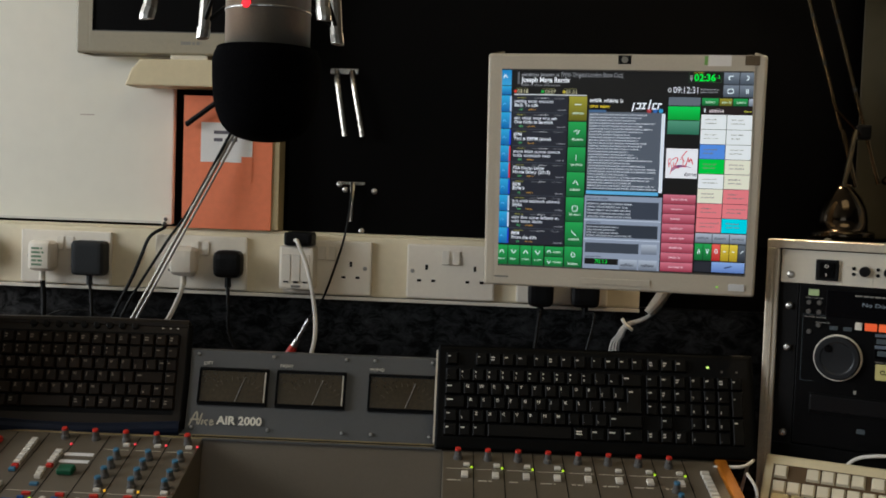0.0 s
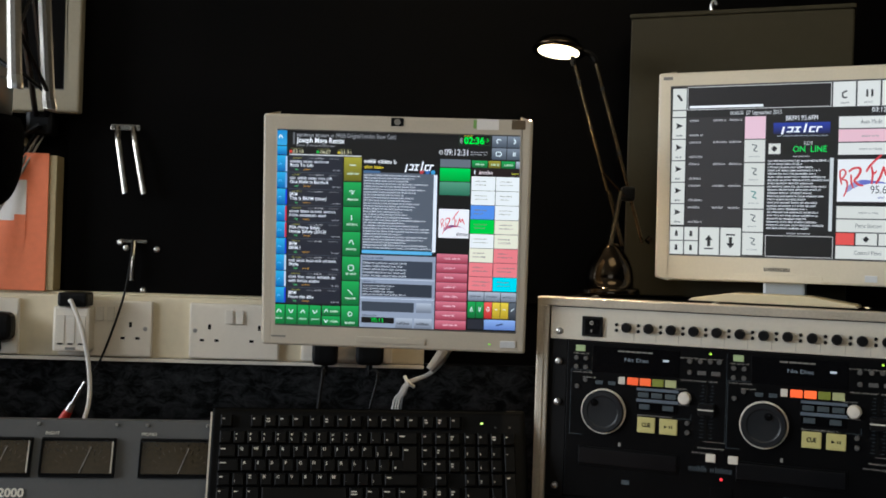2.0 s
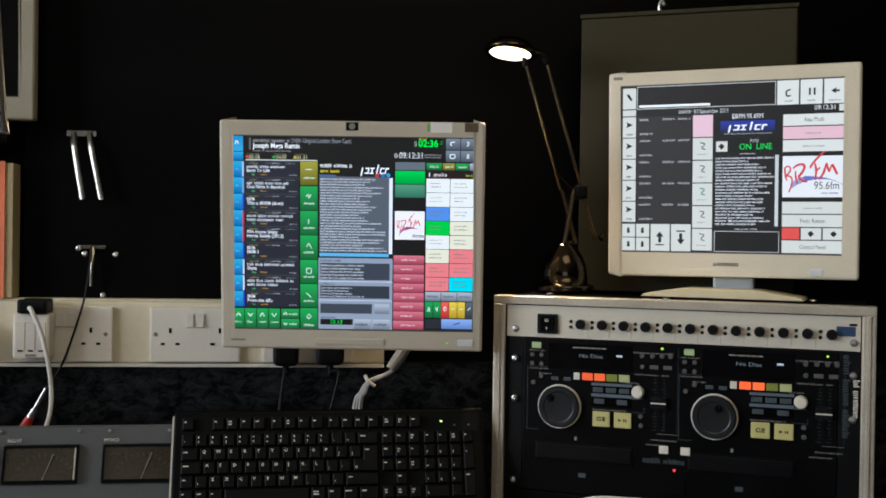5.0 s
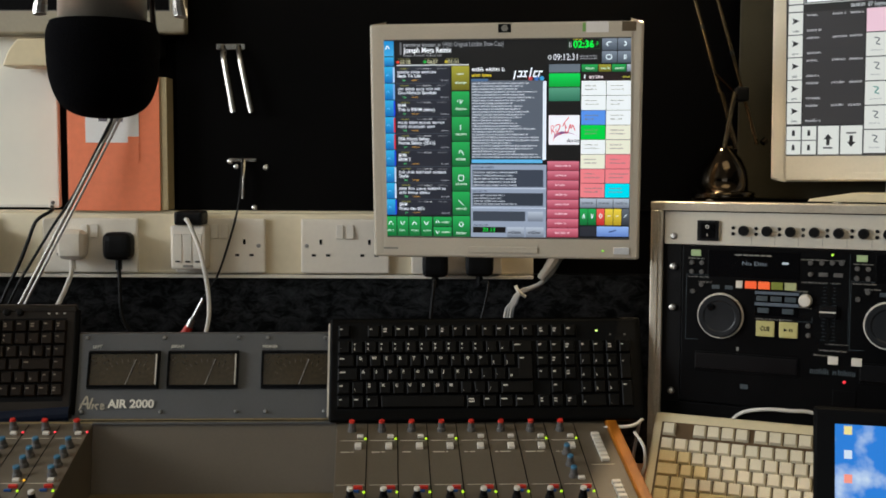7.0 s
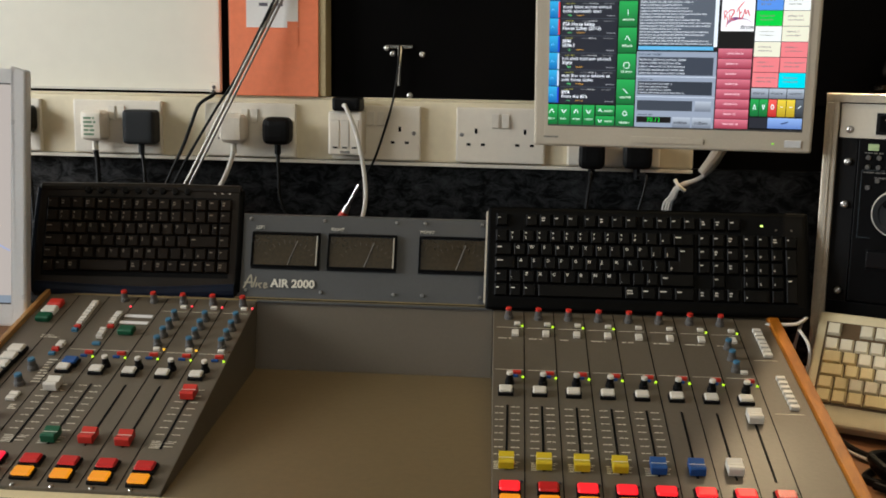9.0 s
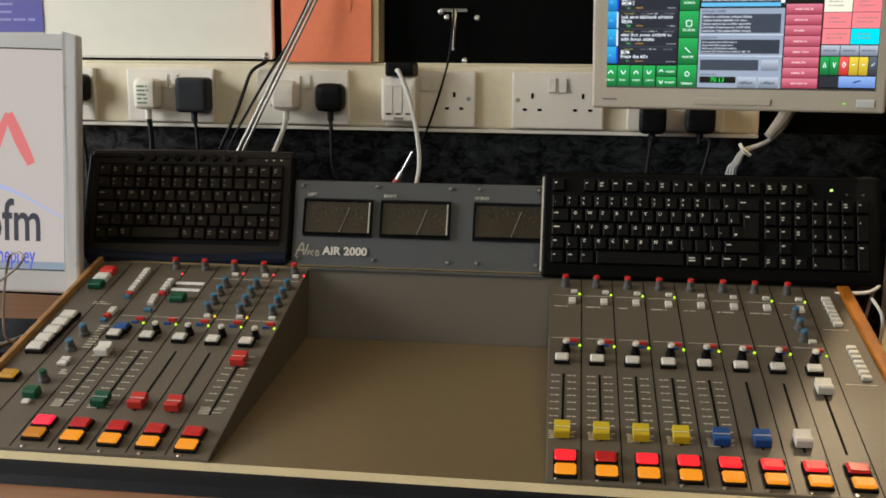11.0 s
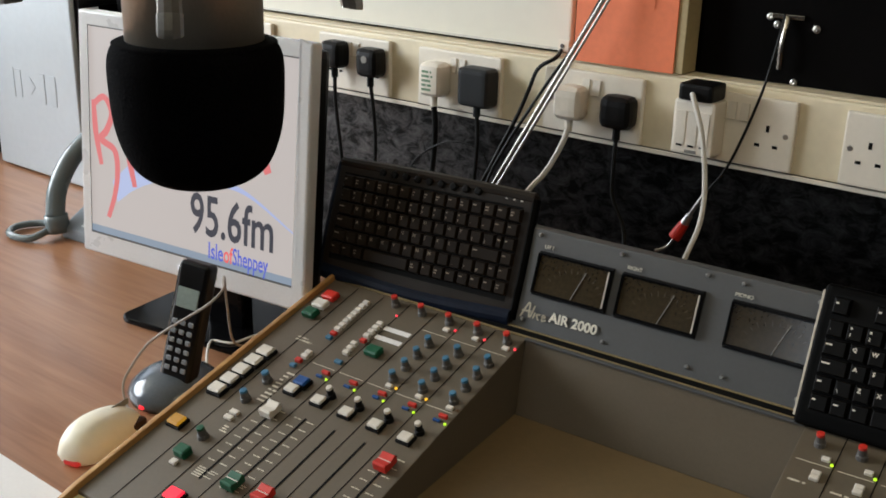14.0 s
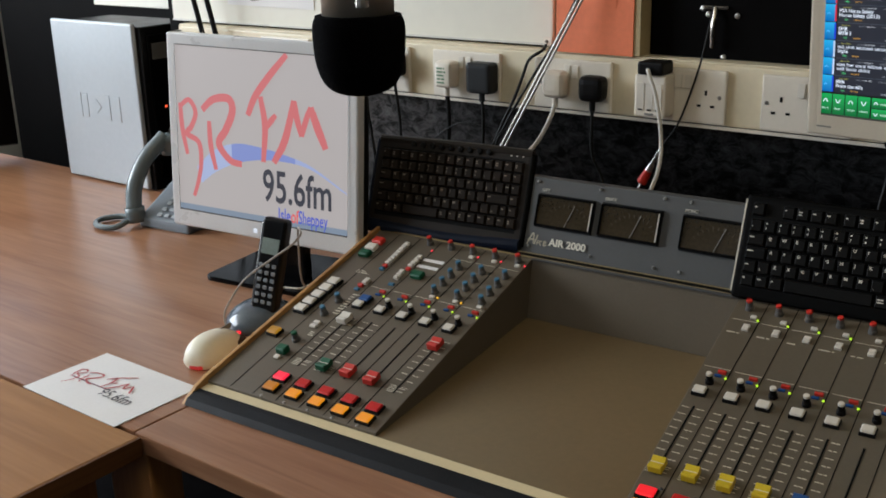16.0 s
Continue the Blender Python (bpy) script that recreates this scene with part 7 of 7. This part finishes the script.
jk = thing("audio_lead", "thin black audio lead with a red plug hanging from the hook", "cable", pose(0, 0, 0))
part("lead", bm_tube([(-0.222, 2.02, 1.262), (-0.221, 2.008, 1.235), (-0.225, 1.99, 1.178), (-0.241, 1.986, 1.118), (-0.259, 1.98, 1.065), (-0.279, 1.972, 1.032)], 0.0018, 8), M_CABLE_B, jk)
part("plug_barrel", bm_tube([(-0.2975, 1.972, 0.997), (-0.3035, 1.972, 0.985)], 0.0062, 12, 1, None, (0.005, 0.0062)), M_STEEL, jk, "bright metal collar")
spring = bm_tube([(-0.279, 1.972, 1.032), (-0.29, 1.972, 1.012), (-0.2985, 1.972, 0.996)], 0.0026, 10, 2)
for k in range(12):
    u = k / 12
    bm_tube([(-0.279 - 0.0195 * u, 1.972, 1.032 - 0.036 * u), (-0.2796 - 0.0195 * u, 1.972, 1.0309 - 0.036 * u)], 0.0032, 8, 1, spring)
part("strain_spring", spring, M_STEEL, jk, "grey metal spring over the lead")
part("plug_tip", bm_tube([(-0.3035, 1.972, 0.985), (-0.309, 1.972, 0.975), (-0.3155, 1.972, 0.963)], 0.0085, 14, 1, None, (0.0068, 0.0088, 0.0078)), M_RED, jk, "red plug sleeve")
part("tail", bm_tube([(-0.3155, 1.972, 0.963), (-0.3225, 1.97, 0.95), (-0.33, 1.965, 0.944), (-0.337, 1.96, 0.942)], 0.002, 8), M_STEEL, jk)
ld = thing("white_cable_bundle", "tied bundle of pale cables behind the silver monitor", "cable", pose(0, 0, 0))
for k in range(4):
    o = 0.004 * k
    part("cable", bm_tube([(0.31, 1.94, 1.16), (0.295 + o * 0.4, 1.935, 1.1), (0.268 + o * 0.5, 1.93, 1.066), (0.234 + o * 0.4, 1.93, 1.051 - o * 0.3), (0.221 + o * 0.8, 1.93, 1.032), (0.211 + o * 1.1, 1.93, 1.01), (0.2 + o * 2, 1.92, 0.9), (0.2 + o * 2, 1.9, 0.76)], 0.0017, 6), M_CABLE_W if k < 3 else M_STEEL, ld)
part("cable_tie", bm_tube([(0.228, 1.926, 1.06), (0.234, 1.922, 1.05), (0.244, 1.926, 1.043)], 0.0028, 6), M_SOCKET, ld)
part("cable_sleeve", bm_tube([(0.3, 1.935, 1.125), (0.29, 1.933, 1.1), (0.268, 1.93, 1.07)], 0.011, 10, 3, None, (0.014, 0.007)), mat("pale_cable_sleeve", (176, 172, 164), 0.5, vary=0.2, scale=80), ld)
tl = thing("thin_lead", "thin black lead hanging in front of the boards", "cable", pose(0, 0, 0))
part("lead", bm_tube([(-0.547, 2.03, 1.179), (-0.534, 1.995, 1.1735), (-0.556, 1.986, 1.157), (-0.57, 1.985, 1.124), (-0.584, 1.98, 1.086), (-0.611, 1.965, 1.019), (-0.63, 1.94, 0.94), (-0.63, 1.93, 0.76)], 0.003, 8), M_CABLE_B, tl)

# ---- microphone on its boom ----
mic = thing("studio_microphone", "nickel studio microphone with a black foam windshield in a cradle", "microphone", pose(-0.122, 1.03, 1.277))
foam = [(max(0.0, p.x), p.z) for p in spline([(0.0, 0, 0.0), (0.012, 0, 0.0008), (0.0228, 0, 0.004), (0.031, 0, 0.0105), (0.0362, 0, 0.0215), (0.0388, 0, 0.034), (0.0397, 0, 0.051), (0.0394, 0, 0.0605), (0.0372, 0, 0.0665), (0.033, 0, 0.069), (0.0, 0, 0.0695)], 4)]
part("foam_windshield", bm_lathe(foam, 64), M_FOAM, mic, "black foam windshield", None, True)
part("body", bm_lathe([(0.0, 0.066), (0.031, 0.0665), (0.031, 0.185), (0.028, 0.195), (0.0, 0.195)], 40), M_MICBODY, mic, "satin nickel tube", None, True)
part("body_ring", bm_lathe([(0.0312, 0.094), (0.0316, 0.0945), (0.0316, 0.0955), (0.0312, 0.096)], 40), M_STEEL, mic)
mesh_part("status_light", make_mesh(bm_lathe([(0.0034, 0), (0.003, 0.0014), (0, 0.002)], 10)), glow(255, 40, 50, 2.0), mic, "small red status light", pose(-0.0085, -0.0298, 0.0965) @ FACE)
for a in (-38, 24, 86, 148, 210):
    part("slot", bm_box(-0.0052, 0.0052, -0.0318, -0.03, 0.106, 0.165, 0.0008), M_CHROME, mic, "bright chrome slot", pose(0, 0, 0, 0, 0, a))
ARMS = ((-0.074, -0.043), (0.051, -0.0525), (0.04, 0.059), (-0.062, 0.044))
for n, (ax, ay) in enumerate(ARMS):
    part("cradle_arm", bm_tube([(ax * 0.86, ay * 0.86, 0.205), (ax * 0.92, ay * 0.92, 0.15), (ax, ay, 0.088)], 0.0048, 10, 2), M_ROD, mic)
    part("arm_foot", bm_tube([(ax, ay, 0.0895), (ax * 1.02, ay * 1.02, 0.0835), (ax * 1.02, ay * 1.02, 0.0815)], 0.005, 10, 2, None, (0.0052, 0.0052, 0.003)), M_STEEL, mic)
    bx, by = ARMS[(n + 1) % 4]
    mx, my = (ax + bx) / 2, (ay + by) / 2
    k = 0.034 / math.hypot(mx, my)
    part("elastic_cord", bm_tube([(ax, ay, 0.093), (mx * k, my * k, 0.132), (bx, by, 0.093)], 0.0017, 6, 1), M_CABLE_B, mic)
    part("elastic_cord", bm_tube([(ax * 0.88, ay * 0.88, 0.192), (mx * k, my * k, 0.132), (bx * 0.88, by * 0.88, 0.192)], 0.0017, 6, 1), M_CABLE_B, mic)
ring = [(0.06 * math.cos(t * math.pi / 8), 0.06 * math.sin(t * math.pi / 8), 0.205) for t in range(17)]
part("cradle_ring", bm_tube(ring, 0.0058, 8, 2), M_CHROME, mic)
part("cradle_bridge", bm_box(-0.062, 0.062, -0.008, 0.008, 0.2, 0.21, 0.002), M_STEEL, mic)
boom = thing("microphone_boom", "silver sprung boom arm clamped behind the keyboard", "boom arm", pose(0, 0, 0))
part("clamp", bm_box(-0.63, -0.58, 1.84, 1.9, 0.75, 0.8, 0.004), M_BLACK, boom)
part("post", bm_tube([(-0.605, 1.872, 0.79), (-0.596, 1.882, 0.94)], 0.008, 10, 1), M_BLACK, boom)
for o, r in ((-0.003, 0.003), (0.0048, 0.0022)):
    part("lower_rod", bm_tube([(-0.596 + o, 1.882, 0.93), (-0.368 + o, 2.012, 1.435)], r, 8, 1), M_ROD, boom)
part("cable", bm_tube([(-0.376, 1.99, 1.425), (-0.444, 1.972, 1.284), (-0.484, 1.965, 1.203), (-0.513, 1.957, 1.157), (-0.545, 1.945, 1.1), (-0.57, 1.932, 1.05), (-0.59, 1.915, 0.99), (-0.605, 1.89, 0.86)], 0.0024, 8), M_CABLE_B, boom, "black cable along the rods")
part("elbow", bm_box(-0.392, -0.348, 1.99, 2.032, 1.425, 1.475, 0.008), M_BLACK, boom)
for o in (0.0, 0.018):
    part("upper_rod", bm_tube([(-0.378 + o, 2.0, 1.455), (-0.131 + o, 1.05, 1.658)], 0.0045, 8, 1), M_BLACK, boom)
part("drop_stem", bm_tube([(-0.122, 1.05, 1.658), (-0.122, 1.03, 1.598), (-0.122, 1.03, 1.486)], 0.008, 10), M_STEEL, boom)
part("lock_handle", bm_tube([(-0.366, 1.985, 1.44), (-0.45, 1.985, 1.382), (-0.498, 1.985, 1.346)], 0.0045, 8, 1), M_BLACK, boom, "black locking handle")
part("cable", bm_tube([(-0.777, 1.955, 0.93), (-0.775, 1.968, 0.975), (-0.745, 1.97, 1.006), (-0.696, 1.97, 1.029), (-0.642, 1.97, 1.024), (-0.624, 1.965, 0.992), (-0.63, 1.94, 0.93), (-0.62, 1.9, 0.8)], 0.0016, 8), M_CABLE_B, boom, "thin black cable loop")
bm2 = thing("black_stand", "pair of thin black stand rods behind the emblem monitor", "stand", pose(-1.33, 1.98, 0.75))
part("foot", bm_lathe([(0.05, 0), (0.05, 0.01), (0.02, 0.02), (0, 0.02)], 20), M_BLACK, bm2)
for o in (0.0, 0.045):
    part("rod", bm_tube([(o, 0, 0.01), (o - 0.2, 0, 0.75)], 0.006, 8, 1), M_BLACK, bm2)

# ---- things on the left of the desk ----
pc = thing("computer_tower", "silver desktop computer tower standing on the desk", "computer", pose(-2.022, 1.97, 0.75))
part("case", bm_box(0.004, 0.348, 0.014, 0.19, 0.0, 0.412, 0.006), M_BLACK, pc)
part("side_panel", bm_box(0, 0.335, 0.0, 0.0135, 0.004, 0.42, 0.006, 3), M_PCSILVER, pc, "silver side panel")
for x0, x1, z0, z1 in ((0.09, 0.096, 0.17, 0.235), (0.1, 0.124, 0.172, 0.233), (0.196, 0.216, 0.17, 0.235), (0.236, 0.258, 0.17, 0.235)):
    part("emblem_bar", bm_box(x0, x1, -0.0012, 0.0, z0, z1, 0.0005, 1), M_PCSILVER, pc)
em2 = bm_box(-0.014, 0.014, -0.0012, 0, -0.014, 0.014, 0.0006, 1)
part("emblem_bar", em2, M_PCSILVER, pc, "", pose(0.16, 0, 0.203, 0, 45, 0))
part("front_grille", bm_box(0.3485, 0.353, 0.03, 0.18, 0.03, 0.39, 0.004), M_CDBLACK, pc)
part("drive_bay", bm_box(0.3535, 0.356, 0.04, 0.17, 0.33, 0.37, 0.002), M_GREYKNOB, pc)
part("power_light", bm_box(0.3535, 0.355, 0.064, 0.07, 0.208, 0.213), glow(255, 90, 50, 1.5), pc)
part("fan_grille", bm_lathe([(0.045, 0), (0.045, 0.004), (0.038, 0.004), (0.034, 0.001), (0, 0.001)], 24), M_GREYKNOB, pc, "", pose(0.3532, 0.1, 0.12, 0, 90, 0))
bt = thing("flat_monitor", "black monitor, switched off, at the end of the desk", "monitor", pose(-2.533, 1.558, 0.76, 0, 0, 66))
part("bezel", bm_box(0, 0.5, 0, 0.03, 0.03, 0.4, 0.006), M_BLACKPANEL, bt)
part("screen", bm_quad(0.02, 0.48, 0.055, 0.385, -0.0008), M_BLACKPANEL, bt)
part("bezel_edge", bm_box(0.004, 0.496, -0.0016, -0.0002, 0.031, 0.034, 0.0005), M_GREYKNOB, bt, "thin grey lower edge")
part("foot", bm_box(0.15, 0.35, -0.08, 0.1, -0.01, 0.002, 0.004), M_BLACK, bt)
part("neck", bm_box(0.22, 0.28, 0.005, 0.025, 0.0, 0.04, 0.003), M_BLACK, bt)

tp = thing("desk_telephone", "grey corded desk telephone behind the emblem monitor", "telephone", pose(-1.385, 1.815, 0.75, 0, 0, 6))
part("body", bm_side_prism([(-0.048, 0.0), (-0.048, 0.022), (0.1, 0.1), (0.11, 0.09), (0.11, 0.0)], -0.075, 0.075, 0.006), M_PHONE, tp)
TPS = pose(-0.005, -0.048, 0.0225, math.degrees(math.atan2(0.078, 0.148)))
for r in range(4):
    for c in range(3):
        part("key", bm_box(-0.007, 0.007, -0.005, 0.005, 0, 0.004, 0.0015, 1), M_PCSILVER, tp, "", TPS @ pose(-0.015 + 0.022 * c, 0.016 + 0.019 * r, 0.0005))
part("display", bm_box(-0.03, 0.06, 0.1, 0.14, 0.0, 0.003, 0.001), M_CDDARK, tp, "", TPS)
hs = part("handset", bm_tube([(-0.083, -0.052, 0.04), (-0.09, -0.035, 0.09), (-0.084, 0.0, 0.145), (-0.066, 0.05, 0.19)], 0.018, 14, 8), M_PHONEDK, tp, "grey-green curved handset", None, True)
part("mouthpiece", bm_tube([(-0.08, -0.05, 0.012), (-0.083, -0.05, 0.045)], 0.022, 16, 3), M_PHONEDK, hs, "", None, True)
part("earpiece", bm_tube([(-0.062, 0.06, 0.15), (-0.062, 0.055, 0.192)], 0.022, 16, 3), M_PHONEDK, hs, "", None, True)
part("cord", bm_tube([(-0.085, -0.06, 0.02), (-0.1, -0.1, 0.008), (-0.15, -0.105, 0.008), (-0.178, -0.07, 0.008), (-0.16, -0.03, 0.008), (-0.11, -0.02, 0.01), (-0.076, -0.01, 0.012)], 0.0065, 10), M_PHONEDK, tp, "grey curly cord")

ct = thing("cordless_phone", "dark cordless handset standing in its charging cradle", "telephone", pose(-0.764, 1.498, 0.75, 0, 0, 14))
part("cradle", bm_lathe([(0.062, 0.0), (0.064, 0.009), (0.06, 0.018), (0.05, 0.028), (0.036, 0.036), (0.02, 0.04), (0.0, 0.04)], 36), mat("glossy_slate_plastic", (78, 86, 94), 0.14, spec=0.5), ct, "glossy grey cradle", pose(-0.026, 0.014, 0), True)
hsm = pose(-0.012, 0.0, 0.024, -15, 5, 0)
mat_keys = mat("slate_phone_key", (122, 128, 134), 0.4)
hb = part("handset", bm_box(-0.0235, 0.0235, -0.013, 0.013, 0.0, 0.166, 0.009, 4), M_PHONEBLACK, ct, "", hsm)
for s in (-1,):
    part("side_trim", bm_box(s * 0.0236 - 0.0008, s * 0.0236 + 0.001, -0.0095, 0.001, 0.01, 0.156, 0.001), M_CHROME, hb)
part("display", bm_box(-0.0165, 0.0165, -0.0142, -0.0128, 0.104, 0.131, 0.001), mat("grey_lcd", (136, 150, 146), 0.25), hb, "grey display")
for r in range(6):
    for c in range(3):
        part("key", bm_box(-0.0042, 0.0042, -0.0152, -0.0128, -0.0034, 0.0034, 0.0012, 1), mat_keys, hb, "", pose(-0.0125 + 0.0125 * c, 0, 0.022 + 0.0125 * r))
part("charge_light", bm_box(-0.037, -0.03, -0.0515, -0.0475, 0.004, 0.009, 0.001), glow(255, 40, 50), ct)

ms = thing("computer_mouse", "ivory ball mouse with a thin grey lead on the desk", "mouse", pose(-0.757, 1.364, 0.75, 0, 0, 14))
bm = bmesh.new()
rings = []
for i in range(13):
    r = (i / 12) ** 0.8
    ring = []
    for k in range(36):
        c, sn = math.cos(k * math.pi / 18), math.sin(k * math.pi / 18)
        px, py = 0.0335 * r * math.copysign(abs(c) ** 0.8, c), 0.061 * r * math.copysign(abs(sn) ** 0.85, sn)
        ring.append(bm.verts.new((px * (1 - 1.4 * py), py, 0.008 + 0.0335 * max(0.0, 1 - r**2.6) ** 0.62 * (1 - 3.2 * py))))
    rings.append(ring)
rings.append([bm.verts.new((v.co.x * 0.94, v.co.y * 0.94, 0.0)) for v in rings[-1]])
for ra, rb in zip(rings, rings[1:]):
    for k in range(36):
        bm.faces.new((ra[k], rb[k], rb[(k + 1) % 36], ra[(k + 1) % 36]))
bmesh.ops.remove_doubles(bm, verts=bm.verts[:], dist=1e-6)
bmesh.ops.recalc_face_normals(bm, faces=bm.faces[:])
part("shell", bm, M_MOUSE, ms, "", None, True)
part("button_seam", bm_box(-0.0006, 0.0006, 0.018, 0.05, 0.03, 0.0385), M_GREYLINE, ms)
part("sensor_glow", bm_box(-0.006, 0.016, -0.0615, -0.045, 0.001, 0.008, 0.003), glow(206, 40, 34, 0.5), ms, "red lit tail of the mouse")
# dark block added for shade on the mouse's far side, not a grip
part("side_grip", bm_box(0.014, 0.0295, 0.012, 0.05, 0.003, 0.019, 0.005), mat("brown_flank_shade", (58, 40, 26), 0.5), ms, "dark brown block standing in for the mouse's shaded side")
part("badge", bm_box(-0.008, 0.008, -0.05, -0.0475, 0.0275, 0.0285), M_GREYLINE, ms)
mc = thing("mouse_lead", "grey mouse lead looping over the cordless phone", "cable", pose(0, 0, 0))
part("lead", bm_tube([(-0.772, 1.418, 0.762), (-0.794, 1.425, 0.768), (-0.803, 1.43, 0.788), (-0.798, 1.438, 0.808), (-0.778, 1.45, 0.842), (-0.752, 1.457, 0.866), (-0.722, 1.468, 0.889), (-0.696, 1.48, 0.909), (-0.685, 1.49, 0.921), (-0.688, 1.506, 0.929), (-0.71, 1.525, 0.93), (-0.738, 1.55, 0.915), (-0.765, 1.575, 0.86), (-0.785, 1.6, 0.795), (-0.79, 1.64, 0.774), (-0.785, 1.69, 0.772), (-0.76, 1.81, 0.757), (-0.76, 1.86, 0.754)], 0.0017, 8), M_LEADGREY, mc)
pc = thing("phone_lead", "thin white lead curled on the black monitor foot behind the cradle", "cable", pose(0, 0, 0))
part("lead", bm_tube([(-0.781, 1.555, 0.757), (-0.8, 1.563, 0.758), (-0.843, 1.599, 0.761), (-0.868, 1.628, 0.761), (-0.852, 1.636, 0.761), (-0.838, 1.645, 0.761), (-0.835, 1.675, 0.761), (-0.83, 1.72, 0.761)], 0.002, 8), M_CABLE_W, pc)
lc = thing("black_lead", "thin black and white leads lying behind the cordless phone", "cable", pose(0, 0, 0))
part("lead", bm_tube([(-0.76, 1.55, 0.756), (-0.72, 1.6, 0.756), (-0.7, 1.66, 0.756), (-0.72, 1.72, 0.756)], 0.002, 6), M_CABLE_W, lc)
part("lead", bm_tube([(-0.715, 1.5, 0.757), (-0.69, 1.55, 0.757), (-0.695, 1.62, 0.757)], 0.003, 6), M_CABLE_B, lc)

pp = thing("printed_card", "white card printed with the red station emblem on the desk", "card", pose(-0.911, 1.1185, 0.7502, 0, 0, -0.6))
part("card", bm_box(0, 0.226, 0, 0.151, 0.0, 0.0012), M_PAPER, pp)
FLAT = pose(0, 0, 0.0013, -90)
station_logo(pp, 0.018, 0.035, 0.16, -0.0003, material=mat("red_print", (186, 84, 86), 0.7), arc=False, kz=0.085, weight=0.55)
for o in pp.children:
    if o.name.startswith("emblem"):
        o.matrix_basis = FLAT
words("95.6fm", 0.03, mat("dark_print", (84, 84, 90), 0.7), pp, pose(0.15, 0.058, 0.0019), thick=0.0, width=0.07)
part("underline", bm_box(0.03, 0.12, 0.066, 0.068, 0.0012, 0.0014), mat("purple_print", (110, 60, 80), 0.7), pp)

# leads on the desk right of the console
kl = thing("keyboard_lead", "pale lead arching over the back of the beige keyboard", "cable", pose(0, 0, 0))
part("lead", bm_tube([(0.512, 1.752, 0.86), (0.531, 1.735, 0.898), (0.557, 1.712, 0.912), (0.594, 1.698, 0.9135), (0.63, 1.69, 0.91), (0.68, 1.66, 0.88), (0.7, 1.65, 0.8), (0.7, 1.65, 0.757)], 0.0026, 8), M_CABLE_W, kl)
rl = thing("desk_leads", "black and white leads lying between console and keyboard", "cable", pose(0, 0, 0))
part("lead", bm_tube([(0.33, 1.74, 0.87), (0.345, 1.725, 0.882), (0.381, 1.72, 0.886), (0.4, 1.74, 0.892), (0.405, 1.79, 0.88), (0.405, 1.85, 0.8), (0.405, 1.86, 0.757)], 0.0024, 8), M_CABLE_W, rl)
part("lead", bm_tube([(0.376, 1.67, 0.89), (0.387, 1.66, 0.872), (0.388, 1.655, 0.85), (0.383, 1.65, 0.82), (0.4, 1.62, 0.78), (0.43, 1.58, 0.757), (0.5, 1.5, 0.756)], 0.002, 8), M_CABLE_W, rl)
part("lead", bm_tube([(0.42, 1.66, 0.757), (0.44, 1.58, 0.757), (0.5, 1.52, 0.757), (0.52, 1.46, 0.757), (0.46, 1.38, 0.757)], 0.005, 8), M_CABLE_B, rl)
part("lead", bm_tube([(0.43, 1.47, 0.757), (0.48, 1.42, 0.757), (0.54, 1.4, 0.757)], 0.005, 8), M_CABLE_B, rl)
# loops stand in for an unidentified crumpled black object on the desk
coil = thing("black_heap", "black loops standing in for a crumpled black object before the beige keyboard", "cable", pose(0.482, 1.5, 0.7505))
rr = random.Random(14)
for k in range(3):
    a0, rx, ry, z = rr.uniform(0, 6), rr.uniform(0.036, 0.06), rr.uniform(0.026, 0.042), 0.006 + 0.0085 * k
    part("loop", bm_tube([(rr.uniform(-0.004, 0.004) + rx * math.cos(a0 + t * math.pi / 6), ry * math.sin(a0 + t * math.pi / 6), z + 0.003 * math.sin(t + k)) for t in range(12)], 0.0055, 8, 3), M_CABLE_B, coil)
